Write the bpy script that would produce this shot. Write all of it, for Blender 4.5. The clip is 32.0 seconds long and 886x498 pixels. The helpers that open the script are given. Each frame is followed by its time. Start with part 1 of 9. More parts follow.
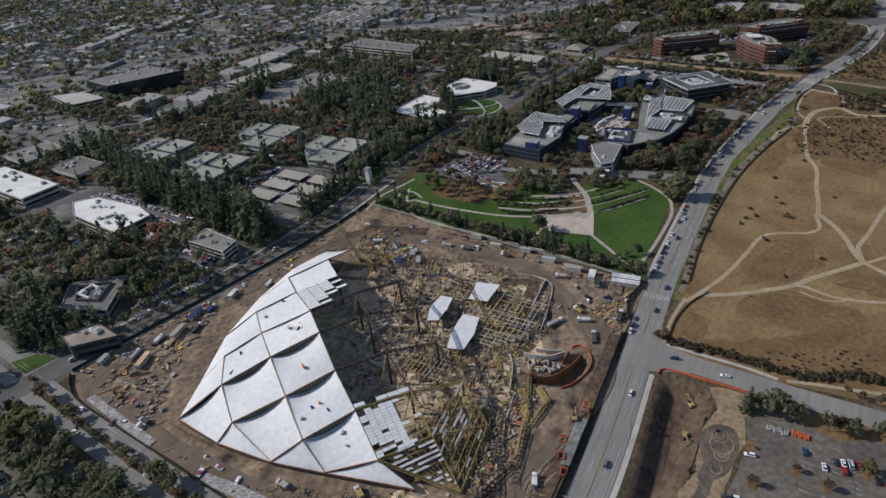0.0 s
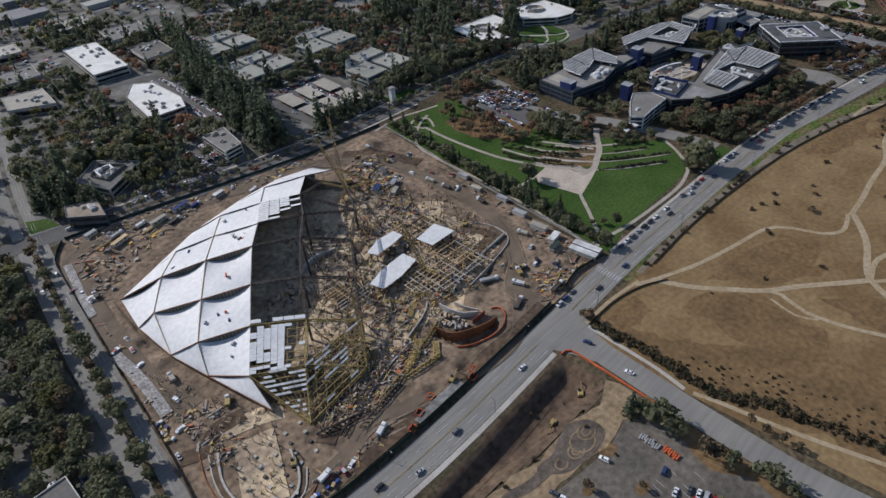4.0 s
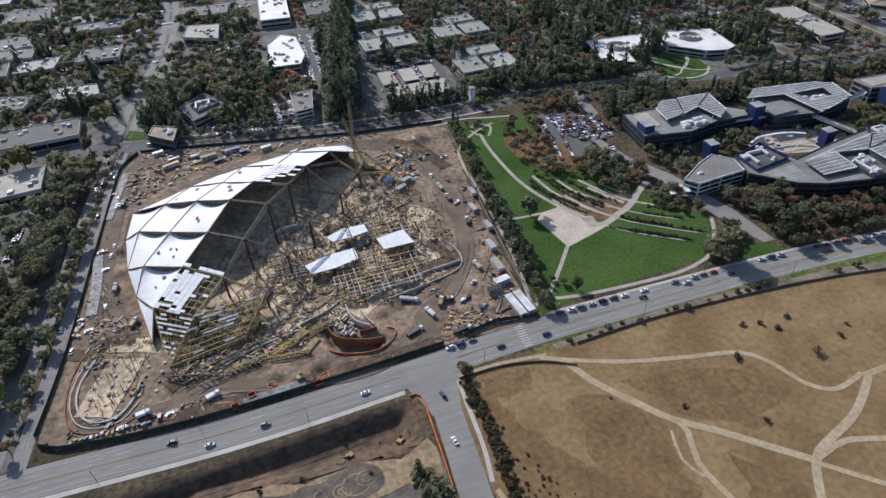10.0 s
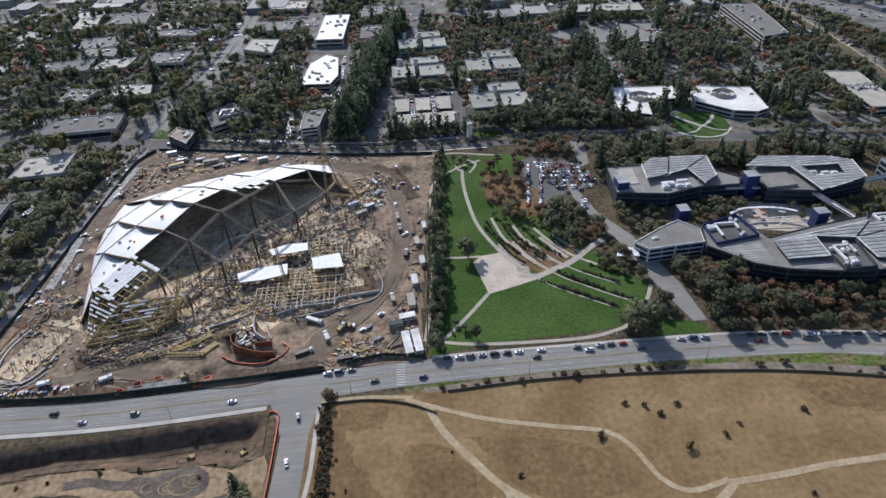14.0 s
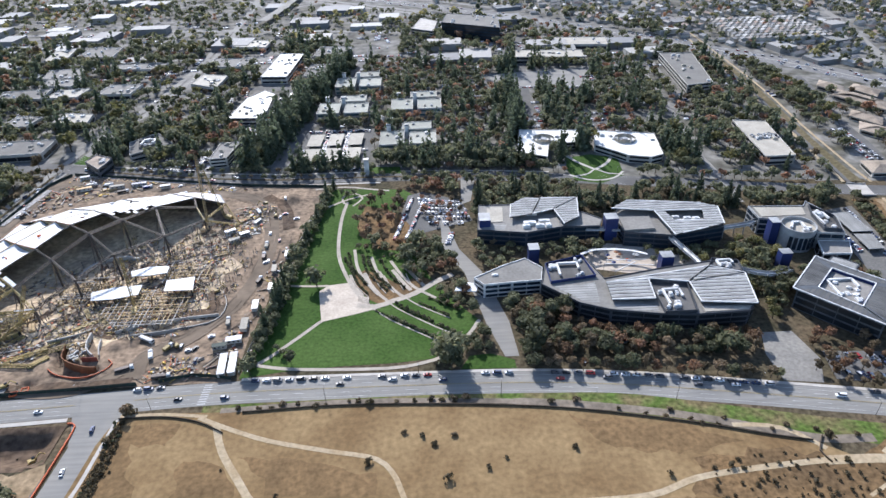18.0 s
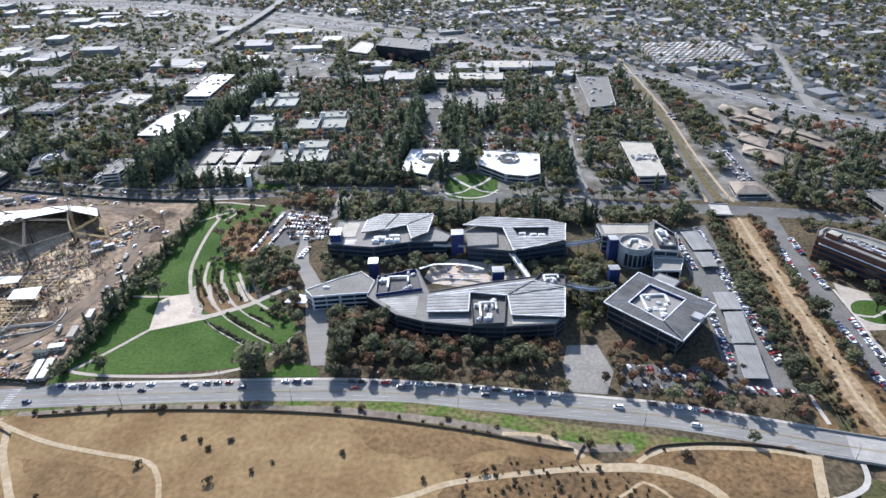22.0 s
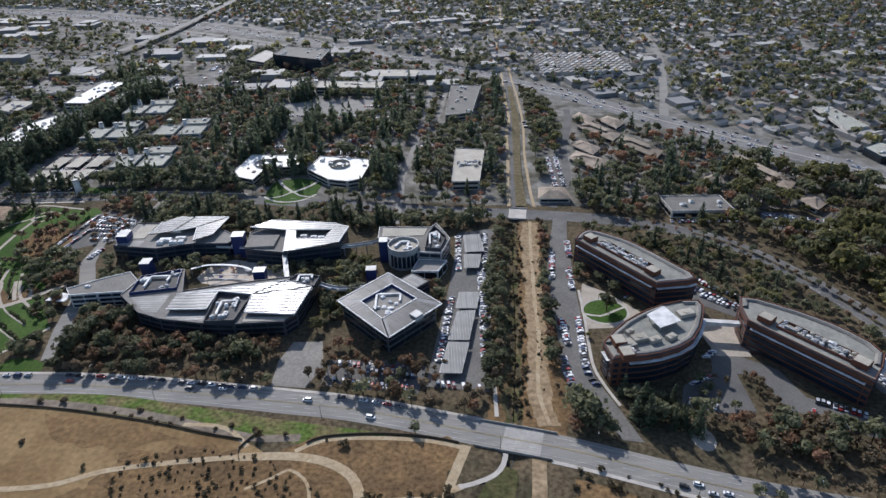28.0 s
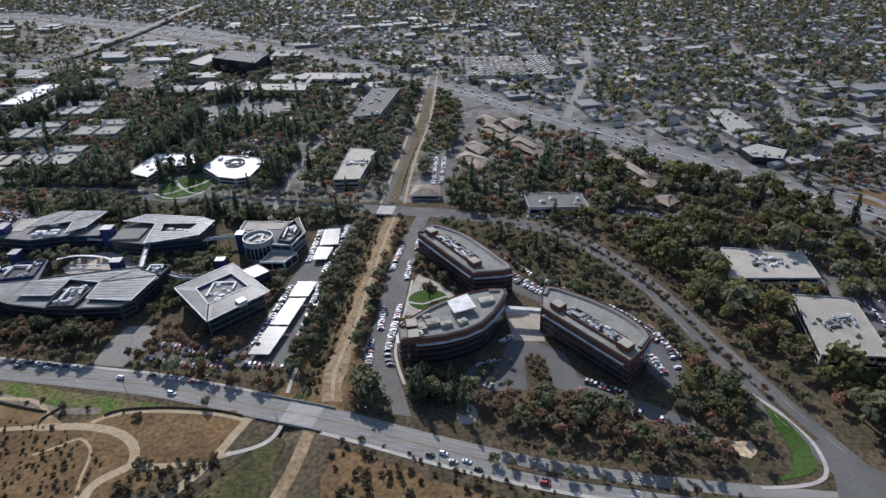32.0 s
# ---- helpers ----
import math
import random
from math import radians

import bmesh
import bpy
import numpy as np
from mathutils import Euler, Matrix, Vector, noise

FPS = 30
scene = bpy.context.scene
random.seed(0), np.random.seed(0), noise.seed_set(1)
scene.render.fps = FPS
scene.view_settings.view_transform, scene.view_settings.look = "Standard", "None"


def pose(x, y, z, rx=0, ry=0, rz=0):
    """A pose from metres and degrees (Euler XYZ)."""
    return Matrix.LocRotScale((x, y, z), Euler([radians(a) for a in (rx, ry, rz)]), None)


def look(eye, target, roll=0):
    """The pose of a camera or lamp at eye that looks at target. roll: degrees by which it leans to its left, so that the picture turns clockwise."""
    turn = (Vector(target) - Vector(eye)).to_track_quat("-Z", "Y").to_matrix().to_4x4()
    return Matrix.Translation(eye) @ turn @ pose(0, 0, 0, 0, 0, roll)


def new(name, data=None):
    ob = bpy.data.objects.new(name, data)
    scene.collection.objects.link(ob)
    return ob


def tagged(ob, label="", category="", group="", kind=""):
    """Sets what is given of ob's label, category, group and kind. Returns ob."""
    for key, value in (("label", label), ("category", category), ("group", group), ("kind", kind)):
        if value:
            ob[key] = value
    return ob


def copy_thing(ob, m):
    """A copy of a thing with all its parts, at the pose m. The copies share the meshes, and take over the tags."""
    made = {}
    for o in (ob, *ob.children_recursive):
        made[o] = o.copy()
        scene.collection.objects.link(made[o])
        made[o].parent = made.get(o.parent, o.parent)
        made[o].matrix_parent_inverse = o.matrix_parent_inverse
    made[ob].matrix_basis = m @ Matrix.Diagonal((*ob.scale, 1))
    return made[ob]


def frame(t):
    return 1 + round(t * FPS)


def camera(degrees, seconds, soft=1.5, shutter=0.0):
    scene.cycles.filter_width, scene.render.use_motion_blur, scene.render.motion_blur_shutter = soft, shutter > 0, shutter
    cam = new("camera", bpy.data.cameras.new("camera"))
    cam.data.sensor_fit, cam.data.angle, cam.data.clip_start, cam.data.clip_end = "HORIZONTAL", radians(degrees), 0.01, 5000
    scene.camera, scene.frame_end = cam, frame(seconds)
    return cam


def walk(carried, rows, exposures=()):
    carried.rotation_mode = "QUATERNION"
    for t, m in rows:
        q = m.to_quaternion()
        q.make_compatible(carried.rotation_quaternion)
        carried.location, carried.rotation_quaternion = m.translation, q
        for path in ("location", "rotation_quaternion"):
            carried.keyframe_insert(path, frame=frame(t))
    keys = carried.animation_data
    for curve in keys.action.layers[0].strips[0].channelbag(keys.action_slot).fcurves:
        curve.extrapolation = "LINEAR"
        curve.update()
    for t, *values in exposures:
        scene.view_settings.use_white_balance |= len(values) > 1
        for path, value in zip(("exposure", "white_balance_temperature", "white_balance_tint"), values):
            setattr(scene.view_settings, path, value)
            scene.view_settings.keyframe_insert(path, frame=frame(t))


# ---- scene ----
cam = camera(70.8, 32.0, soft=1.5)
PATH = [
    (0.0, 3.80, 2.38, 240.02, -60.80, -32.21, 4.76),
    (0.5, 12.98, -8.91, 240.64, -58.65, -34.05, 4.84),
    (1.0, 22.20, -19.64, 241.28, -56.17, -35.97, 4.90),
    (1.5, 32.12, -31.15, 241.22, -52.78, -37.76, 5.22),
    (2.0, 42.97, -41.71, 241.43, -52.07, -38.56, 5.03),
    (2.5, 53.01, -51.56, 241.05, -51.89, -38.71, 4.53),
    (3.0, 62.49, -60.59, 240.78, -51.15, -38.86, 3.99),
    (3.5, 72.59, -69.57, 240.47, -47.55, -38.82, 4.05),
    (4.0, 83.81, -78.76, 239.78, -45.06, -38.83, 3.98),
    (4.5, 94.66, -86.95, 239.39, -44.01, -38.94, 3.61),
    (6.5, 140.12, -115.09, 237.47, -35.22, -38.97, 3.06),
    (7.0, 152.12, -121.13, 237.68, -33.09, -38.98, 3.01),
    (7.5, 164.28, -126.70, 238.04, -30.86, -38.97, 2.99),
    (8.0, 176.65, -131.88, 238.30, -28.17, -38.92, 3.06),
    (8.5, 189.78, -136.66, 238.71, -26.14, -38.96, 2.92),
    (9.0, 202.72, -140.89, 239.28, -24.57, -39.00, 2.68),
    (9.5, 215.41, -144.83, 239.80, -22.54, -38.97, 2.48),
    (10.0, 228.52, -148.49, 240.63, -18.39, -38.76, 2.72),
    (10.5, 242.43, -151.95, 241.21, -15.20, -38.56, 2.83),
    (11.0, 256.66, -154.97, 242.08, -13.78, -38.43, 2.73),
    (11.5, 269.98, -158.01, 242.69, -13.07, -38.35, 2.57),
    (12.0, 283.73, -160.76, 243.46, -12.07, -38.12, 2.41),
    (12.5, 297.70, -163.44, 244.22, -10.77, -37.70, 2.26),
    (13.0, 311.89, -165.84, 244.95, -9.30, -37.34, 2.26),
    (13.5, 325.50, -168.45, 245.46, -7.14, -36.81, 2.29),
    (15.5, 383.79, -178.87, 245.88, -2.91, -34.89, 2.34),
    (16.0, 398.23, -181.39, 245.65, -2.69, -34.34, 2.17),
    (16.5, 412.73, -183.97, 245.35, -2.56, -33.83, 2.11),
    (17.0, 427.47, -186.36, 245.63, -2.38, -33.44, 1.99),
    (17.5, 441.95, -188.98, 245.30, -2.25, -33.07, 1.88),
    (18.0, 456.33, -191.26, 245.09, -2.09, -32.70, 1.80),
    (18.5, 470.92, -193.67, 244.83, -1.96, -32.35, 1.75),
    (19.0, 485.36, -195.86, 244.70, -1.85, -32.05, 1.69),
    (19.5, 499.87, -197.79, 244.54, -1.71, -31.78, 1.64),
    (20.0, 514.22, -199.82, 244.26, -1.62, -31.54, 1.64),
    (20.5, 528.86, -201.65, 244.15, -1.52, -31.35, 1.63),
    (21.0, 543.02, -203.43, 243.76, -1.43, -31.14, 1.59),
    (21.5, 557.26, -205.03, 243.47, -1.35, -30.93, 1.58),
    (22.0, 571.42, -206.87, 243.29, -1.30, -30.71, 1.54),
    (22.5, 585.49, -208.63, 243.05, -1.22, -30.44, 1.51),
    (23.0, 599.56, -210.26, 243.05, -1.17, -30.27, 1.46),
    (23.5, 613.44, -211.99, 242.65, -1.17, -30.14, 1.44),
    (24.0, 627.30, -213.40, 242.59, -1.14, -30.09, 1.43),
    (24.5, 641.09, -214.78, 242.44, -1.15, -30.09, 1.42),
    (25.0, 654.87, -216.20, 242.11, -1.16, -30.09, 1.40),
    (25.5, 668.58, -217.74, 241.61, -1.17, -30.09, 1.38),
    (27.5, 723.88, -223.96, 241.63, -1.24, -29.95, 1.38),
    (28.0, 737.97, -226.08, 241.94, -1.26, -29.89, 1.36),
    (28.5, 752.05, -228.41, 242.25, -1.28, -29.84, 1.34),
    (29.0, 766.18, -230.86, 242.81, -1.31, -29.85, 1.31),
    (29.5, 780.69, -233.76, 243.14, -1.29, -29.82, 1.30),
    (30.0, 795.36, -236.94, 243.85, -1.27, -29.82, 1.31),
    (30.5, 810.39, -240.69, 244.36, -1.18, -29.79, 1.32),
    (31.0, 825.82, -244.91, 244.88, -1.06, -29.78, 1.33),
    (31.5, 841.86, -249.72, 245.47, -0.91, -29.73, 1.37),
    (32.0, 858.24, -255.35, 245.77, -0.66, -29.61, 1.43),
]
EXPOSURES = [(0.0, -0.25, 6060, 14), (1.0, -0.5, 6060, 14), (2.0, -0.75, 6060, 14), (3.0, -0.33, 6020, 14), (4.5, -0.2, 5940, 14), (7.0, 0.11, 5850, 14.5), (9.0, 0.21, 5850, 14.5), (13.5, 0.23, 5830, 14), (17.0, 0.75, 5750, 13.5), (20.0, 1.02, 5750, 13.5), (22.0, 0.97, 5750, 13.5), (24.0, 0.77, 5750, 13.5), (25.5, 0.62, 5750, 13.5), (27.5, 0.27, 5850, 14), (28.3, 0.27, 5850, 14), (29.3, 0.62, 5850, 14), (30.0, 0.72, 5850, 14), (31.0, 0.52, 5850, 14), (32.0, 0.22, 5850, 14)]
walk(cam, [(t, pose(x, y, z, 90 + pitch, roll, yaw)) for t, x, y, z, yaw, pitch, roll in PATH], EXPOSURES)

# ---- daylight: low autumn sun beyond the scene, clear sky ----
SUN_EL, SUN_AZ = 34.0, 17.5          # degrees above the ground; degrees from +y towards -x
world = bpy.data.worlds.new("sky")
scene.world = world
world.use_nodes = True
sky = world.node_tree.nodes.new("ShaderNodeTexSky")
sky.sky_type, sky.sun_disc = "NISHITA", False
sky.sun_elevation, sky.sun_rotation = radians(SUN_EL), radians(-SUN_AZ)
world.node_tree.links.new(sky.outputs[0], world.node_tree.nodes["Background"].inputs[0])
world.node_tree.nodes["Background"].inputs[1].default_value = 0.122
sun_data = bpy.data.lights.new("sun", "SUN")
sun_data.energy, sun_data.angle, sun_data.color = 4.4, radians(0.55), (1.0, 0.95, 0.87)
sun = new("sun", sun_data)
sun_way = Vector((-math.sin(radians(SUN_AZ)) * math.cos(radians(SUN_EL)), math.cos(radians(SUN_AZ)) * math.cos(radians(SUN_EL)), math.sin(radians(SUN_EL))))
sun.matrix_world = look(sun_way * 500, (0, 0, 0))
scene.view_settings.exposure = 0.0


# ---- materials ----
def surface(name, color, rough=0.8, metal=0.0, vary=0.25, grain=1.5, blotch=0.06, tone=None, bump=0.3, random_tone=0.0, spec=0.22, per="object", streak=None):
    """A weathered surface: fine grain and large blotches in metres, tone: the colour of the blotches."""
    m = bpy.data.materials.new(name)
    m.use_nodes = True
    n, l = m.node_tree.nodes, m.node_tree.links
    b = n["Principled BSDF"]
    b.inputs["Roughness"].default_value, b.inputs["Metallic"].default_value = rough, metal
    b.inputs["Specular IOR Level"].default_value = spec
    geo = n.new("ShaderNodeNewGeometry")
    fine, large = n.new("ShaderNodeTexNoise"), n.new("ShaderNodeTexNoise")
    for tex, scale, detail in ((fine, grain, 4.0), (large, blotch, 5.0)):
        tex.inputs["Scale"].default_value, tex.inputs["Detail"].default_value = scale, detail
        l.new(geo.outputs["Position"], tex.inputs["Vector"])
    if streak:
        mp = n.new("ShaderNodeMapping")
        mp.inputs["Scale"].default_value = streak
        l.new(geo.outputs["Position"], mp.inputs["Vector"])
        l.new(mp.outputs[0], fine.inputs["Vector"])
    other = tone or tuple(c * 0.6 for c in color)
    ramp = n.new("ShaderNodeMapRange")
    ramp.inputs["From Min"].default_value, ramp.inputs["From Max"].default_value = 0.38, 0.66
    l.new(large.outputs["Fac"], ramp.inputs["Value"])
    mix = n.new("ShaderNodeMix")
    mix.data_type = "RGBA"
    mix.inputs[6].default_value, mix.inputs[7].default_value = (*color, 1), (*other, 1)
    l.new(ramp.outputs[0], mix.inputs[0])
    hsv = n.new("ShaderNodeHueSaturation")
    l.new(mix.outputs[2], hsv.inputs["Color"])
    span = n.new("ShaderNodeMapRange")
    span.inputs["From Min"].default_value, span.inputs["From Max"].default_value = 0.3, 0.7
    span.inputs["To Min"].default_value, span.inputs["To Max"].default_value = 1 - vary, 1 + vary
    l.new(fine.outputs["Fac"], span.inputs["Value"])
    if random_tone:
        rnd = n.new("ShaderNodeObjectInfo").outputs["Random"] if per == "object" else geo.outputs["Random Per Island"]
        rr = n.new("ShaderNodeMapRange")
        rr.inputs["To Min"].default_value, rr.inputs["To Max"].default_value = 1 - random_tone, 1 + random_tone
        l.new(rnd, rr.inputs["Value"])
        mul = n.new("ShaderNodeMath")
        mul.operation = "MULTIPLY"
        l.new(span.outputs[0], mul.inputs[0]), l.new(rr.outputs[0], mul.inputs[1])
        l.new(mul.outputs[0], hsv.inputs["Value"])
        hue = n.new("ShaderNodeMapRange")
        hue.inputs["To Min"].default_value, hue.inputs["To Max"].default_value = 0.5 + random_tone * 0.02, 0.5 - random_tone * 0.02
        l.new(rnd, hue.inputs["Value"]), l.new(hue.outputs[0], hsv.inputs["Hue"])
    else:
        l.new(span.outputs[0], hsv.inputs["Value"])
    l.new(hsv.outputs[0], b.inputs["Base Color"])
    if bump:
        bp = n.new("ShaderNodeBump")
        bp.inputs["Strength"].default_value, bp.inputs["Distance"].default_value = bump, 0.3
        l.new(fine.outputs["Fac"], bp.inputs["Height"]), l.new(bp.outputs[0], b.inputs["Normal"])
    return m


def paints(name, colors, rough=0.35, metal=0.0, per="object"):
    """One of several colours for each object or each loose piece."""
    m = bpy.data.materials.new(name)
    m.use_nodes = True
    n, l = m.node_tree.nodes, m.node_tree.links
    b = n["Principled BSDF"]
    b.inputs["Roughness"].default_value, b.inputs["Metallic"].default_value = rough, metal
    ramp = n.new("ShaderNodeValToRGB")
    ramp.color_ramp.interpolation = "CONSTANT"
    while len(ramp.color_ramp.elements) < len(colors):
        ramp.color_ramp.elements.new(0.5)
    for i, c in enumerate(colors):
        e = ramp.color_ramp.elements[i]
        e.position, e.color = i / len(colors), (*c, 1)
    src = n.new("ShaderNodeObjectInfo").outputs["Random"] if per == "object" else n.new("ShaderNodeNewGeometry").outputs["Random Per Island"]
    l.new(src, ramp.inputs[0])
    noise_node = n.new("ShaderNodeTexNoise")
    noise_node.inputs["Scale"].default_value = 0.8
    l.new(n.new("ShaderNodeNewGeometry").outputs["Position"], noise_node.inputs["Vector"])
    span = n.new("ShaderNodeMapRange")
    span.inputs["To Min"].default_value, span.inputs["To Max"].default_value = 0.75, 1.25
    l.new(noise_node.outputs["Fac"], span.inputs["Value"])
    hsv = n.new("ShaderNodeHueSaturation")
    l.new(ramp.outputs[0], hsv.inputs["Color"]), l.new(span.outputs[0], hsv.inputs["Value"])
    l.new(hsv.outputs[0], b.inputs["Base Color"])
    return m


def leaves(name, color, tone, spread=0.35):
    m = surface(name, color, rough=0.75, vary=0.35, grain=0.9, blotch=0.16, tone=tone, bump=0.0, random_tone=spread, spec=0.25)
    n, l = m.node_tree.nodes, m.node_tree.links
    through_leaf, mix = n.new("ShaderNodeBsdfTranslucent"), n.new("ShaderNodeMixShader")
    mix.inputs[0].default_value = 0.5
    l.new(n["Principled BSDF"].inputs["Base Color"].links[0].from_socket, through_leaf.inputs["Color"])
    l.new(n["Principled BSDF"].outputs[0], mix.inputs[1]), l.new(through_leaf.outputs[0], mix.inputs[2])
    l.new(mix.outputs[0], n["Material Output"].inputs["Surface"])
    return m


ASPHALT = surface("asphalt", (0.13, 0.125, 0.116), 0.9, vary=0.14, grain=0.8, blotch=0.05, tone=(0.095, 0.092, 0.086), spec=0.12)
ROADWAY = surface("worn roadway", (0.228, 0.216, 0.19), 0.88, vary=0.12, grain=0.5, blotch=0.04, tone=(0.19, 0.182, 0.165), streak=(0.05, 0.9, 0.5), spec=0.12)
LOT_PALE = surface("weathered lot asphalt", (0.155, 0.148, 0.134), 0.9, vary=0.18, grain=0.6, blotch=0.06, tone=(0.118, 0.113, 0.103), spec=0.08)
FORECOURT = surface("pale forecourt", (0.235, 0.22, 0.19), 0.88, vary=0.18, grain=0.5, blotch=0.06, tone=(0.175, 0.164, 0.145), spec=0.1)
CONCRETE = surface("concrete", (0.42, 0.39, 0.34), 0.85, vary=0.12, grain=1.2, blotch=0.12, tone=(0.33, 0.3, 0.26))
PAVING = surface("plaza paving", (0.46, 0.39, 0.31), 0.85, vary=0.12, grain=0.6, blotch=0.1, tone=(0.38, 0.32, 0.25))
PATH_STONE = surface("buff path paving", (0.37, 0.325, 0.265), 0.9, vary=0.12, grain=0.6, blotch=0.1, tone=(0.3, 0.265, 0.215), spec=0.1)
PAINT_WHITE = surface("road marking paint", (0.5, 0.49, 0.46), 0.7, vary=0.2)
PAINT_YELLOW = surface("yellow marking paint", (0.36, 0.28, 0.12), 0.7, vary=0.2)
SCRUB = surface("mulch and low planting", (0.06, 0.052, 0.032), 0.95, vary=0.5, grain=0.4, blotch=0.04, tone=(0.105, 0.08, 0.05), spec=0.04)
LAWN = surface("mown lawn", (0.056, 0.094, 0.022), 0.95, vary=0.28, grain=0.5, blotch=0.03, tone=(0.033, 0.066, 0.012), bump=0.1, spec=0.08)
ROUGH_GRASS = surface("rough green grass", (0.075, 0.11, 0.024), 0.95, vary=0.5, grain=0.4, blotch=0.07, tone=(0.14, 0.11, 0.055), spec=0.08)
DRY_GRASS = surface("dry grass", (0.23, 0.158, 0.0782), 0.95, vary=0.2, grain=0.35, blotch=0.03, tone=(0.152, 0.097, 0.046), bump=0.12, spec=0.06)
SCRUBLAND = surface("dry scrubland", (0.165, 0.105, 0.051), 0.95, vary=0.45, grain=0.4, blotch=0.05, tone=(0.1, 0.066, 0.035), bump=0.15, spec=0.06)
TRAIL = surface("gravel trail", (0.36, 0.29, 0.19), 0.95, vary=0.2, grain=0.5, blotch=0.1, tone=(0.31, 0.235, 0.14), spec=0.06)
SOIL = surface("graded soil", (0.235, 0.17, 0.112), 0.95, vary=0.45, grain=0.3, blotch=0.06, tone=(0.12, 0.088, 0.06), bump=0.6)
DARK_SOIL = surface("dug soil", (0.115, 0.08, 0.053), 0.95, vary=0.4, grain=0.3, blotch=0.06, tone=(0.075, 0.055, 0.04), bump=0.7, spec=0.06)
PALE_SOIL = surface("trodden pale soil", (0.5, 0.39, 0.25), 0.95, vary=0.4, grain=0.3, blotch=0.06, tone=(0.28, 0.215, 0.15), bump=0.5)
OLD_LOT = surface("old cracked lot", (0.15, 0.13, 0.105), 0.95, vary=0.3, grain=0.35, blotch=0.045, tone=(0.1, 0.09, 0.075), spec=0.1)
DIRT = surface("rutted dirt track", (0.27, 0.2, 0.122), 0.95, vary=0.35, grain=0.35, blotch=0.08, tone=(0.2, 0.145, 0.085), spec=0.06)
FIELD_DARK = surface("browner dry grass", (0.175, 0.113, 0.055), 0.95, vary=0.28, grain=0.35, blotch=0.06, tone=(0.13, 0.085, 0.042), bump=0.12, spec=0.06)
CREEK_GRASS = surface("dark creek grass", (0.045, 0.05, 0.02), 0.95, vary=0.45, grain=0.4, blotch=0.06, tone=(0.1, 0.085, 0.04), spec=0.06)
CREEK_SCRUB = surface("creek growth", (0.06, 0.062, 0.026), 0.95, vary=0.5, grain=0.5, blotch=0.09, tone=(0.13, 0.1, 0.055), spec=0.05)
WATER = surface("creek water", (0.04, 0.045, 0.035), 0.55, vary=0.2)
SUBURB = surface("distant streets and yards", (0.18, 0.172, 0.155), 0.95, vary=0.5, grain=0.06, blotch=0.012, tone=(0.1, 0.094, 0.075), bump=0.0, spec=0.08)
YARD = surface("yards, car parks and planting", (0.185, 0.176, 0.156), 0.95, vary=0.4, grain=0.11, blotch=0.035, tone=(0.07, 0.066, 0.048), bump=0.0, spec=0.08)
MEMBRANE = surface("white roof membrane", (0.626, 0.621, 0.598), 0.6, vary=0.1, grain=0.4, blotch=0.05, tone=(0.58, 0.58, 0.565), bump=0.05)
ROOF_WHITE = surface("white coated roof", (0.72, 0.70, 0.64), 0.6, vary=0.08, grain=0.4, blotch=0.08, tone=(0.6, 0.58, 0.52), random_tone=0.08)
ROOF_GREY = surface("grey gravel roof", (0.205, 0.194, 0.172), 0.9, vary=0.14, grain=0.6, blotch=0.07, tone=(0.17, 0.16, 0.142), random_tone=0.2, spec=0.1)
ROOF_TAN = surface("tan roof", (0.35, 0.32, 0.26), 0.8, vary=0.12, grain=0.6, blotch=0.09, tone=(0.29, 0.265, 0.215), random_tone=0.12)
SHINGLE = surface("brown shingles", (0.30, 0.245, 0.185), 0.9, vary=0.2, grain=1.2, blotch=0.1, random_tone=0.2)
WALL_PALE = surface("pale stucco wall", (0.5, 0.47, 0.41), 0.85, vary=0.08, grain=0.5, blotch=0.1, random_tone=0.12)
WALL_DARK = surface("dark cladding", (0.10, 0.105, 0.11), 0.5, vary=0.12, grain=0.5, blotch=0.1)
BRICK = surface("red brick", (0.15, 0.068, 0.044), 0.9, vary=0.2, grain=2.0, blotch=0.15, tone=(0.115, 0.055, 0.036), spec=0.1)
METAL_PALE = surface("pale metal panel", (0.36, 0.36, 0.35), 0.5, metal=0.1, vary=0.08, grain=0.5, blotch=0.1)
METAL_WHITE = surface("white painted metal", (0.66, 0.65, 0.62), 0.6, vary=0.1, grain=0.8, blotch=0.2)
BLUE = surface("blue cladding", (0.028, 0.042, 0.13), 0.4, vary=0.1)
GLASS = surface("dark window glass", (0.022, 0.026, 0.03), 0.12, vary=0.1, grain=0.2, bump=0.0, spec=0.4)
GLASS_BLUE = surface("blue window glass", (0.02, 0.032, 0.046), 0.14, vary=0.2, grain=0.2, bump=0.0, spec=0.4)
STEEL_YELLOW = surface("yellow primed steel", (0.36, 0.265, 0.1), 0.6, vary=0.2, random_tone=0.2)
BLUE_PLASTIC = surface("blue plastic", (0.05, 0.1, 0.33), 0.5, vary=0.15)
STEEL_DARK = surface("dark bare steel", (0.09, 0.075, 0.065), 0.6, metal=0.3, vary=0.3, random_tone=0.3)
RUST_RED = surface("primed red steel", (0.2, 0.055, 0.035), 0.8, vary=0.3, grain=0.5)
RUST = surface("rusty sheet steel", (0.24, 0.108, 0.05), 0.8, vary=0.3, grain=0.5)
TIMBER = surface("formwork timber", (0.46, 0.34, 0.18), 0.8, vary=0.25, random_tone=0.35)
ORANGE = surface("orange plastic mesh", (0.62, 0.14, 0.05), 0.6, vary=0.2)
SHEETING = surface("grey plastic sheeting", (0.22, 0.215, 0.2), 0.9, vary=0.4, grain=0.3, bump=0.8)
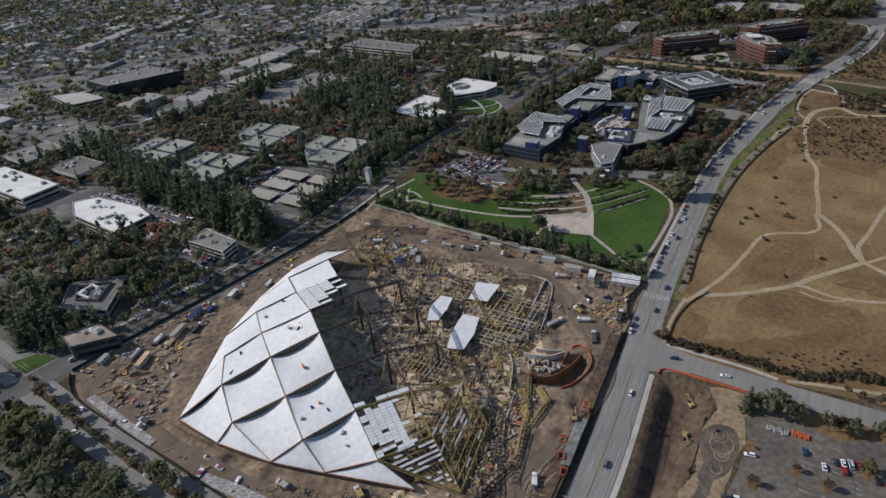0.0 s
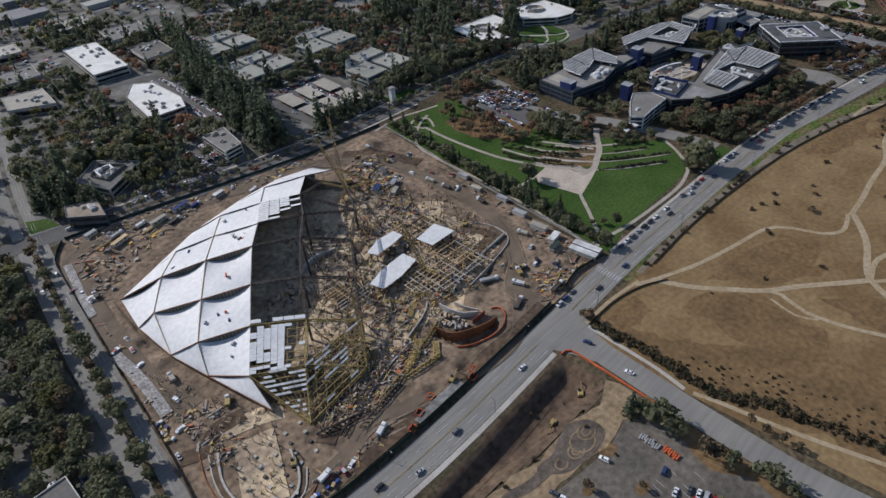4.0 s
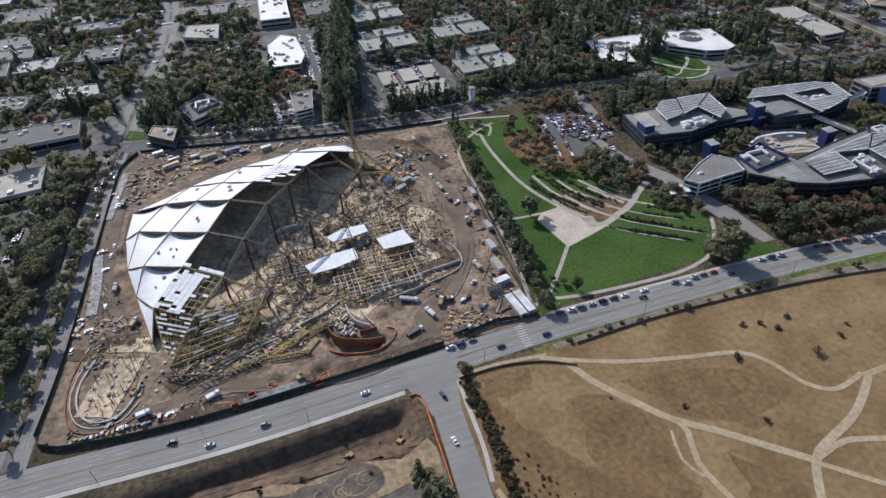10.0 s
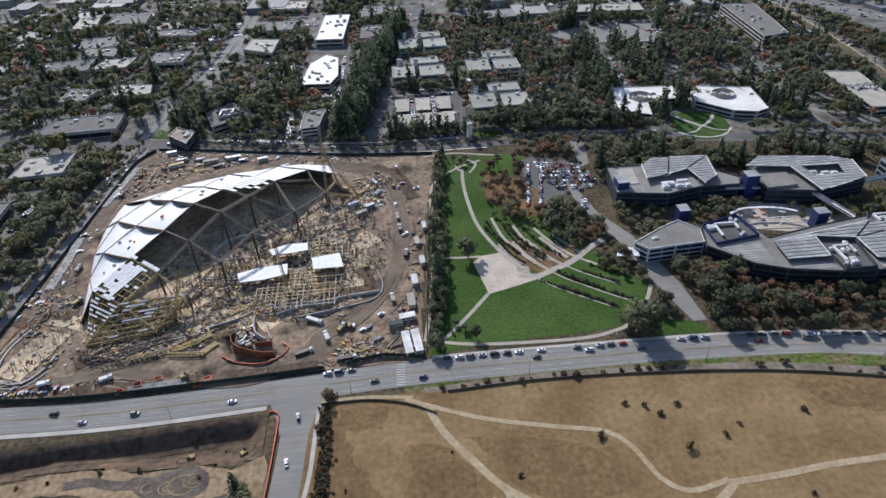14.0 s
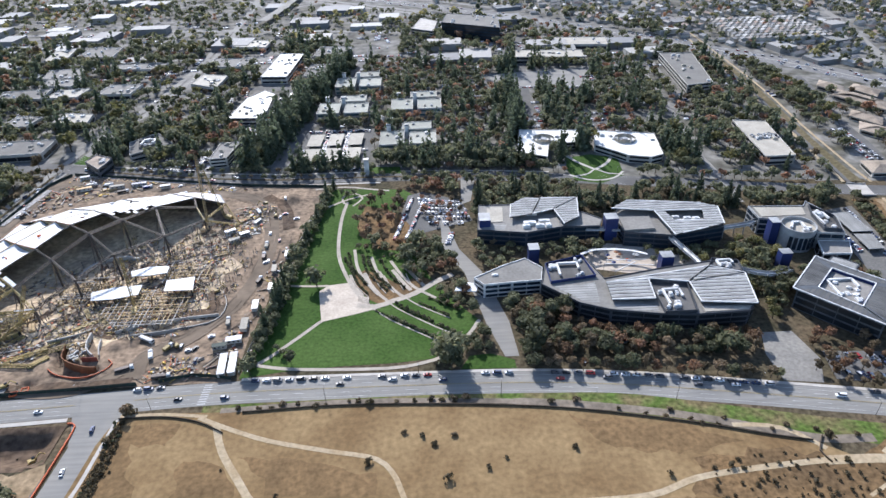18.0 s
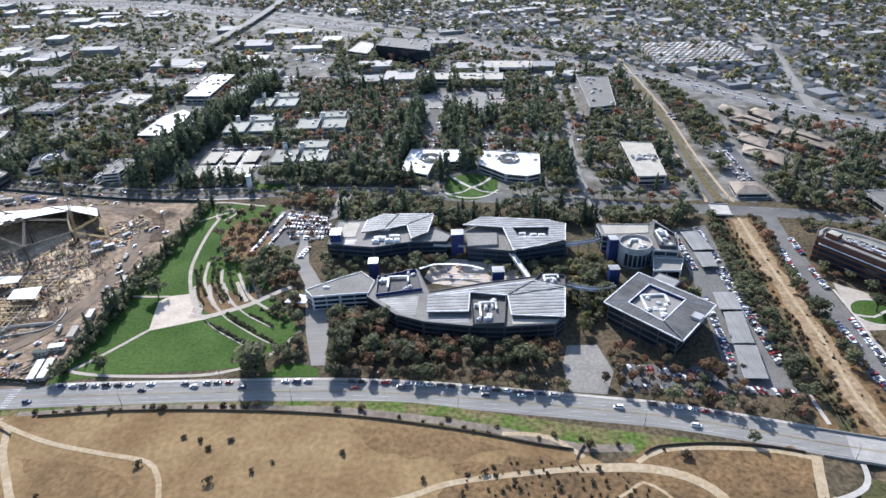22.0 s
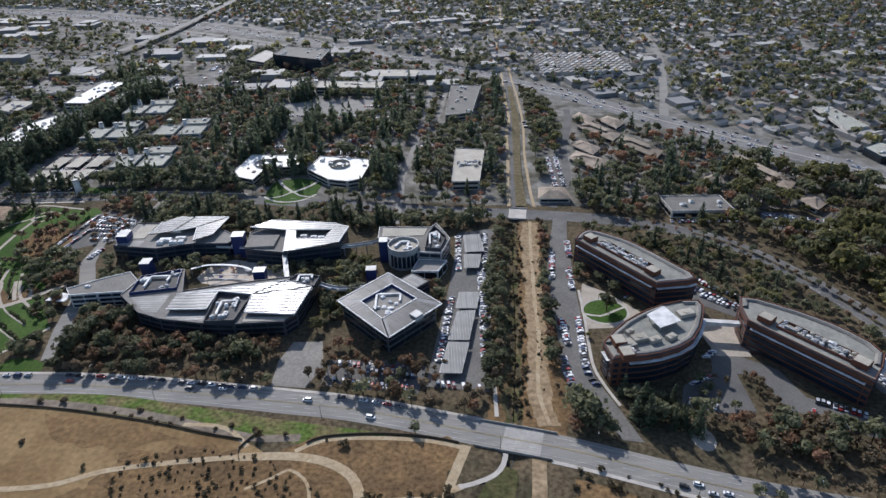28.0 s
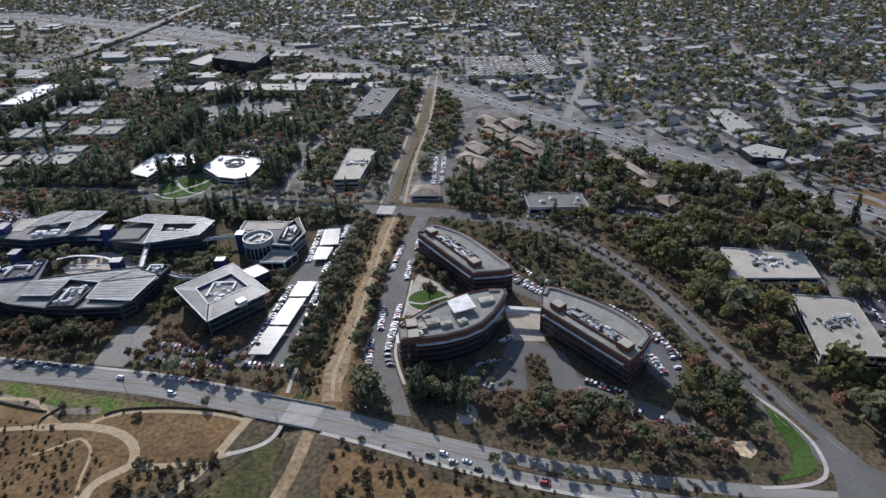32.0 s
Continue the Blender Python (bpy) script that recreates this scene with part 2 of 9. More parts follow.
GREEN_NET = surface("dark green fence netting", (0.035, 0.05, 0.04), 0.7, vary=0.2)
BARK = surface("bark", (0.10, 0.075, 0.05), 0.95, vary=0.3, grain=2.0)
RUBBER = surface("tyre rubber", (0.02, 0.02, 0.02), 0.8, vary=0.1)
CAR_PAINT = paints("car paint", [(0.7, 0.7, 0.7), (0.62, 0.63, 0.65), (0.02, 0.02, 0.022), (0.35, 0.36, 0.38), (0.72, 0.72, 0.7), (0.06, 0.065, 0.075), (0.3, 0.02, 0.02), (0.5, 0.51, 0.52), (0.03, 0.05, 0.12), (0.14, 0.14, 0.15)], 0.42)
CAR_PAINT_MANY = paints("car paint mixed", [(0.7, 0.7, 0.7), (0.6, 0.61, 0.63), (0.02, 0.02, 0.022), (0.35, 0.36, 0.38), (0.7, 0.7, 0.68), (0.06, 0.065, 0.075), (0.26, 0.02, 0.02), (0.5, 0.51, 0.52), (0.03, 0.05, 0.12), (0.14, 0.14, 0.15)], 0.55, per="island")
LOOSE_STEEL = paints("mixed loose steel", [(0.4, 0.29, 0.09), (0.07, 0.06, 0.055), (0.3, 0.22, 0.13), (0.05, 0.045, 0.04), (0.42, 0.34, 0.2), (0.18, 0.09, 0.05), (0.12, 0.11, 0.1)], 0.7, per="island")
CRATES = paints("site goods", [(0.36, 0.27, 0.15), (0.22, 0.17, 0.12), (0.36, 0.33, 0.28), (0.12, 0.1, 0.09), (0.55, 0.36, 0.07), (0.2, 0.16, 0.12), (0.42, 0.4, 0.36), (0.24, 0.18, 0.11), (0.4, 0.12, 0.05), (0.08, 0.07, 0.06), (0.14, 0.12, 0.1), (0.06, 0.05, 0.045)], 0.8, per="island")
HOUSE_ROOFS = paints("mixed house roofs", [(0.15, 0.135, 0.12), (0.2, 0.18, 0.16), (0.24, 0.235, 0.225), (0.12, 0.12, 0.12), (0.28, 0.26, 0.235), (0.19, 0.14, 0.11), (0.17, 0.17, 0.17), (0.34, 0.33, 0.31)], 0.85, per="island")
SHED_ROOFS = paints("mixed flat roofs", [(0.24, 0.23, 0.21), (0.18, 0.175, 0.16), (0.31, 0.3, 0.27), (0.14, 0.135, 0.13), (0.26, 0.245, 0.22), (0.16, 0.16, 0.155), (0.29, 0.28, 0.25)], 0.8, per="island")
OAK = leaves("evergreen oak leaves", (0.15, 0.152, 0.082), (0.105, 0.112, 0.062), 0.45)
FIR = leaves("redwood needles", (0.0868, 0.104, 0.0616), (0.055, 0.07, 0.0438))
RUSSET = leaves("russet autumn leaves", (0.225, 0.13, 0.073), (0.17, 0.108, 0.064), 0.4)
OLIVE = leaves("yellow-green leaves", (0.215, 0.195, 0.075), (0.16, 0.152, 0.064), 0.4)
BROWN_LEAF = leaves("brown thin leaves", (0.215, 0.16, 0.098), (0.16, 0.125, 0.078), 0.4)
BUSH_LEAF = leaves("grey-green shrub leaves", (0.149, 0.116, 0.066), (0.105, 0.0836, 0.0506))


# ---- mesh helpers ----
class Mesh:
    """Collects corners and faces of one part."""

    def __init__(self):
        self.v, self.f = [], []

    def face(self, *pts):
        i = len(self.v)
        self.v += [tuple(p) for p in pts]
        self.f.append(tuple(range(i, i + len(pts))))

    def prism(self, pts, z0, z1, top=True, bottom=False):
        """An upright block over an outline given anticlockwise; z0 and z1 may be lists, one a corner."""
        k, i = len(pts), len(self.v)
        a = z0 if isinstance(z0, (list, tuple)) else [z0] * k
        b = z1 if isinstance(z1, (list, tuple)) else [z1] * k
        self.v += [(p[0], p[1], a[j]) for j, p in enumerate(pts)] + [(p[0], p[1], b[j]) for j, p in enumerate(pts)]
        self.f += [(i + j, i + (j + 1) % k, i + k + (j + 1) % k, i + k + j) for j in range(k)]
        if top:
            self.f.append(tuple(range(i + k, i + 2 * k)))
        if bottom:
            self.f.append(tuple(range(i + k - 1, i - 1, -1)))
        return self

    def box(self, cx, cy, z0, sx, sy, sz, turn=0.0, bevel=0.0):
        c, s = math.cos(radians(turn)), math.sin(radians(turn))
        pts = [(cx + c * x - s * y, cy + s * x + c * y) for x, y in ((-sx / 2, -sy / 2), (sx / 2, -sy / 2), (sx / 2, sy / 2), (-sx / 2, sy / 2))]
        if bevel:
            self.prism(pts, z0, z0 + sz - bevel, top=False)
            ins = [(cx + (p[0] - cx) * (1 - 2 * bevel / sx), cy + (p[1] - cy) * (1 - 2 * bevel / sy)) for p in pts]
            i = len(self.v)
            self.v += [(p[0], p[1], z0 + sz) for p in ins]
            self.f += [(i - 4 + j, i - 4 + (j + 1) % 4, i + (j + 1) % 4, i + j) for j in range(4)] + [(i, i + 1, i + 2, i + 3)]
            return self
        return self.prism(pts, z0, z0 + sz, bottom=True)

    def bar(self, p, q, w, h=None):
        """A square bar from p to q."""
        p, q = Vector(p), Vector(q)
        d = (q - p).normalized()
        side = d.cross(Vector((0, 0, 1)))
        side = side.normalized() if side.length > 0.05 else Vector((1, 0, 0))
        up = side.cross(d).normalized()
        side, up = side * (w / 2), up * ((h or w) / 2)
        i = len(self.v)
        for e in (p, q):
            self.v += [tuple(e + side * a + up * b) for a, b in ((-1, -1), (1, -1), (1, 1), (-1, 1))]
        self.f += [(i + j, i + (j + 1) % 4, i + 4 + (j + 1) % 4, i + 4 + j) for j in range(4)] + [(i + 3, i + 2, i + 1, i), (i + 4, i + 5, i + 6, i + 7)]
        return self

    def drum(self, cx, cy, z0, r, h, k=16, top=None, cap=True):
        r1 = r if top is None else top
        i = len(self.v)
        for z, rr in ((z0, r), (z0 + h, r1)):
            self.v += [(cx + rr * math.cos(2 * math.pi * j / k), cy + rr * math.sin(2 * math.pi * j / k), z) for j in range(k)]
        self.f += [(i + j, i + (j + 1) % k, i + k + (j + 1) % k, i + k + j) for j in range(k)]
        if cap:
            self.f.append(tuple(range(i + k, i + 2 * k)))
        return self

    def wheel(self, x, y, z, r, w, k=10):
        i = len(self.v)
        for yy in (y - w / 2, y + w / 2):
            self.v += [(x + r * math.cos(2 * math.pi * j / k), yy, z + r * math.sin(2 * math.pi * j / k)) for j in range(k)]
        self.f += [(i + j, i + (j + 1) % k, i + k + (j + 1) % k, i + k + j) for j in range(k)] + [tuple(range(i, i + k)), tuple(range(i + 2 * k - 1, i + k - 1, -1))]
        return self

    def sheet(self, rows):
        """A grid of points, row by row."""
        i, k = len(self.v), len(rows[0])
        for r in rows:
            self.v += [tuple(p) for p in r]
        self.f += [(i + a * k + b, i + a * k + b + 1, i + (a + 1) * k + b + 1, i + (a + 1) * k + b) for a in range(len(rows) - 1) for b in range(k - 1)]
        return self

    def ribbon(self, line, width, z=0.05, lift=None):
        """A band along a line; width may be a list, one a point."""
        left, right = [], []
        for j, p in enumerate(line):
            a, b = Vector(line[max(j - 1, 0)][:2]), Vector(line[min(j + 1, len(line) - 1)][:2])
            d = (b - a).normalized()
            w = (width[j] if isinstance(width, (list, tuple)) else width) / 2
            zz = lift(p[0], p[1]) + z if lift else z
            left.append((p[0] - d.y * w, p[1] + d.x * w, zz))
            right.append((p[0] + d.y * w, p[1] - d.x * w, zz))
        return self.sheet([right, left])

    def data(self, name, *materials):
        me = bpy.data.meshes.new(name)
        me.from_pydata(self.v, [], self.f)
        for m in materials:
            me.materials.append(m)
        me.update()
        return me


def part(name, mesh, material, parent=None, label="", kind="", smooth=False):
    """Links a mesh as one object under a thing or a part."""
    me = mesh.data(name, material) if isinstance(mesh, Mesh) else mesh
    if smooth:
        me.polygons.foreach_set("use_smooth", [True] * len(me.polygons))
    ob = new(name, me)
    ob.parent = parent
    return tagged(ob, label=label, kind=kind)


def thing(name, label, category, at=(0, 0, 0), turn=0.0, group="", kind=""):
    ob = new(name)
    ob.empty_display_size = 1.0
    ob.matrix_basis = pose(*at, 0, 0, turn)
    return tagged(ob, label, category, group, kind)


def curve(points, step=5.0):
    """A smooth line through a few points of the plan."""
    pts = [Vector((*p, 0)[:3]) for p in points]
    pts = [2 * pts[0] - pts[1]] + pts + [2 * pts[-1] - pts[-2]]
    out = []
    for a, b, c, d in zip(pts, pts[1:], pts[2:], pts[3:]):
        k = max(2, int((c - b).length / step))
        for j in range(k):
            t = j / k
            out.append(0.5 * (2 * b + (c - a) * t + (2 * a - 5 * b + 4 * c - d) * t * t + (3 * b - a - 3 * c + d) * t ** 3))
    return [tuple(p) for p in out + [pts[-2]]]


def inside(x, y, poly):
    hit = False
    for (x0, y0), (x1, y1) in zip(poly, poly[1:] + poly[:1]):
        if (y0 > y) != (y1 > y) and x < (x1 - x0) * (y - y0) / (y1 - y0) + x0:
            hit = not hit
    return hit


def bounds(poly, m=0.0):
    xs, ys = [p[0] for p in poly], [p[1] for p in poly]
    return min(xs) - m, min(ys) - m, max(xs) + m, max(ys) + m


TAKEN = []      # outlines on which nothing is planted


def take(poly, m=0.0):
    cx, cy = sum(p[0] for p in poly) / len(poly), sum(p[1] for p in poly) / len(poly)
    out = []
    for x, y, *_ in poly:
        d = math.hypot(x - cx, y - cy) or 1.0
        out.append((x + (x - cx) / d * m, y + (y - cy) / d * m))
    TAKEN.append((bounds(out), out))


def take_line(line, width):
    for a, b in zip(line, line[1:]):
        d = Vector((b[0] - a[0], b[1] - a[1])).normalized() * (width / 2)
        TAKEN.append((None, [(a[0] - d.y, a[1] + d.x), (a[0] + d.y, a[1] - d.x), (b[0] + d.y, b[1] - d.x), (b[0] - d.y, b[1] + d.x)]))
        TAKEN[-1] = (bounds(TAKEN[-1][1]), TAKEN[-1][1])


def clear_of(x, y, r=3.2):
    return free(x, y) and all(free(x + r * a, y + r * b) for a, b in ((1, 0), (-1, 0), (0, 1), (0, -1)))


def free(x, y):
    for (x0, y0, x1, y1), poly in TAKEN:
        if x0 < x < x1 and y0 < y < y1 and inside(x, y, poly):
            return False
    return True


LAYER = [0]


def layer():
    """Keeps flat sheets that cross a few millimetres apart."""
    LAYER[0] = (LAYER[0] + 1) % 20
    return LAYER[0] * 0.004


def ragged(poly, reach=4.0, step=7.0, seed=0.0):
    """The outline with an uneven, wandering edge."""
    out = []
    for a, b in zip(poly, poly[1:] + poly[:1]):
        d = math.hypot(b[0] - a[0], b[1] - a[1])
        n = max(1, int(d / step))
        for i in range(n):
            x, y = a[0] + (b[0] - a[0]) * i / n, a[1] + (b[1] - a[1]) * i / n
            out.append((x + reach * noise.noise((x * 0.09, y * 0.09, seed)), y + reach * noise.noise((x * 0.09, y * 0.09, seed + 9.0))))
    return out


def area(name, outline, z, material, label, category, kind="structure", planted=False):
    """A flat surface of the setting over an outline."""
    z += layer()
    bm = bmesh.new()
    vs = [bm.verts.new((p[0], p[1], z)) for p in outline]
    es = [bm.edges.new((vs[i], vs[(i + 1) % len(vs)])) for i in range(len(vs))]
    bmesh.ops.triangle_fill(bm, use_beauty=True, edges=es)
    bmesh.ops.recalc_face_normals(bm, faces=bm.faces)
    if sum(f.normal.z for f in bm.faces) < 0:
        bmesh.ops.reverse_faces(bm, faces=bm.faces)
    data = bpy.data.meshes.new(name)
    bm.to_mesh(data)
    bm.free()
    data.materials.append(material)
    ob = tagged(new(name, data), label, category, kind=kind)
    if not planted:
        take(outline)
    return ob


def strip(name, line, width, z, material, label, category, parent=None, kind="structure", planted=False):
    ob = part(name, Mesh().ribbon(line, width, z if parent else z + layer()), material, parent)
    if not parent:
        tagged(ob, label, category, kind=kind)
    if not planted:
        take_line(line, (max(width) if isinstance(width, list) else width) + 1.0)
    return ob


# ---- the ground ----
CREEK = curve([(864, 960), (836, 560), (818, 330), (804, 250), (797, 205), (791, 150), (786, 100), (780, 50), (775, 17), (772, -12), (754, -40), (728, -62), (700, -95), (690, -200)], 8)
SITE = [(92, 75), (103, 66.5), (120, 64), (340, 64), (344, 120), (352, 200), (366, 298), (300, 306), (174, 336), (124, 346), (113, 326), (106, 240), (101, 165)]
PIT = [(229, 100), (230, 87), (233.5, 81), (240, 77), (247, 74.8), (256, 75), (262, 78), (260, 81.5), (253.5, 82.2), (246.2, 84.8), (240, 88.5), (236, 93), (234, 101)]
DIG = [(40, 28), (168, 33), (236, 37.5), (263, 38), (262.5, 14), (250, 9), (236, 13), (212, 11.5), (190, 15), (164, 17), (120, 8), (40, -10)]


def near_line(x, y, line, reach):
    best = reach
    for a, b in zip(line, line[1:]):
        dx, dy = b[0] - a[0], b[1] - a[1]
        t = max(0.0, min(1.0, ((x - a[0]) * dx + (y - a[1]) * dy) / (dx * dx + dy * dy)))
        best = min(best, math.hypot(x - a[0] - t * dx, y - a[1] - t * dy))
    return best


def edge_depth(x, y, poly):
    return near_line(x, y, poly + poly[:1], 99.0) if inside(x, y, poly) else 0.0


def smooth(t):
    t = max(0.0, min(1.0, t))
    return t * t * (3 - 2 * t)


def bump_at(x, y, cx, cy, r, h):
    return h * smooth(1 - math.hypot(x - cx, y - cy) / r)


def relief(x, y):
    """The height of the land."""
    z = 0.0
    if 660 < x < 900 and y < 420:
        z -= 1.7 * smooth((8 - near_line(x, y, CREEK, 14)) / 7)
    if 36 < x < 268 and -34 < y < 42:
        z -= 6.0 * smooth(edge_depth(x, y, DIG) / 11)
    if 88 < x < 372 and 58 < y < 350:
        m = smooth(edge_depth(x, y, SITE) / 6)
        n = noise.noise((x * 0.06, y * 0.06, 3.0)) * 0.9 + noise.noise((x * 0.19, y * 0.19, 1.0)) * 0.45
        z += m * (n + bump_at(x, y, 322, 262, 16, 3.0) + bump_at(x, y, 338, 280, 13, 3.5) + bump_at(x, y, 120, 215, 7, 2.0) + bump_at(x, y, 122, 190, 8, 2.2)
                  - bump_at(x, y, 226, 68, 9, 4.0) - bump_at(x, y, 205, 70, 7, 2.5) - bump_at(x, y, 285, 112, 9, 3.5)
                  + bump_at(x, y, 262, 100, 7, 2.0) + bump_at(x, y, 205, 64, 8, 1.5) - 3.0 * smooth(1 - math.hypot((x - 205) / 62, (y - 195) / 60) ** 2))
        z -= 5.0 * smooth(edge_depth(x, y, PIT) / 1.8)
    return z


def axis(lo, hi, step, far_lo, far_hi):
    out, s = [lo], step
    while out[0] > far_lo:
        s *= 1.35
        out.insert(0, out[0] - s)
    n = int((hi - lo) / step)
    out += [lo + step * (i + 1) for i in range(n)]
    s = step
    while out[-1] < far_hi:
        s *= 1.35
        out.append(out[-1] + s)
    return out


gx, gy = axis(40, 900, 4.0, -5000, 6000), axis(-150, 356, 4.0, -3000, 6000)
ground_mesh = Mesh()
ground_mesh.sheet([[(x, y, relief(x, y) - (1.6 * (1 if edge_depth(x, y, SITE) > 3 or edge_depth(x, y, DIG) > 3 else 0)) - (6.0 if math.hypot(x - 250, y - 92) < 21 else 0.0) if -150 <= y <= 430 and 36 <= x <= 904 else 0.0) for x in gx] for y in gy])
ground_data = ground_mesh.data("ground", SCRUB, SUBURB, YARD, FIELD_DARK)
k = len(gx) - 1
for n, p in enumerate(ground_data.polygons):
    cx, cy, _ = p.center
    p.material_index = 3 if cy < -150 else 1 if cy > 560 + 60 * noise.noise((cx * 0.01, 0, 0)) or cx > 1150 or cx < 20 else 2 if cy > 325 - 0.11 * (cx - 300) or cx > 1070 and cy > 140 or cx < 84 and cy > 60 else 0
tagged(new("ground", ground_data), "dark mulch and low planting, yards and streets in the distance", "ground", kind="structure")


def draped(name, outline, step, lift, material, label, category):
    """A sheet that follows the land, as a grid cut to an outline."""
    bm = bmesh.new()
    x0, y0, x1, y1 = bounds(outline)
    nx, ny = int((x1 - x0) / step) + 1, int((y1 - y0) / step) + 1
    grid = {}
    for i in range(nx + 1):
        for j in range(ny + 1):
            grid[i, j] = (x0 + i * step, y0 + j * step)
    vert = {}

    def at(i, j):
        if (i, j) not in vert:
            x, y = grid[i, j]
            vert[i, j] = bm.verts.new((x, y, relief(x, y) + lift))
        return vert[i, j]
    for i in range(nx):
        for j in range(ny):
            if inside(x0 + (i + 0.5) * step, y0 + (j + 0.5) * step, outline):
                bm.faces.new((at(i, j), at(i + 1, j), at(i + 1, j + 1), at(i, j + 1)))
    data = bpy.data.meshes.new(name)
    bm.to_mesh(data)
    bm.free()
    data.materials.append(material)
    data.polygons.foreach_set("use_smooth", [True] * len(data.polygons))
    take(outline)
    return tagged(new(name, data), label, category, kind="structure")


draped("ground_building_site", SITE, 2.0, 0.12, SOIL, "churned brown soil of the building site", "ground")
draped("ground_hall_floor", [(178, 104), (196, 100), (226, 106), (262, 108), (300, 116), (314, 150), (304, 190), (292, 236), (270, 262), (224, 272), (180, 262), (144, 236), (140, 190), (152, 160), (168, 130)], 2.0, 0.26, PALE_SOIL, "pale trodden soil under the open frame", "ground")
draped("ground_excavation", DIG, 2.0, 0.1, DARK_SOIL, "dark soil of a deep excavation beside the road", "ground")
draped("ground_creek_bed", ragged([(760, 8), (766, 60), (772, 110), (780, 160), (790, 236), (826, 236), (817, 180), (811, 120), (808, 70), (806, 20), (800, 0), (764, 6)], 2.0), 1.0, 0.06, SCRUBLAND, "dry scrub on the creek bank", "ground")
draped("grass_creek_bed", ragged([(769, 12), (774, 50), (779, 100), (786, 160), (794, 234), (803, 234), (798, 185), (794, 150), (790, 115), (787, 80), (783, 48), (779, 14)], 3.5, 4.0), 1.0, 0.12, CREEK_SCRUB, "dark green and brown rough growth along the creek", "grass")
draped("bank_creek", ragged([(807, 234), (802, 190), (798, 152), (795, 119), (792, 80), (787, 50), (784, 26), (787, 8), (798, 6), (797, 26), (799, 47), (803, 74), (807, 108), (811, 150), (816, 190), (822, 234)], 2.6, 4.0), 1.0, 0.18, DIRT, "wide bare tan bank beside the creek", "ground")

# roads
PARKWAY = curve([(-260, 20), (-60, 44), (60, 52), (180, 49), (260, 52), (340, 56), (430, 55), (500, 53), (553, 48), (600, 40.5), (650, 31.5), (695, 22.5), (760, 3), (800, -9), (850, -28), (905, -46), (960, -58), (1010, -66), (1070, -74), (1160, -84), (1300, -96)], 6)
SHORELINE = curve([(58, -160), (72, -40), (82, 60), (89.5, 133), (94, 194), (97.5, 245), (103, 300), (108, 350), (119, 440), (138, 560), (146, 700), (140, 900)], 10)
CHARLESTON = curve([(-120, 400), (20, 378), (112, 361), (220, 334), (316, 318), (420, 314), (520, 305), (640, 283), (740, 262), (814, 250), (870, 238), (925, 217), (960, 192), (986, 154), (1004, 113), (1014, 78), (1022, 46), (1030, 18), (1038, -10), (1048, -40), (1060, -74), (1084, -150)], 8)
STUB = curve([(277, 46), (276, 20), (275, 0), (273.8, -20), (273, -50), (273.5, -80), (281, -130), (292, -200)], 8)
road_1 = strip("road_parkway", PARKWAY, 17.0, 0.06, ROADWAY, "worn grey asphalt road with lane markings", "road")
road_2 = strip("road_shoreline", [(p[0] + 4.5, p[1]) for p in SHORELINE], 7.6, 0.07, ROADWAY, "asphalt carriageway with traffic lanes", "road")
strip("road_shoreline_west", [(p[0] - 6.5, p[1]) for p in SHORELINE], 7.2, 0.07, ROADWAY, "asphalt carriageway under trees", "road")
road_3 = strip("road_charleston", CHARLESTON, [18.0 - 2.0 * smooth((p[0] - 880) / 60) + 4.0 * smooth((p[0] - 1012) / 25) for p in CHARLESTON], 0.08, ASPHALT, "asphalt avenue with a planted median", "road")
strip("road_side", STUB, 13.4, 0.09, ROADWAY, "grey asphalt side road", "road")
area("road_junction_side", [(262, 44), (292, 45), (285, 34), (283, 24), (269, 24), (267, 32)], 0.095, ROADWAY, "asphalt mouth of the side road", "road")
area("road_junction_bridge", [(1036, -66), (1062, -92), (1088, -90), (1080, -62), (1062, -48), (1042, -50)], 0.085, ASPHALT, "asphalt road junction", "road")

# the park
PARK = [(344, 66), (366, 70), (400, 72.5), (430, 73), (452, 75), (460, 80), (476, 96), (482, 108), (476, 116), (462, 138), (455, 150), (440, 190), (425, 215), (424, 250), (440, 278), (432, 288), (400, 292), (368, 294), (364, 262), (360, 222), (356, 160), (350, 112)]
area("lawn", PARK, 0.08, LAWN, "mown green park lawn", "lawn", planted=True)

area("leaf_litter", ragged([(396, 244), (400, 214), (412, 198), (428, 190), (440, 200), (438, 228), (424, 252), (404, 262)], 4.0, 4.0), 0.17, SCRUBLAND, "brown leaf litter under bare trees", "ground", planted=True)

# the dry field
FIELD = [(290, 44), (340, 42), (402, 43), (470, 40), (520, 34), (576, 22), (614, 10), (636, 4), (650, -6), (640, -30), (610, -100), (500, -230), (300, -230), (286, -90), (281, -20), (281, 30)]
area("field", FIELD, 0.05, DRY_GRASS, "wide field of dry yellow-brown grass", "field", planted=True)
MOUND = [(575, -2), (610, 2), (650, -6), (676, 6), (740, 2), (746, -4), (742, -16), (730, -36), (704, -50), (690, -120), (560, -140), (560, -40)]
area("scrub_field", ragged(MOUND, 7.0), 0.07, SCRUBLAND, "dry scrubland with bare earth", "field", planted=True)
area("ground_trail_yard", [(690, -10), (742, -6), (736, -34), (700, -33)], 0.09, SCRUBLAND, "dry grass enclosure between trails", "field", planted=True)
area("ground_lot", [(40, -14), (120, 4), (180, 0), (216, -6), (232, -8), (249, -5), (262, 8), (266, 6), (265, -40), (266, -120), (40, -130)], 0.05, OLD_LOT, "old cracked asphalt car park", "car park")
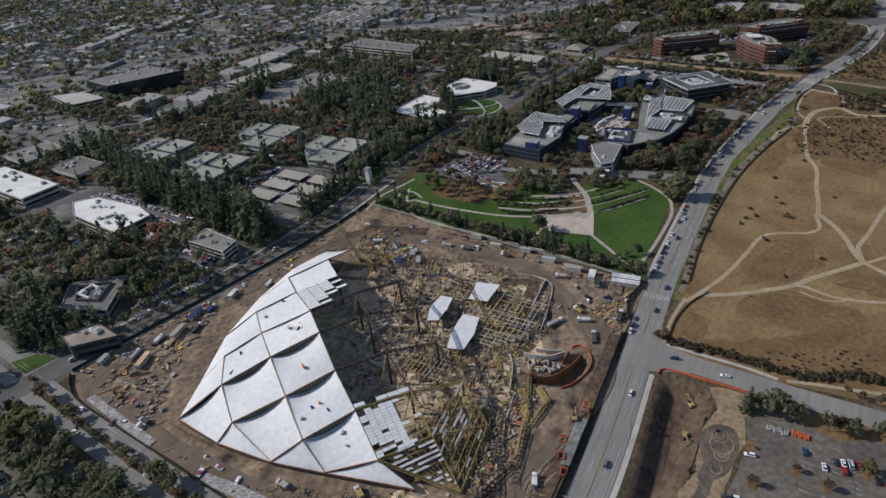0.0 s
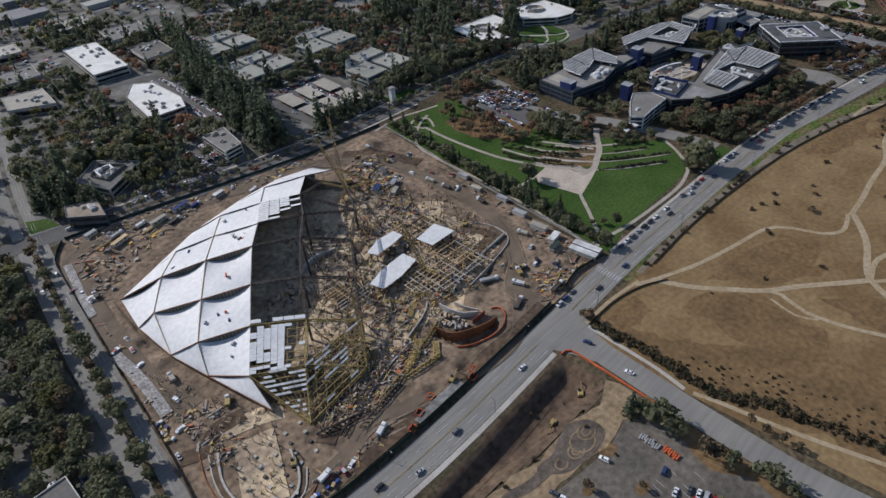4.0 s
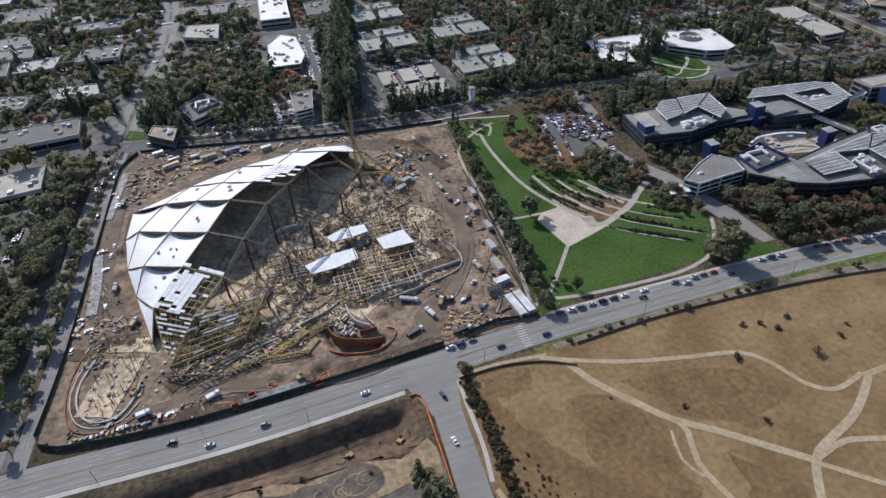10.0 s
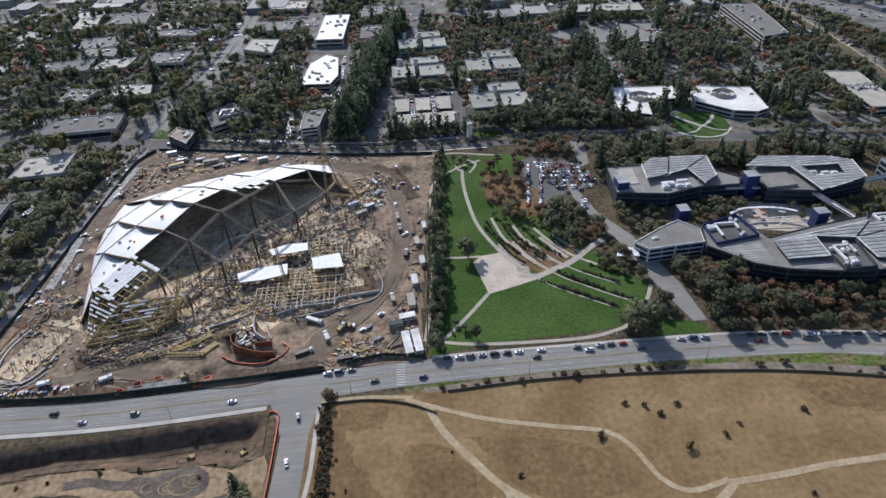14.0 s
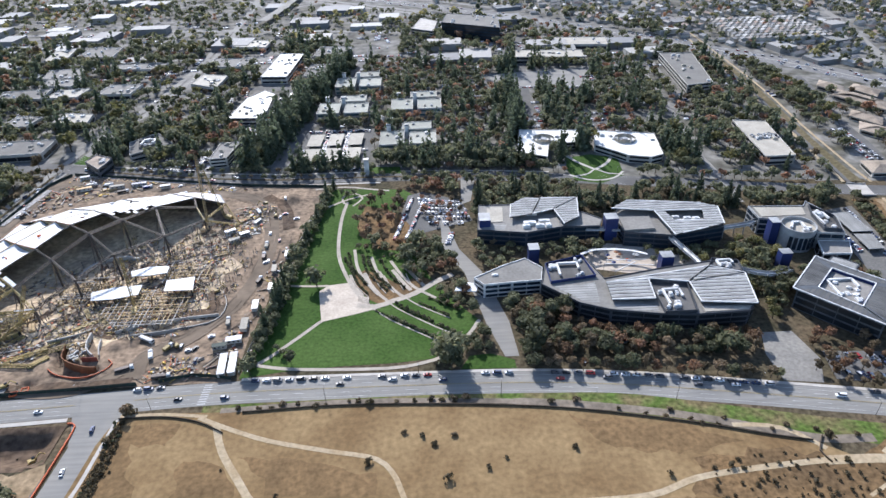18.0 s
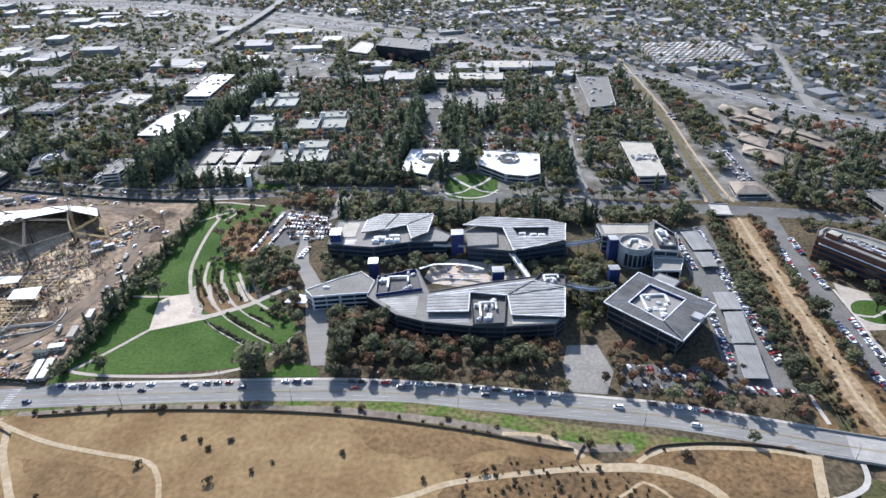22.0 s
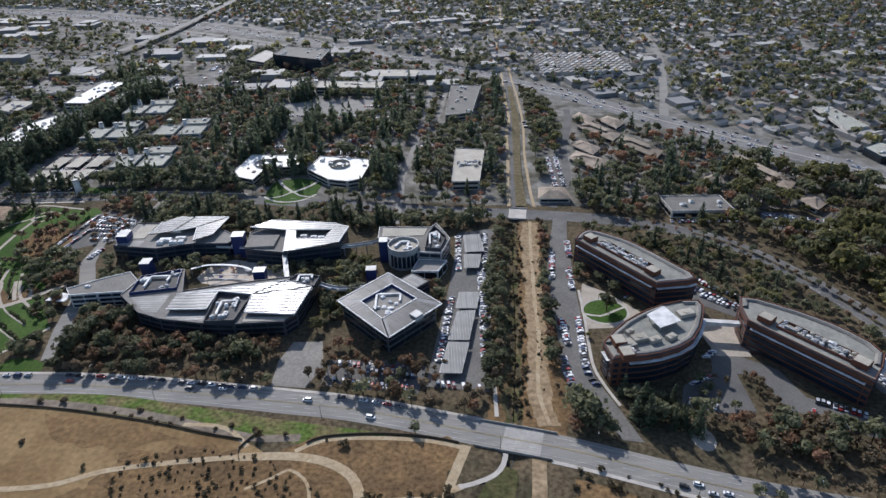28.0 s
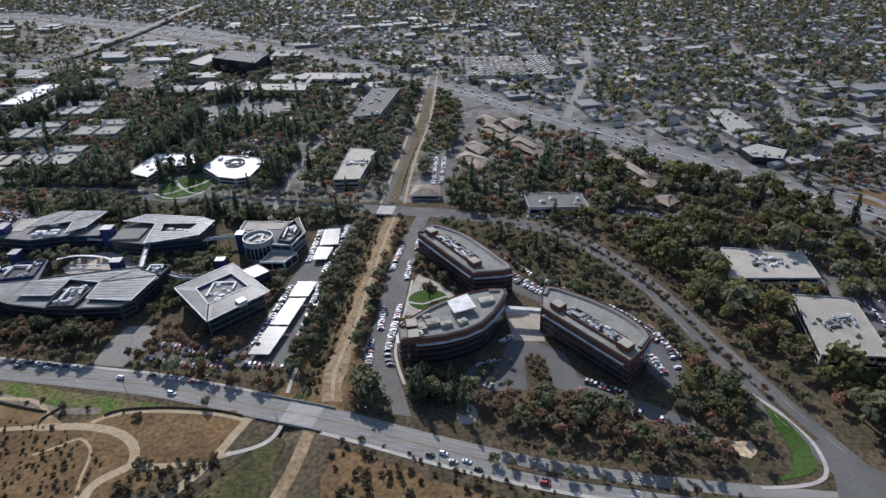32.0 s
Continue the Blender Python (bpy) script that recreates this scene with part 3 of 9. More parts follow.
area("ground_bench", ragged([(100, 2), (120, 7), (164, 16), (190, 14), (212, 10.5), (236, 12), (250, 8), (262, 13), (266, 8), (264, -12), (256, -10), (249, -3), (232, -7), (216, -4), (194, -3), (178, 3), (140, 4)], 2.5, 4.0), 0.07, DIRT, "pale trodden soil beside the excavation", "ground")
area("ground_kerbside", ragged([(257, -26), (266, -14), (265.5, -40), (265.5, -84), (256, -84), (258, -56), (252, -44)], 2.0, 4.0), 0.075, FIELD_DARK, "dry grass bank beside the side road", "field", planted=True)
# marked bays and planted islands of the old car park
for n in range(12):
    for y in (-34, -43, -52):
        strip("bay_line", [(216 + n * 2.7, y - 0.14 * n), (216.8 + n * 2.7, y + 4.6 - 0.14 * n)], 0.14, 0.09, PAINT_WHITE, "worn white parking bay line", "marking") if (n * 7 + y) % 5 else None
for x, y, r in ((210.5, -12.4, 3.5), (226, -28, 4.0), (222, -40, 3.5), (237, -55, 4.0), (231.5, -8.5, 4.5), (206, -36, 4.0)):
    area("planting_island", ragged([(x + r * math.cos(a * 0.7), y + 0.6 * r * math.sin(a * 0.7)) for a in range(9)], 1.2, 2.0, x), 0.085, SCRUBLAND, "dry planting island in the car park", "ground", planted=True)
area("grey_scrub", ragged([(293, 16), (300, -4), (309, -20), (318, -44), (314, -62), (304, -54), (293, -30), (290, -8)], 4.0, 4.0), 0.068, surface("grey-brown scrub", (0.105, 0.084, 0.06), 0.95, vary=0.5, grain=0.5, blotch=0.1, tone=(0.16, 0.11, 0.06), spec=0.06), "patch of grey-brown scrub beside the side road", "field", planted=True)
for n, pts in enumerate(([(288, 34), (296, 32), (306, 8), (318, -18), (344, -36), (350, -66), (338, -100), (300, -100), (292, -50), (287, 0)], [(330, 12), (348, 6), (362, -12), (360, -50), (340, -60), (326, -20)], [(380, -40), (400, -56), (396, -90), (376, -100)], [(360, 14), (400, 4), (424, -4), (430, -24), (400, -32), (376, -14)], [(296, 40), (322, 34), (318, 22), (300, 24)], [(520, 30), (572, 18), (600, 8), (560, 2), (530, 12)], [(560, -20), (600, -30), (590, -70), (540, -60)])):
    area("scrub_patch", ragged(pts, 6.0, 4.0, n), 0.065, FIELD_DARK, "patch of darker dry grass in the field", "field", planted=True)
# verge north of the parkway
area("creek_grass", ragged([(738, -52), (756, -30), (764, -16), (772, -22), (768, -60), (742, -112), (704, -112)], 4.0), 0.066, CREEK_GRASS, "dark rough grass beside the creek", "grass", planted=True)
area("scrub_east", ragged([(798, -26), (850, -48), (930, -76), (1000, -94), (990, -170), (792, -170)], 4.0), 0.066, SCRUBLAND, "brown scrub beside the road", "field", planted=True)
VERGE = curve([(330, 44.5), (400, 45), (470, 44), (520, 39), (560, 33), (610, 21), (660, 9), (705, 0), (735, -4)], 8)
strip("verge", VERGE, [5 + 9 * smooth((p[0] - 470) / 90) - 6 * smooth((p[0] - 690) / 50) for p in VERGE], 0.062, ROUGH_GRASS, "rough green roadside grass", "verge", planted=True)


# ---- kerbs, markings, paths, car parks ----
def beside(line, off):
    """The line moved sideways, to its left."""
    out = []
    for j, p in enumerate(line):
        a, b = Vector(line[max(j - 1, 0)][:2]), Vector(line[min(j + 1, len(line) - 1)][:2])
        d = (b - a).normalized()
        out.append((p[0] - d.y * off, p[1] + d.x * off))
    return out


def kerb(name, line, width, material, label, z=0.0, h=0.16):
    left, right = beside(line, width / 2), beside(line, -width / 2)
    me = Mesh()
    me.sheet([[(*p, z) for p in right], [(*p, z + h) for p in right], [(*p, z + h) for p in left], [(*p, z) for p in left]])
    take_line(line, width)
    return tagged(part(name, me, material), label, "pavement", kind="structure")


def dashes(parent, line, off, length, gap, width, material, z=0.02, name="lane_dash"):
    me, run = Mesh(), 0.0
    side = beside(line, off)
    for a, b in zip(side, side[1:]):
        d = math.hypot(b[0] - a[0], b[1] - a[1])
        if run % (length + gap) < length:
            me.ribbon([a, b], width, z)
        run += d
    return part(name, me, material, parent)


clip_park = [p for p in PARKWAY if 286 < p[0] < 950]
left_park = [p for p in PARKWAY if 60 < p[0] < 262]
kerb("pavement_parkway_south", beside([p for p in PARKWAY if 345 < p[0] < 755], 9.6), 2.0, CONCRETE, "pale concrete pavement along the road")
kerb("pavement_parkway_north", beside([p for p in PARKWAY if 790 < p[0] < 1010], -9.8), 2.2, CONCRETE, "pale concrete footpath along the road")
kerb("pavement_dig", beside([p for p in PARKWAY if -40 < p[0] < 262], -10.2), 2.6, CONCRETE, "pale concrete footpath beside the excavation")
kerb("kerb_side_road", curve([(287, 40), (286, 20), (285, 0), (282.5, -16)], 4), 2.0, CONCRETE, "pale concrete kerb of the side road")
for off, material in ((0.25, PAINT_YELLOW), (-0.25, PAINT_YELLOW), (6.0, PAINT_WHITE), (-6.3, PAINT_WHITE)):
    strip("road_line", beside(clip_park, off), 0.18, 0.17, material, "", "", parent=road_1)
    strip("road_line", beside(left_park, off), 0.18, 0.17, material, "", "", parent=road_1)
for off in (3.2, -3.2):
    dashes(road_1, clip_park, off, 4, 8, 0.22, PAINT_WHITE, 0.175)
    dashes(road_1, left_park, off, 4, 8, 0.22, PAINT_WHITE, 0.175)
for off in (-3.2, 3.2):
    dashes(road_2, [(p[0] + 4.5, p[1]) for p in SHORELINE if 60 < p[1] < 700], off * 0.3, 10, 10, 0.16, PAINT_WHITE, 0.18)
    dashes(road_3, [p for p in CHARLESTON if 130 < p[0] < 1050], off * 2.0, 8, 8, 0.16, PAINT_WHITE, 0.19)
for i in range(9):
    part("crossing_bar", Mesh().ribbon([(326.0 + i * 0.05, 48.5 + i * 1.75), (330.5 + i * 0.05, 48.5 + i * 1.75)], 0.7, 0.18), PAINT_WHITE, road_1)
for i in range(10):
    part("crossing_bar", Mesh().ribbon([(941 + i * 0.9, -62 + i * 1.6), (944 + i * 0.9, -63.5 + i * 1.6)], 0.6, 0.2), PAINT_WHITE, road_1)
# planted medians
for n, (a, b) in enumerate((((935, 199), (1000, 122)), ((1002, 117), (1030, 45)), ((1031, 40), (1046, -20)))):
    seg = [p for p in CHARLESTON if min(a[0], b[0]) <= p[0] <= max(a[0], b[0]) and p[1] < 210]
    if len(seg) > 1:
        kerb("median_avenue", seg, 2.8, SCRUB, "planted median with shrubs and young trees", 0.05, 0.2)
kerb("median_east", [p for p in CHARLESTON if 150 < p[0] < 560], 2.6, SCRUB, "planted median of the avenue", 0.05, 0.2)
kerb("median_parkway", beside([p for p in PARKWAY if 885 < p[0] < 1020], -0.5), 3.0, SCRUB, "planted median with shrubs", 0.05, 0.2)
kerb("pavement_charleston_north", beside([p for p in CHARLESTON if 130 < p[0] < 420], -11.2), 2.0, CONCRETE, "concrete pavement beside the building site")
kerb("pavement_charleston_south", beside([p for p in CHARLESTON if 130 < p[0] < 560], 11.2), 2.0, CONCRETE, "concrete pavement along the avenue")

# the bridge over the creek
BRIDGE_DECK = surface("patched bridge concrete", (0.33, 0.31, 0.275), 0.88, vary=0.12, grain=0.6, blotch=0.15, tone=(0.26, 0.245, 0.22))
bridge = tagged(strip("bridge", [p for p in PARKWAY if 764 < p[0] < 789], 16.9, 0.1, BRIDGE_DECK, "pale concrete road bridge over the creek", "bridge"), kind="structure")
seg = [p for p in PARKWAY if 750 < p[0] < 800]
for off in (8.9, -8.9):
    me = Mesh()
    for a, b in zip(beside(seg, off), beside(seg, off)[1:]):
        me.bar((*a, 0.3), (*b, 0.3), 0.3, 1.6)
    part("bridge_parapet", me, BRIDGE_DECK, bridge)
me = Mesh()
for x, y in ((766, 1), (784, -5)):
    me.box(x, y, -5, 1.2, 17, 4.9, -18)
part("bridge_pier", me, CONCRETE, bridge)
south_bridge = tagged(strip("bridge_south", [p for p in CHARLESTON if 798 < p[0] < 822], 20.5, 0.11, CONCRETE, "concrete avenue bridge over the creek", "bridge"), kind="structure")
for off in (10.3, -10.3):
    me = Mesh()
    q = beside([p for p in CHARLESTON if 798 < p[0] < 822], off)
    for a, b in zip(q, q[1:]):
        me.bar((*a, 0.4), (*b, 0.4), 0.4, 1.5)
    part("bridge_parapet", me, CONCRETE, south_bridge)
part("creek_stream", Mesh().ribbon([p for p in CREEK if -210 < p[1] < 420], 0.7, 0.12, lift=relief), WATER)
tagged(bpy.data.objects["creek_stream"], "thin dark stream in the creek bed", "water", kind="structure")
strip("track_creek", curve([(815, 236), (811, 205), (808, 180), (805, 150), (801.5, 118), (799, 85), (794, 55), (791, 30), (793, 8)]), [2.4 + 0.8 * math.sin(i * 1.7) * math.sin(i * 0.6) for i in range(84)], 0.28, TRAIL, "pale worn track along the creek bank", "track")
strip("walk_creek_steps", [(767, 38), (766, 15)], 2.2, 0.25, CONCRETE, "straight concrete path down to the bridge", "path")
strip("track_creek_low", curve([(784, -14), (780, -40), (772, -70), (760, -110)]), 7, 0.09, DIRT, "brown dirt track below the bridge", "track", planted=True)
strip("path_fence", curve([(340, 43), (402, 45), (461, 42.5), (520, 36.5), (576, 25.5), (614, 14), (640, 6), (664, 5)]), [3.5] * 30 + [5.0] * 60, 0.09, surface("packed earth path", (0.2, 0.165, 0.125), 0.95, vary=0.25, grain=0.4, blotch=0.06), "grey-brown earth path along the fence", "path", planted=True)
strip("walk_creek", curve([(744, -29), (752, -27), (761, -23), (766, -17), (768, -10)]), 2.6, 0.12, CONCRETE, "curved concrete path under the bridge", "path")

# paths of the park
for pts, w in (([(356, 295), (382, 297), (404, 291), (420, 287)], 2.4), ([(386, 269), (384, 244), (385, 208), (389, 180), (401, 147), (413, 127)], 2.6), ([(413, 127), (426, 113), (444, 99), (456, 90)], 1.1),
               ([(382, 271), (369, 260), (360, 246), (357, 222), (355, 175), (350, 120), (343, 78)], 2.2), ([(398, 195), (403, 168), (416, 143), (424, 132)], 2.2), ([(424, 132), (431, 123), (454, 104), (468, 94)], 1.1),
               ([(411, 184), (417, 163), (429, 142), (436, 134)], 2.2), ([(436, 134), (445, 125), (464, 111)], 1.1), ([(425, 178), (432, 162), (442, 145), (456, 132)], 2.2), ([(405, 128), (417, 126), (428, 131), (442, 138), (456, 150), (468, 158)], 4.5),
               ([(358, 153), (372, 151.5), (384, 151)], 2.2), ([(384, 114), (376, 104), (366, 92), (354, 79), (344, 74)], 2.4), ([(346, 78), (366, 73), (389, 70.5), (428, 69), (447, 72), (460, 78), (474, 94), (482, 108)], 2.4),
               ([(402, 281), (390, 276), (382, 271)], 2.2), ([(391, 262), (398, 275), (391, 284), (381, 278), (384, 266)], 1.8)):
    strip("path_park", curve(pts), w, 0.2, PATH_STONE, "pale concrete path through the park", "path")
plaza = area("plaza", [(384, 113), (378.5, 145), (384, 151.5), (398, 153.5), (404, 142), (409, 128), (420, 124.5), (404, 119)], 0.21, PAVING, "square plaza of buff paving stones", "plaza")
for n in range(6):
    line = [(399 + n * 7.4, 158 + n * 0.6), (405 + n * 6.8, 146 + n * 0.8), (412 + n * 5.6, 136 + n * 1.6)]
    me = Mesh()
    q = curve(line, 3)
    for i in range(0, len(q) - 1, 1):
        me.bar((*q[i][:2], 0.35), (*q[i + 1][:2], 0.35), 0.5, 0.6)
    tagged(part("terrace_wall", me, PATH_STONE), "low pale terrace wall beside the plaza", "wall", group="park terrace walls")
area("terrace_beds", [(397, 162), (404, 148), (412, 134), (420, 128), (432, 132), (446, 140), (456, 150), (446, 158), (430, 150), (420, 160), (408, 168)], 0.17, SCRUBLAND, "brown soil beds between the terrace walls", "ground", planted=True)
for n in range(5):
    c = (402 + n * 10.5, 146 + n * 1.2)
    strip("terrace_band", curve([(c[0] - 4 - n, c[1] + 17), (c[0], c[1] + 3), (c[0] + 6, c[1] - 8)], 3), 2.6, 0.22, PATH_STONE, "broad band of buff stone across the park terrace", "path", planted=True)
steps = thing("steps", "broad pale stone steps beside the plaza", "steps", (409, 133, 0))
for n in range(6):
    part("step", Mesh().box(0, n * 1.1 - 3, 0.1, 7.5, 1.1, 0.18 * (n + 1), -25), PAVING, steps)

# trails over the field
for pts, w in (([(330, 39), (344, 32), (369, 21.5), (400, 13.2), (424, 7), (434, -5), (439, -19), (448, -26.5), (458, -26), (468, -23.5)], 3.0), ([(468, -25), (492, -24), (514, -21.8), (548, -20), (571, -12.5), (598, -9), (634, -6.5), (660, -6)], 3.6),
               ([(340, 34), (347.5, 16.5), (359.5, -1), (370, -15), (386, -28), (400, -41), (414, -53.5)], 4.2), ([(360, -110), (392, -85), (404, -66), (414, -53), (424, -48), (443, -42), (458, -34), (470, -25.5)], 4.2),
               ([(370, -14), (372.5, -23), (367.5, -37), (370, -56), (376, -73), (381, -92), (384, -120)], 3.0), ([(366, -20), (362, -34), (366, -44)], 1.6), ([(414, -53), (432, -50), (453, -56), (500, -68), (560, -90)], 3.2), ([(414, -55), (430, -70), (450, -90), (470, -130)], 3.0),
               ([(634, -6.5), (660, -7), (677, -10.5), (689, -17), (695.5, -25), (697.5, -34), (692, -39), (685, -45), (683, -56), (690, -80), (690, -120)], 5.8), ([(697, -35), (717, -35.5), (733, -33), (746, -28.5)], 4.0),
               ([(749, -4), (745, -14), (740, -27), (733, -41), (724, -54), (716, -70), (690, -110)], 5.6), ([(663, -4), (676, 2.6), (702, 3.2), (732, -0.4), (746, -5)], 3.0), ([(600, 17), (617, 15.5), (628, 10.5), (638, 0)], 3.0),
               ([(643, -26), (655, -20), (662, -15.5), (670, -21), (674, -29), (676, -43), (680, -56)], 1.8), ([(288, 42.5), (310, 42.5), (334, 39.5)], 2.4), ([(283, -20), (286, -32), (289.5, -51), (294, -70), (301, -95)], 2.6)):
    strip("trail", curve(pts), w * 0.88, 0.13, TRAIL, "pale worn gravel trail over dry grass", "trail")

# car parks, drives and yards
for name, pts, material, label in (
        ("carpark_carports", [(728, 40), (764, 34), (770, 110), (784, 226), (754, 220), (746, 150)], LOT_PALE, "asphalt car park with solar carports"),
        ("carpark_plaza", [(640, 45), (660, 42), (668, 60), (664, 84), (646, 84), (640, 66)], FORECOURT, "asphalt forecourt"),
        ("carpark_building", [(424, 200), (440, 200), (450, 215), (487, 230), (480, 264), (448, 282), (436, 276)], ASPHALT, "asphalt car park full of cars"),
        ("carpark_front", [(668, 44), (724, 34), (730, 60), (700, 64), (672, 66)], ASPHALT, "asphalt car park in front of the offices"),
        ("drive_office", [(468, 222), (476, 230), (470, 250), (488, 262), (494, 300), (488, 330), (482, 300), (480, 264), (462, 240), (462, 190), (476, 160), (486, 104), (494, 74), (502, 74), (500, 106), (488, 160), (474, 190)], ROADWAY, "pale asphalt drive"),
        ("courtyard", [(560, 164), (566, 182), (582, 188), (606, 182), (640, 160), (632, 148), (600, 146), (566, 156)], PAVING, "paved courtyard between the offices"),
        ("carpark_crescent", [p[:2] for p in curve([(811, 27), (806.5, 52), (810, 76), (812, 104), (814, 130), (817, 159), (822, 184), (828, 210), (835, 240)], 3)] + [p[:2] for p in curve([(846, 236), (841, 210), (838, 185), (835, 156), (832, 132), (829, 99), (826, 75), (824.5, 50), (827, 34), (831, 20), (838, -6)], 3)] + [(828, -4), (822, 10)], LOT_PALE, "curving asphalt car park drive"),
        ("carpark_crescent_south", [(866, 20), (884, 12), (903, 12), (905, 42), (917, 40), (919, 14), (950, -6), (985, -25), (989, -15), (960, 5), (934, 22), (930, 44), (912, 58), (898, 62), (892, 44), (872, 34)], ASPHALT, "asphalt car park behind the offices"),
        ("plaza_crescent", [(898, 92), (926, 88), (920, 56), (900, 58)], PATH_STONE, "paved court between two curved offices"),
        ("carpark_arc", [(976, 24), (984, 8), (996, 18), (998, 40), (984, 66), (962, 84), (940, 96), (915, 128), (900, 160), (880, 178), (872, 172), (890, 150), (908, 112), (936, 88), (956, 74), (972, 54)], ASPHALT, "curved asphalt car park"),
        ("carpark_pavilions", [(328, 332), (398, 330), (400, 428), (330, 430)], ASPHALT, "asphalt car park with pale carport roofs"),
        ("carpark_far", [(537, 541), (654, 528), (663, 610), (536, 599)], ROADWAY, "large asphalt car park"),
        ("carpark_ring", [(172, 350), (240, 338), (246, 372), (226, 398), (206, 384), (184, 366)], ASPHALT, "asphalt car park under trees"),
        ("carpark_small", [(236, 340), (252, 336), (252, 400), (234, 396)], ASPHALT, "asphalt car park"),
        ("carpark_strip", [(276, 420), (290, 418), (294, 560), (282, 562)], ASPHALT, "asphalt car park beside a white building"),
        ("carpark_east", [(982, 392), (1000, 440), (1036, 405), (1015, 365)], ASPHALT, "asphalt car park full of cars"),
        ("carpark_white", [(536, 400), (670, 384), (676, 440), (540, 450)], ASPHALT, "asphalt car park under russet trees"),
        ("carpark_labs", [(468, 470), (524, 462), (530, 590), (476, 594)], ASPHALT, "asphalt car park under russet trees"),
        ("carpark_freeway", [(846, 300), (858, 300), (864, 380), (850, 382)], ASPHALT, "small asphalt car park beside the creek"),
        ("carpark_grove", [(1000, 214), (1050, 194), (1062, 222), (1012, 244)], ASPHALT, "asphalt car park among trees"),
        ("carpark_grove_south", [(1090, 100), (1122, 94), (1128, 146), (1096, 152)], ASPHALT, "asphalt car park among trees"),
        ("yard_south", [(1126, 30), (1150, 20), (1160, 90), (1132, 92)], ASPHALT, "asphalt car park beside an office")):
    area(name, pts, 0.1, material, label, "car park" if "park" in name else "ground", planted=name in ("carpark_ring", "carpark_white", "carpark_labs", "courtyard", "carpark_freeway", "carpark_east"))
for pts in ([(582, 337), (606, 343), (629, 333), (625, 297), (602, 283), (581, 291), (578, 313)], [(846 + 14 * math.cos(n * 0.3), 106 + 13 * math.sin(n * 0.3)) for n in range(21)], [(1029, -2), (1036, -16), (1039, -33), (1036.5, -46), (1031, -51), (1018, -54), (1010, -55), (1023, -49), (1029.5, -37), (1028.5, -24)],
            [(398, 322), (430, 320), (428, 334), (400, 336)], [(468, 65.5), (499, 64), (499, 71), (486, 77), (474, 76)], [(112, 372), (130, 368), (126, 384), (114, 392)]):
    area("lawn_small", pts, 0.12, LAWN, "small green lawn", "lawn")
for pts, w in (([(584, 341), (590, 328), (603, 310)], 3.0), ([(623, 334), (616, 322), (603, 310)], 3.0), ([(578, 302), (590, 292), (603, 289), (616, 293), (626, 304)], 2.2), ([(580, 298), (594, 302), (603, 310), (612, 302), (625, 298)], 1.8)):
    strip("path_garden", curve(pts, 3), w, 0.2, CONCRETE, "pale concrete path through a round garden", "path")
area("court_lawn", [(831, 88), (846, 88), (860, 92), (872, 98), (866, 108), (852, 128), (838, 140), (835, 128), (832, 108)], 0.03, PATH_STONE, "buff paved court round a circular lawn", "paving")
strip("path_lawn", [(846 + 14.8 * math.cos(n * 0.2), 106 + 13.8 * math.sin(n * 0.2)) for n in range(32)] + [(860.8, 106)], 1.6, 0.2, CONCRETE, "pale ring path round a circular lawn", "path")
strip("path_lawn_cross", curve([(832, 104), (842, 101), (852, 106), (860, 110)], 4), 1.8, 0.2, CONCRETE, "pale path across a circular lawn", "path")
kerb("pavement_crescent", curve([(834, 132), (831, 99), (828, 75), (826, 52), (828.5, 36), (833, 20)], 4), 1.8, CONCRETE, "pale concrete pavement beside a car park")
area("court_corner", [(868 + 6 * math.cos(n * 0.45), -5 + 8 * math.sin(n * 0.45)) for n in range(14)], 0.13, PATH_STONE, "round paved court at the street corner", "paving")
area("sand_court", ragged([(993.5, -26), (994, -34), (1007, -40), (1012.4, -35), (1012, -29), (1003, -30)], 1.5, 3.0), 0.14, PALE_SOIL, "pale sand court in the trees", "ground")
kerb("pavement_corner", curve([(1027, 4), (1033, -6), (1039, -18), (1042, -34), (1039.5, -49), (1032, -55.5), (1018, -58), (1004, -58)], 4), 2.0, CONCRETE, "pale concrete pavement round a street corner")
strip("street_lab", curve([(703, 240), (705, 306), (706, 344), (723, 490), (734, 628), (740, 790)]), 5.5, 0.09, ROADWAY, "pale asphalt street between trees", "road")
strip("street_lab_south", curve([(740, 499), (752, 600), (762, 700)]), 5, 0.09, ROADWAY, "pale asphalt street", "road")
strip("street_redwoods", curve([(311, 326), (322, 400), (342, 500), (366, 640), (380, 760)]), 11, 0.09, ASPHALT, "asphalt street between redwoods", "road")
strip("street_avenue", curve([(560, 330), (566, 460), (580, 620), (596, 780)]), 12, 0.09, ASPHALT, "asphalt street between tall trees", "road")
strip("street_office", curve([(0, 520), (80, 540), (140, 560), (240, 580), (320, 560)]), 10, 0.09, ASPHALT, "asphalt street", "road")
strip("street_creek", curve([(838, 262), (862, 320), (874, 400), (892, 470), (905, 540)]), 8, 0.09, ASPHALT, "asphalt street beside the creek", "road")
strip("canal_bank", curve([(812, 266), (815, 320), (823, 400), (835, 500), (841, 600), (846, 680)]), 10, 0.09, surface("canal bank grass", (0.135, 0.11, 0.066), 0.95, vary=0.35, grain=0.3, blotch=0.05, tone=(0.1, 0.085, 0.045), spec=0.06), "dry grass bank beside the canal", "ground")
strip("track_canal", curve([(823, 264), (824, 294), (827, 337), (831, 387), (843, 491), (849, 592), (852, 674), (856, 760)]), 2.6, 0.12, TRAIL, "pale maintenance track along the canal", "track")
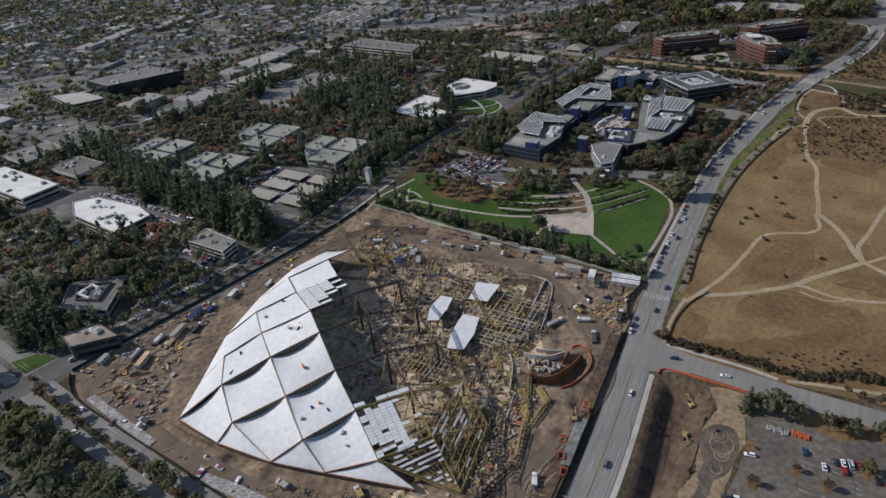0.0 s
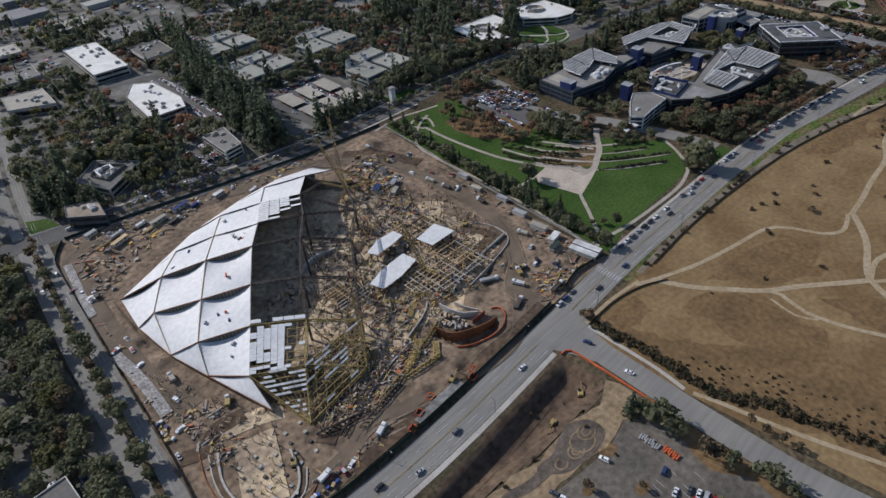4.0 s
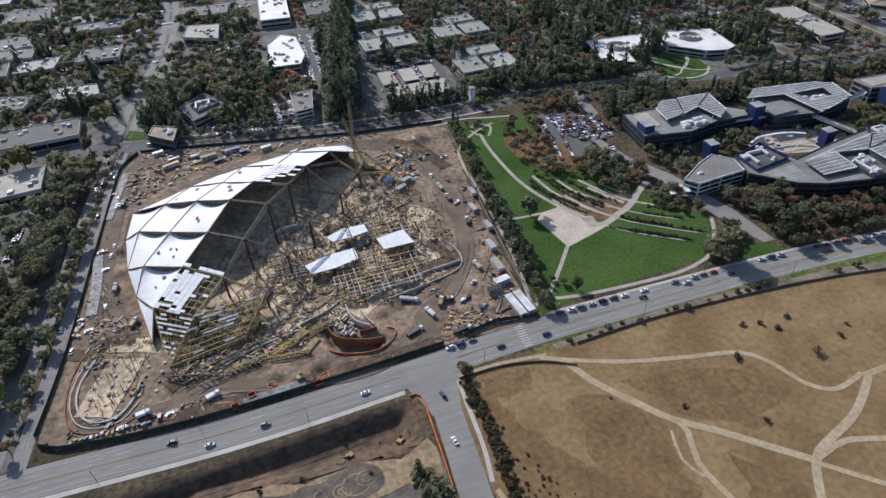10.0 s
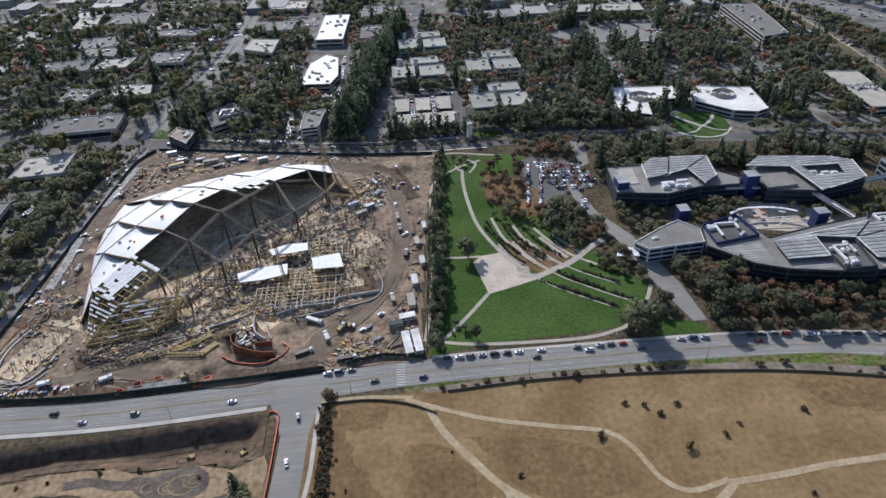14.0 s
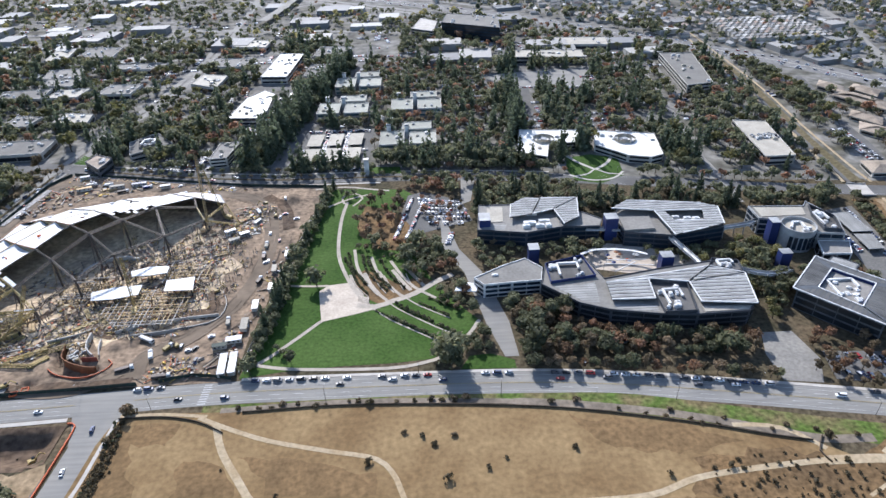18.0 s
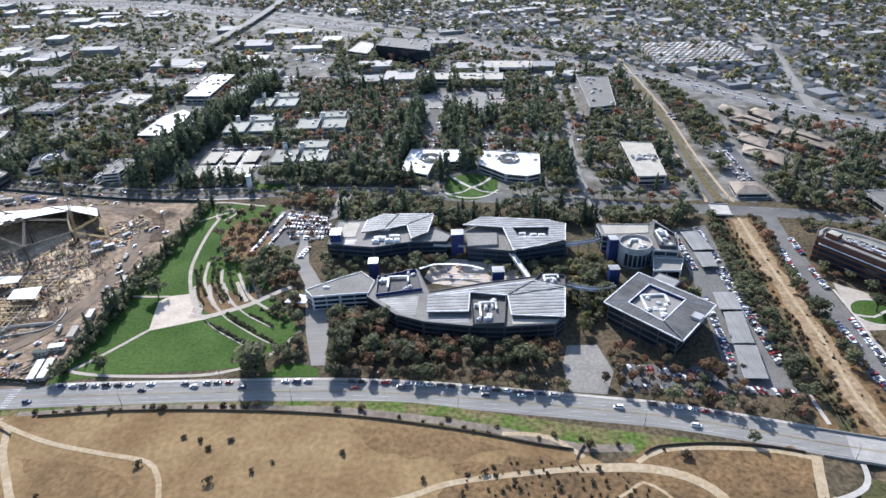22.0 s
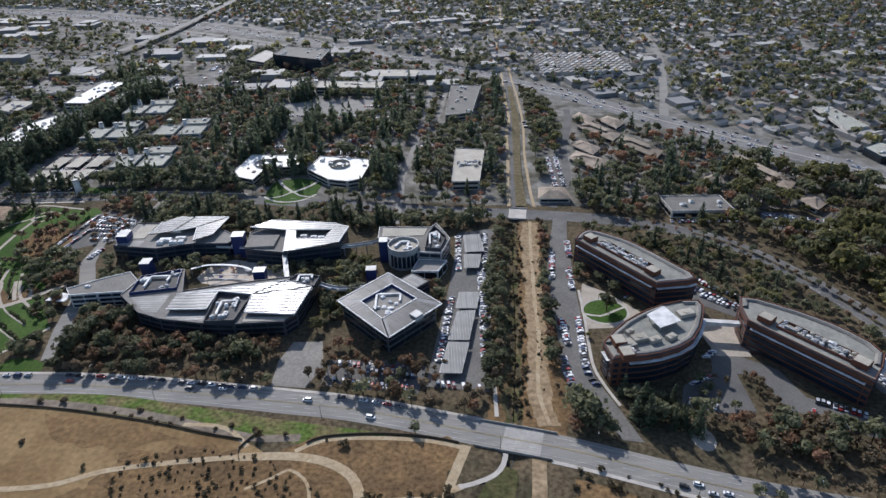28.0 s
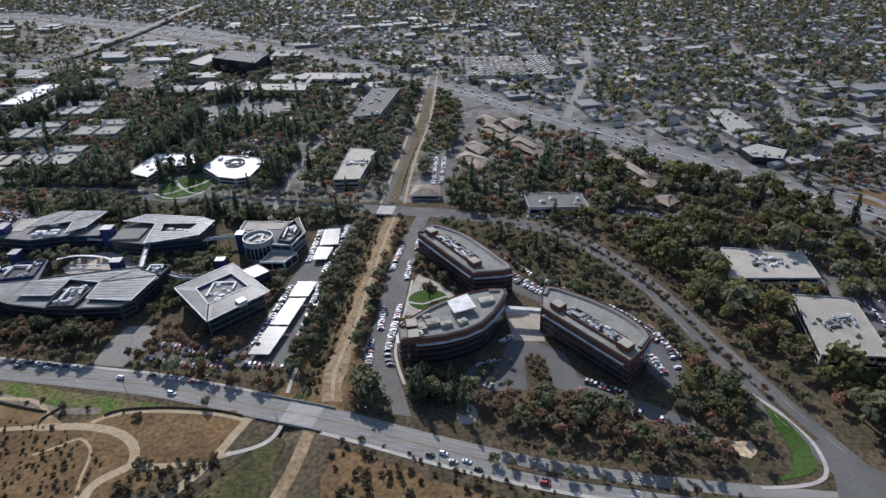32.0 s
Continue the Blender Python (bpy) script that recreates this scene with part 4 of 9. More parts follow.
strip("track_canal_west", curve([(801, 266), (805, 313), (813, 381), (820, 460), (828, 504), (833, 594), (839, 690), (847, 800), (852, 891), (866, 1062), (890, 1216), (905, 1400)]), 3.2, 0.13, TRAIL, "pale concrete path along the canal", "track")
strip("canal", curve([(805, 264), (810, 313), (818, 390), (826, 470), (833, 540), (840, 640), (850, 760), (858, 891), (873, 1060), (897, 1216)]), 3.2, 0.11, ASPHALT, "dark concrete canal", "water")
FREEWAY = curve([(-900, 1640), (-536, 1521), (-220, 1440), (30, 1310), (248, 1180), (502, 1000), (660, 861), (762, 766), (850, 673), (925, 592), (986, 508), (1040, 445), (1086, 389), (1127, 342), (1165, 292), (1240, 195), (1340, 80), (1440, -30)], 20)
FREEWAY_TOP = surface("worn freeway concrete", (0.185, 0.178, 0.165), 0.9, vary=0.14, grain=0.4, blotch=0.03, tone=(0.145, 0.14, 0.13), spec=0.08)
freeway = strip("road_freeway", FREEWAY, 37, 0.1, FREEWAY_TOP, "wide pale freeway with many lanes", "road")
strip("freeway_median", FREEWAY, 1.6, 0.3, CONCRETE, "", "", parent=freeway)
for off in (-15, -11, -7, 7, 11, 15):
    dashes(freeway, FREEWAY, off, 20, 20, 0.4, PAINT_WHITE, 0.2)
strip("road_ramp", curve([(180, 930), (198, 1040), (212, 1200), (222, 1400), (226, 1560)]), 16, 7.0, ROADWAY, "pale overpass ramp", "road")
for off, w, a, b in ((-44, 12, -900, 520), (44, 12, -900, 560), (-62, 9, -300, 300)):
    strip("road_slip", beside([p for p in FREEWAY if a < p[0] < b], off), w, 0.12, ROADWAY, "pale slip road beside the freeway", "road")
for pts in ([(-60, 1400), (-40, 1520), (40, 1600), (140, 1560), (200, 1440)], [(-300, 1420), (-160, 1340), (0, 1240), (120, 1120), (190, 1010)], [(226, 1300), (300, 1240), (420, 1110)]):
    strip("road_loop", curve(pts, 20), 11, 0.13, ROADWAY, "curved freeway ramp", "road")
strip("road_frontage", curve([(267, 1090), (505, 925), (690, 770), (800, 640)]), 12, 0.11, ROADWAY, "pale frontage road", "road")
for pts in ([(600, 1230), (560, 1500)], [(850, 860), (1000, 840), (1200, 800), (1500, 760)], [(1015, 500), (1060, 640), (1110, 820), (1140, 1000)], [(1260, 420), (1330, 640), (1380, 900)], [(900, 1000), (1200, 960), (1600, 900)],
            [(140, 900), (130, 1100), (100, 1300)], [(-300, 760), (0, 740), (300, 700)], [(-260, 920), (100, 900), (420, 840)], [(1225, 330), (1320, 420), (1440, 560), (1700, 700)]):
    strip("road_town", curve(pts, 20), 11, 0.1, ROADWAY, "pale town street", "road")
# quarter circle ramp by the freeway
strip("road_loop", curve([(1185, 248), (1215, 262), (1240, 250), (1246, 220), (1225, 190)]), 8, 0.14, ROADWAY, "curved freeway ramp", "road")
area("ground_bare", [(1195, 205), (1260, 200), (1300, 240), (1240, 270)], 0.07, SCRUBLAND, "bare brown ground inside a ramp", "ground")
area("sports_field", [(858, -120), (960, -130), (970, -80), (868, -66)], 0.08, SCRUBLAND, "bare ground north of the road", "ground", planted=True)


# ---- buildings ----
def ccw(poly):
    a = sum(p[0] * q[1] - q[0] * p[1] for p, q in zip(poly, poly[1:] + poly[:1]))
    return list(poly) if a > 0 else list(reversed(poly))


def inset(poly, d):
    """The outline drawn in by d metres."""
    out, k = [], len(poly)
    for i in range(k):
        a, b, c = Vector(poly[i - 1]), Vector(poly[i]), Vector(poly[(i + 1) % k])
        u, v = (b - a).normalized(), (c - b).normalized()
        n1, n2 = Vector((-u.y, u.x)), Vector((-v.y, v.x))
        m = (n1 + n2)
        m = m / max(0.35, m.length_squared / 2)
        out.append((b.x + m.x * d, b.y + m.y * d))
    return out


def middle(poly):
    return sum(p[0] for p in poly) / len(poly), sum(p[1] for p in poly) / len(poly)


def local(poly, o):
    return [(p[0] - o[0], p[1] - o[1]) for p in poly]


def walls(house, poly, z0, z1, material, name="wall", thick=0.45):
    """Outer walls with a parapet of real thickness."""
    me, inner = Mesh(), inset(poly, thick)
    k = len(poly)
    me.prism(poly, z0, z1, top=False)
    me.prism(list(reversed(inner)), z0, z1, top=False)
    for i in range(k):
        j = (i + 1) % k
        me.face((*poly[i], z1), (*poly[j], z1), (*inner[j], z1), (*inner[i], z1))
    return part(name, me, material, house)


def deck(house, poly, z, material, name="roof", thick=0.4, label=""):
    return part(name, Mesh().prism(poly, z - thick, z, bottom=True), material, house, label)


def bands(house, poly, z0, floors, storey, material, sill=0.9, high=1.7, margin=1.2, proud=0.06, name="window", longest=30.0):
    """Ribbon windows, storey by storey, on each side of the building."""
    for a, b in zip(poly, poly[1:] + poly[:1]):
        a, b = Vector(a), Vector(b)
        full = (b - a).length
        if full < 5:
            continue
        u = (b - a) / full
        nrm = Vector((u.y, -u.x))
        k = max(1, math.ceil(full / longest))
        for s in range(k):
            lo, hi = margin + (full - 2 * margin) * s / k + 0.25, margin + (full - 2 * margin) * (s + 1) / k - 0.25
            for f in range(floors):
                z = z0 + f * storey + sill
                p, q = a + u * lo, a + u * hi
                me = Mesh()
                me.prism([(p.x + nrm.x * proud, p.y + nrm.y * proud), (q.x + nrm.x * proud, q.y + nrm.y * proud), (q.x - nrm.x * 0.1, q.y - nrm.y * 0.1), (p.x - nrm.x * 0.1, p.y - nrm.y * 0.1)], z, z + high, bottom=True)
                part(name, me, material, house)


def rooftop_unit(house, x, y, z, sx, sy, sz, turn=0.0, material=None):
    me = Mesh().box(x, y, z, sx, sy, sz, turn, bevel=min(0.25, sz * 0.2))
    me.drum(x, y, z + sz, min(sx, sy) * 0.3, 0.35, 10)
    me.box(x, y, z - 0.02, sx + 0.4, sy + 0.4, 0.2, turn)
    return part("rooftop_unit", me, material or METAL_WHITE, house)


def duct(house, pts, z, w=1.2, material=None):
    me = Mesh()
    for a, b in zip(pts, pts[1:]):
        me.bar((*a, z), (*b, z), w, w)
    return part("roof_duct", me, material or METAL_WHITE, house)


def building(name, label, outline, h, roof, wall, floors=2, units=5, glass=None, category="office building", seed=1, group=""):
    poly = ccw(outline)
    o = middle(poly)
    rnd = random.Random(seed * 7 + int(o[0]))
    house = thing(name, label, category, (*o, 0), group=group)
    pl = local(poly, o)
    shell = walls(house, pl, 0, h, wall)
    deck(house, inset(pl, 0.4), h - 0.7, roof)
    bands(shell, pl, 0, floors, h / floors, glass or GLASS, high=h / floors * 0.5)
    x0, y0, x1, y1 = bounds(inset(pl, 5))
    n = 0
    for _ in range(units * 8):
        x, y = rnd.uniform(x0, x1), rnd.uniform(y0, y1)
        if n < units and x1 > x0 and y1 > y0 and inside(x, y, inset(pl, 4)):
            rooftop_unit(house, x, y, h - 0.7, rnd.uniform(2, 5), rnd.uniform(2, 4), rnd.uniform(1.0, 2.2), rnd.choice((0, 0, 90)), rnd.choice((METAL_WHITE, METAL_PALE, ROOF_TAN)))
            n += 1
    take(poly, 2.5)
    return house


def band_cut(poly, u, lo, hi):
    """The part of a convex outline between two parallel lines."""
    for sgn, lim in ((1, lo), (-1, hi)):
        out = []
        for p, q in zip(poly, poly[1:] + poly[:1]):
            a, b = sgn * (p[0] * u[0] + p[1] * u[1] - lim), sgn * (q[0] * u[0] + q[1] * u[1] - lim)
            if a >= 0:
                out.append(p)
            if a * b < 0:
                t = a / (a - b)
                out.append((p[0] + t * (q[0] - p[0]), p[1] + t * (q[1] - p[1])))
        poly = out
        if len(poly) < 3:
            return []
    return poly


SOLAR_PANEL = surface("solar panel", (0.33, 0.322, 0.295), 0.26, vary=0.08, grain=0.8, blotch=0.08, tone=(0.23, 0.222, 0.2), bump=0.0, random_tone=0.1, spec=0.1)


DARK_PANEL = surface("dark solar panel", (0.125, 0.121, 0.112), 0.36, vary=0.1, grain=0.8, blotch=0.08, bump=0.0, random_tone=0.12, spec=0.06)
PORT_PANEL = surface("carport solar panel", (0.25, 0.243, 0.222), 0.32, vary=0.08, grain=0.8, blotch=0.08, tone=(0.19, 0.184, 0.165), bump=0.0, random_tone=0.12, spec=0.06)


def solar_rows(house, pieces, z, direction=90, pitch=3.4, share=0.56, rise=0.06, name="solar_strip", material=None, rail=False):
    """Rows of raised panels over convex pieces of roof, tipped slightly. rail: adds a white highlight strip beside each
    row.
    """
    u = (math.cos(radians(direction)), math.sin(radians(direction)))
    for poly in pieces:
        poly = ccw(poly)
        d = [p[0] * u[0] + p[1] * u[1] for p in poly]
        s = math.floor(min(d) / pitch) * pitch
        while s < max(d):
            cut = band_cut(poly, u, s, s + pitch * share)
            if len(cut) > 2:
                zs = [z + rise * 0.4 + rise * (p[0] * u[0] + p[1] * u[1] - s) / pitch for p in cut]
                part(name, Mesh().prism(cut, [q - 0.12 for q in zs], zs, bottom=True), material or SOLAR_PANEL, house)
            # white strip gives each row's edge its bright highlight by colour
            edge = band_cut(poly, u, s + pitch * share, s + pitch * share + 0.4) if rail else []
            if len(edge) > 2:
                part("panel_rail", Mesh().prism(edge, z, z + rise + 0.12, bottom=True), METAL_WHITE, house)
            s += pitch


CANOPY_DECK = surface("dark canopy deck", (0.035, 0.034, 0.033), 0.6, vary=0.1)


PLANT_DECK = surface("dark plant deck", (0.11, 0.105, 0.098), 0.9, vary=0.2)


def canopy_deck(house, pieces, z, material=None, rim=True):
    for poly in pieces:
        q = ccw(poly)
        part("canopy", Mesh().prism(q, z - 0.7, z, bottom=True), material or CANOPY_DECK, house)
        for a, b in zip(q, q[1:] + q[:1]):
            if rim and math.hypot(a[0] - b[0], a[1] - b[1]) > 18:
                part("canopy_rim", Mesh().bar((*a, z), (*b, z), 0.7, 0.7), METAL_WHITE, house)


def sunk_deck(house, rect, z0, z1, seed, n=6, wall=None, ducts=True):
    """A sunken plant deck with its screen walls, machines and ducts."""
    poly = ccw(rect)
    walls(house, poly, z0, z1, wall or CLADDING, "screen_wall", 0.3)
    deck(house, inset(poly, 0.3), z0 + 0.1, PLANT_DECK, "plant_deck")
    rnd = random.Random(seed)
    x0, y0, x1, y1 = bounds(poly)
    placed = 0
    for _ in range(n * 12):
        x, y = rnd.uniform(x0, x1), rnd.uniform(y0, y1)
        if placed < n and inside(x, y, inset(poly, 2.0)):
            rooftop_unit(house, x, y, z0 + 0.1, rnd.uniform(2, 4.5), rnd.uniform(1.5, 3), rnd.uniform(1.2, 2.4), rnd.choice((0, 90, 45)))
            placed += 1
    cx, cy = middle(poly)
    w, d = (x1 - x0) * 0.22, (y1 - y0) * 0.22
    if ducts:
        duct(house, [(cx - w, cy - d), (cx - w, cy + d), (cx + w, cy + d), (cx + w, cy)], z0 + 1.6, 1.3)


CLADDING = surface("blue-grey cladding", (0.062, 0.066, 0.074), 0.6, vary=0.1, grain=0.5, blotch=0.1)


def campus(name, label, outline, h, floors=3, roof=None, wall=None, glass=None):
    poly = ccw(outline)
    house = thing(name, label, "office building", (0, 0, 0))
    o = middle(poly)
    house.matrix_basis = pose(o[0], o[1], 0)
    house["ox"], house["oy"] = o
    pl = local(poly, o)
    shell = walls(house, pl, 0, h, wall or CLADDING)
    deck(house, inset(pl, 0.4), h - 0.6, roof or ROOF_GREY)
    bands(shell, pl, 0, floors, (h - 0.8) / floors, glass or GLASS_BLUE, sill=0.7, high=(h - 0.8) / floors - 1.3, margin=0.6, longest=14)
    take(poly, 2.0)

    def L(p):
        return [(x - o[0], y - o[1]) for x, y in p]
    return house, L


def posts(house, pts, z0, z1, w=0.5, material=None):
    for x, y in pts:
        part("post", Mesh().box(x, y, z0, w, w, z1 - z0), material or METAL_PALE, house)


# the four linked offices round the courtyard
b42, L = campus("campus_office", "three-storey glass office with striped solar roof canopies", [(488, 196), (523, 189), (549, 195), (577, 194), (581, 204), (567, 217), (533, 231), (492, 233)], 12)
can = [L(p) for p in ([(513, 206), (530, 210), (540, 234), (528, 236), (516, 226)], [(530, 210), (547, 216), (568, 232), (540, 234)], [(547, 216), (551, 194), (563, 203), (568, 232)])]
canopy_deck(b42, can, 15.2)
solar_rows(b42, can, 15.25, rail=True)
posts(b42, L([(518, 224), (549, 200), (562, 206), (564, 228), (532, 232)]), 11.4, 14.6)
for x, y, sx, sy in ((527, 201, 9, 4), (538, 203, 8, 3), (534, 197, 6, 3), (524, 197, 5, 3), (540, 197, 4, 4), (530, 216, 8, 5)):
    rooftop_unit(b42, x - b42["ox"], y - b42["oy"], 11.4, sx, sy, 2.2)
solar_rows(b42, [L([(492, 197), (508, 195), (510, 202), (494, 204)])], 11.45, 90, 2.4, 0.7)
part("solar_deck", Mesh().prism(L([(496, 206), (508, 206), (510, 228), (498, 229)]), 11.4, 11.8), ROOF_TAN, b42)
b41, L = campus("campus_office", "three-storey glass office under a striped solar roof with a well", [(592, 184), (623, 177), (664, 185), (667, 208), (604, 222), (590, 211)], 12)
can = [L(p) for p in ([(590, 213), (622, 206.5), (624, 221), (604, 224)], [(622, 206.5), (655, 205), (668, 209), (658, 215), (624, 221)], [(620, 207), (627, 207), (630, 191), (630, 174), (624, 172)], [(655, 205), (651, 190), (650, 180), (663, 184), (668, 209)], [(630, 191), (651, 190), (650, 180), (630, 174)])]
canopy_deck(b41, can, 15.2)
solar_rows(b41, can, 15.25, rail=True)
posts(b41, L([(626, 176), (660, 186), (664, 206), (605, 220), (594, 212)]), 11.4, 14.6)
part("annex", Mesh().prism(L(ccw([(592, 184), (614, 185), (615, 202), (593, 203)])), 11.4, 13.2), ROOF_GREY, b41)
for x, y in ((634, 200), (642, 198), (648, 197), (636, 194)):
    rooftop_unit(b41, x - b41["ox"], y - b41["oy"], 11.4, 5, 3, 2)
b43, L = campus("campus_office", "long three-storey office with a curved front and striped solar roofs", [(523, 127), (543, 106), (560, 98), (588, 92), (609, 90), (640, 91), (647, 99), (655, 142), (636, 144), (600, 138), (564, 130), (556, 158), (529, 149)], 11.5, glass=GLASS)
can1 = [L([(562, 105), (588, 104), (590, 124), (563, 122)])]
can2 = [L([(563, 122.5), (590, 124.5), (614, 119.5), (633, 135)]), L([(614, 119.5), (652, 126), (633, 135)]), L([(614, 99), (646, 95), (652, 126), (614, 119.5)])]
canopy_deck(b43, can1 + can2, 13.6)
solar_rows(b43, can1 + can2, 13.65, rail=True)
sunk_deck(b43, L([(590, 124), (613, 119), (609, 91.5), (590, 91.5)]), 11.0, 13.4, 5, 9)
sunk_deck(b43, L([(529, 148), (555, 156), (559, 132), (529, 127)]), 10.9, 13.0, 6, 8, BLUE)
sunk_deck(b43, L([(634, 138), (639, 146), (655, 142), (653, 129)]), 10.9, 12.6, 7, 5)
solar_rows(b43, [L([(531, 124), (557, 126), (555, 105), (546, 107)])], 10.95, 90, 2.4, 0.7)
solar_rows(b43, [L([(564, 98), (588, 95), (588, 101), (563, 103)])], 10.95, 90, 2.4, 0.7)
part("solar_deck", Mesh().prism(L(ccw([(614, 92), (640, 92.5), (644, 96), (614, 97)])), 10.9, 11.3), ROOF_TAN, b43)
wing, L = campus("campus_wing", "curved white office wing with tall blue glazing", [(481, 138), (487, 129.5), (505, 131), (524, 132), (527, 146), (517, 158), (502, 151)], 11, wall=METAL_WHITE)
rooftop_unit(wing, 495 - wing["ox"], 140 - wing["oy"], 10.4, 4, 2, 1)
part("entrance_canopy", Mesh().prism(L([(468, 132), (482, 130), (484, 138), (472, 142)]), 5.0, 5.6, bottom=True), METAL_WHITE, wing)
posts(wing, L([(470, 134), (474, 140)]), 0, 5.0, 0.6)
b40, L = campus("square_office", "square three-storey office with a solar roof round a sunken plant deck", [(675, 106), (706, 70), (735, 99), (703, 134)], 14, glass=GLASS, wall=WALL_DARK)
ring = [[(672, 106), (707, 66), (702, 85), (687, 105)], [(707, 66), (739, 99), (723, 106), (702, 85)], [(739, 99), (703, 138), (706, 124), (723, 106)], [(703, 138), (672, 106), (687, 105), (706, 124)]]
canopy_deck(b40, [L(p) for p in ring], 15.2, WALL_DARK)
for p, turn in zip(ring, (-49, 46, -49, 46)):
    c = middle(p)
    q = [(c[0] + (x - c[0]) * 0.86, c[1] + (y - c[1]) * 0.86) for x, y in p]
    solar_rows(b40, [L(q)], 15.25, turn, 2.6, 0.8, material=DARK_PANEL)
sunk_deck(b40, L([(687.5, 105), (702, 85.5), (722.5, 106), (706, 123.5)]), 12.5, 15.0, 8, 9, BLUE)
part("stair_tower", Mesh().box(723 - b40["ox"], 87 - b40["oy"], 13, 6, 6, 4, 45), METAL_PALE, b40)
ext, L = campus("office_annex", "low office annex with a solar roof", [(708, 134), (721, 123), (731, 133), (719, 144)], 11)
solar_rows(ext, [L([(709.5, 134), (721, 124.5), (729.5, 133), (719, 142.5)])], 10.8, 46, 2.6, 0.8)
rot, L = campus("rotunda_office", "office block with a tan roof and a curved screen wall", [(692, 192), (700, 190), (723, 169), (740, 166), (747, 188), (737, 214), (732, 207), (692, 210)], 13.5, wall=METAL_PALE)
sunk_deck(rot, L([(728, 172), (739, 169), (744, 188), (735, 206), (730, 192)]), 12.9, 15.5, 9, 6)
part("roof_field", Mesh().prism(L([(695, 194), (727, 194), (730, 205), (695, 208)]), 12.9, 13.3), ROOF_TAN, rot)
drum = thing("rotunda", "pale metal rotunda with an open roof of ducts", "office building", (712, 176, 0))
part("drum_wall", Mesh().drum(0, 0, 0, 11.5, 16.5, 40, cap=False).drum(0, 0, 16.5, 11.5, 0.01, 40, top=10.9, cap=False).drum(0, 0, 14.2, 10.9, 2.3, 40, cap=False), METAL_PALE, drum, smooth=False)
part("drum_roof", Mesh().drum(0, 0, 13.5, 11, 0.7, 40), ROOF_TAN, drum)
duct(drum, [(-6, -2), (-2, 5), (4, 5), (3, -3), (7, -4)], 15.2, 1.6)
rooftop_unit(drum, 2, -6, 14.2, 4, 2.5, 1.8)
for n in range(7):
    a = radians(225 + n * 16)
    part("window", Mesh().box(11.55 * math.cos(a), 11.55 * math.sin(a), 2, 0.2, 2.4, 9.5, math.degrees(a)), GLASS_BLUE, drum)
low, L = campus("low_block", "low pale block with a dark louvred front", [(718, 151), (737, 150), (744, 165), (723, 168)], 8, 1, wall=METAL_WHITE, glass=GLASS)
for x, y, sx, sy, h in ((494, 205, 8, 11, 17), (585, 196, 9, 8, 18), (611, 151, 8, 7, 13), (524.5, 168, 7, 8, 13), (697, 181, 6, 7, 17.5), (690, 149, 7, 6, 12.5)):
    tower = thing("stair_tower", "deep blue stair tower with a pale rim beside the offices", "stair tower", (x, y, 0), group="blue stair towers")
    part("shaft", Mesh().box(0, 0, 0, sx, sy, h), BLUE, tower)
    part("cap", Mesh().box(0, 0, h, sx + 0.4, sy + 0.4, 0.4), METAL_PALE, tower)
    take([(x - sx, y - sy), (x + sx, y - sy), (x + sx, y + sy), (x - sx, y + sy)])
for pts, z in (([(662, 188), (686, 193), (696, 199)], 8), ([(655, 137), (664, 132), (675, 130), (687, 134)], 8), ([(621, 186), (631, 146)], 9), ([(560, 197), (592, 193)], 8)):
    walk_thing = thing("footbridge", "pale covered footbridge linking the offices", "footbridge", (*pts[0], 0), group="linking footbridges")
    q = local(curve([p for p in pts], 4), pts[0]) if len(pts) > 2 else local(pts, pts[0])
    me = Mesh()
    for a, b in zip(q, q[1:]):
        part("deck", Mesh().bar((*a[:2], z), (*b[:2], z), 3.6, 0.5), METAL_WHITE, walk_thing)
        for s in (1.7, -1.7):
            d = Vector((b[0] - a[0], b[1] - a[1])).normalized()
            part("railing", Mesh().bar((a[0] - d.y * s, a[1] + d.x * s, z + 0.9), (b[0] - d.y * s, b[1] + d.x * s, z + 0.9), 0.15, 1.3), METAL_PALE, walk_thing)
    for a in q[1:-1:2] or [((q[0][0] + q[1][0]) / 2, (q[0][1] + q[1][1]) / 2)]:
        part("pillar", Mesh().drum(a[0], a[1], 0, 0.4, z, 8), METAL_PALE, walk_thing)
# carports: ribbed pale decks on posts
for pts in ([(758, 183), (773, 183), (771, 211), (758, 210)], [(756, 160), (767, 160), (770, 179), (757, 180)], [(748, 110), (762, 109), (765, 128), (751, 129)], [(742, 77), (755, 76), (761, 107), (749, 107)], [(736, 47), (749, 46), (755, 74), (742, 75)],
            [(764, 84), (768, 84), (771, 104), (767, 104)]):
    o = middle(pts)
    port = thing("carport", "pale ribbed solar carport on steel posts", "carport", (*o, 0), group="solar carports")
    q = ccw(local(pts, o))
    part("roof", Mesh().prism(q, 3.4, 3.7, bottom=True), METAL_PALE, port)
    solar_rows(port, [inset(q, 0.3)], 3.72, 0, 1.7, 0.86, 0.05, "solar_panel", PORT_PANEL)
    for x, y in inset(q, 2.0):
        part("post", Mesh().box(x, y, 0, 0.35, 0.35, 3.4), METAL_PALE, port)
    take(pts)


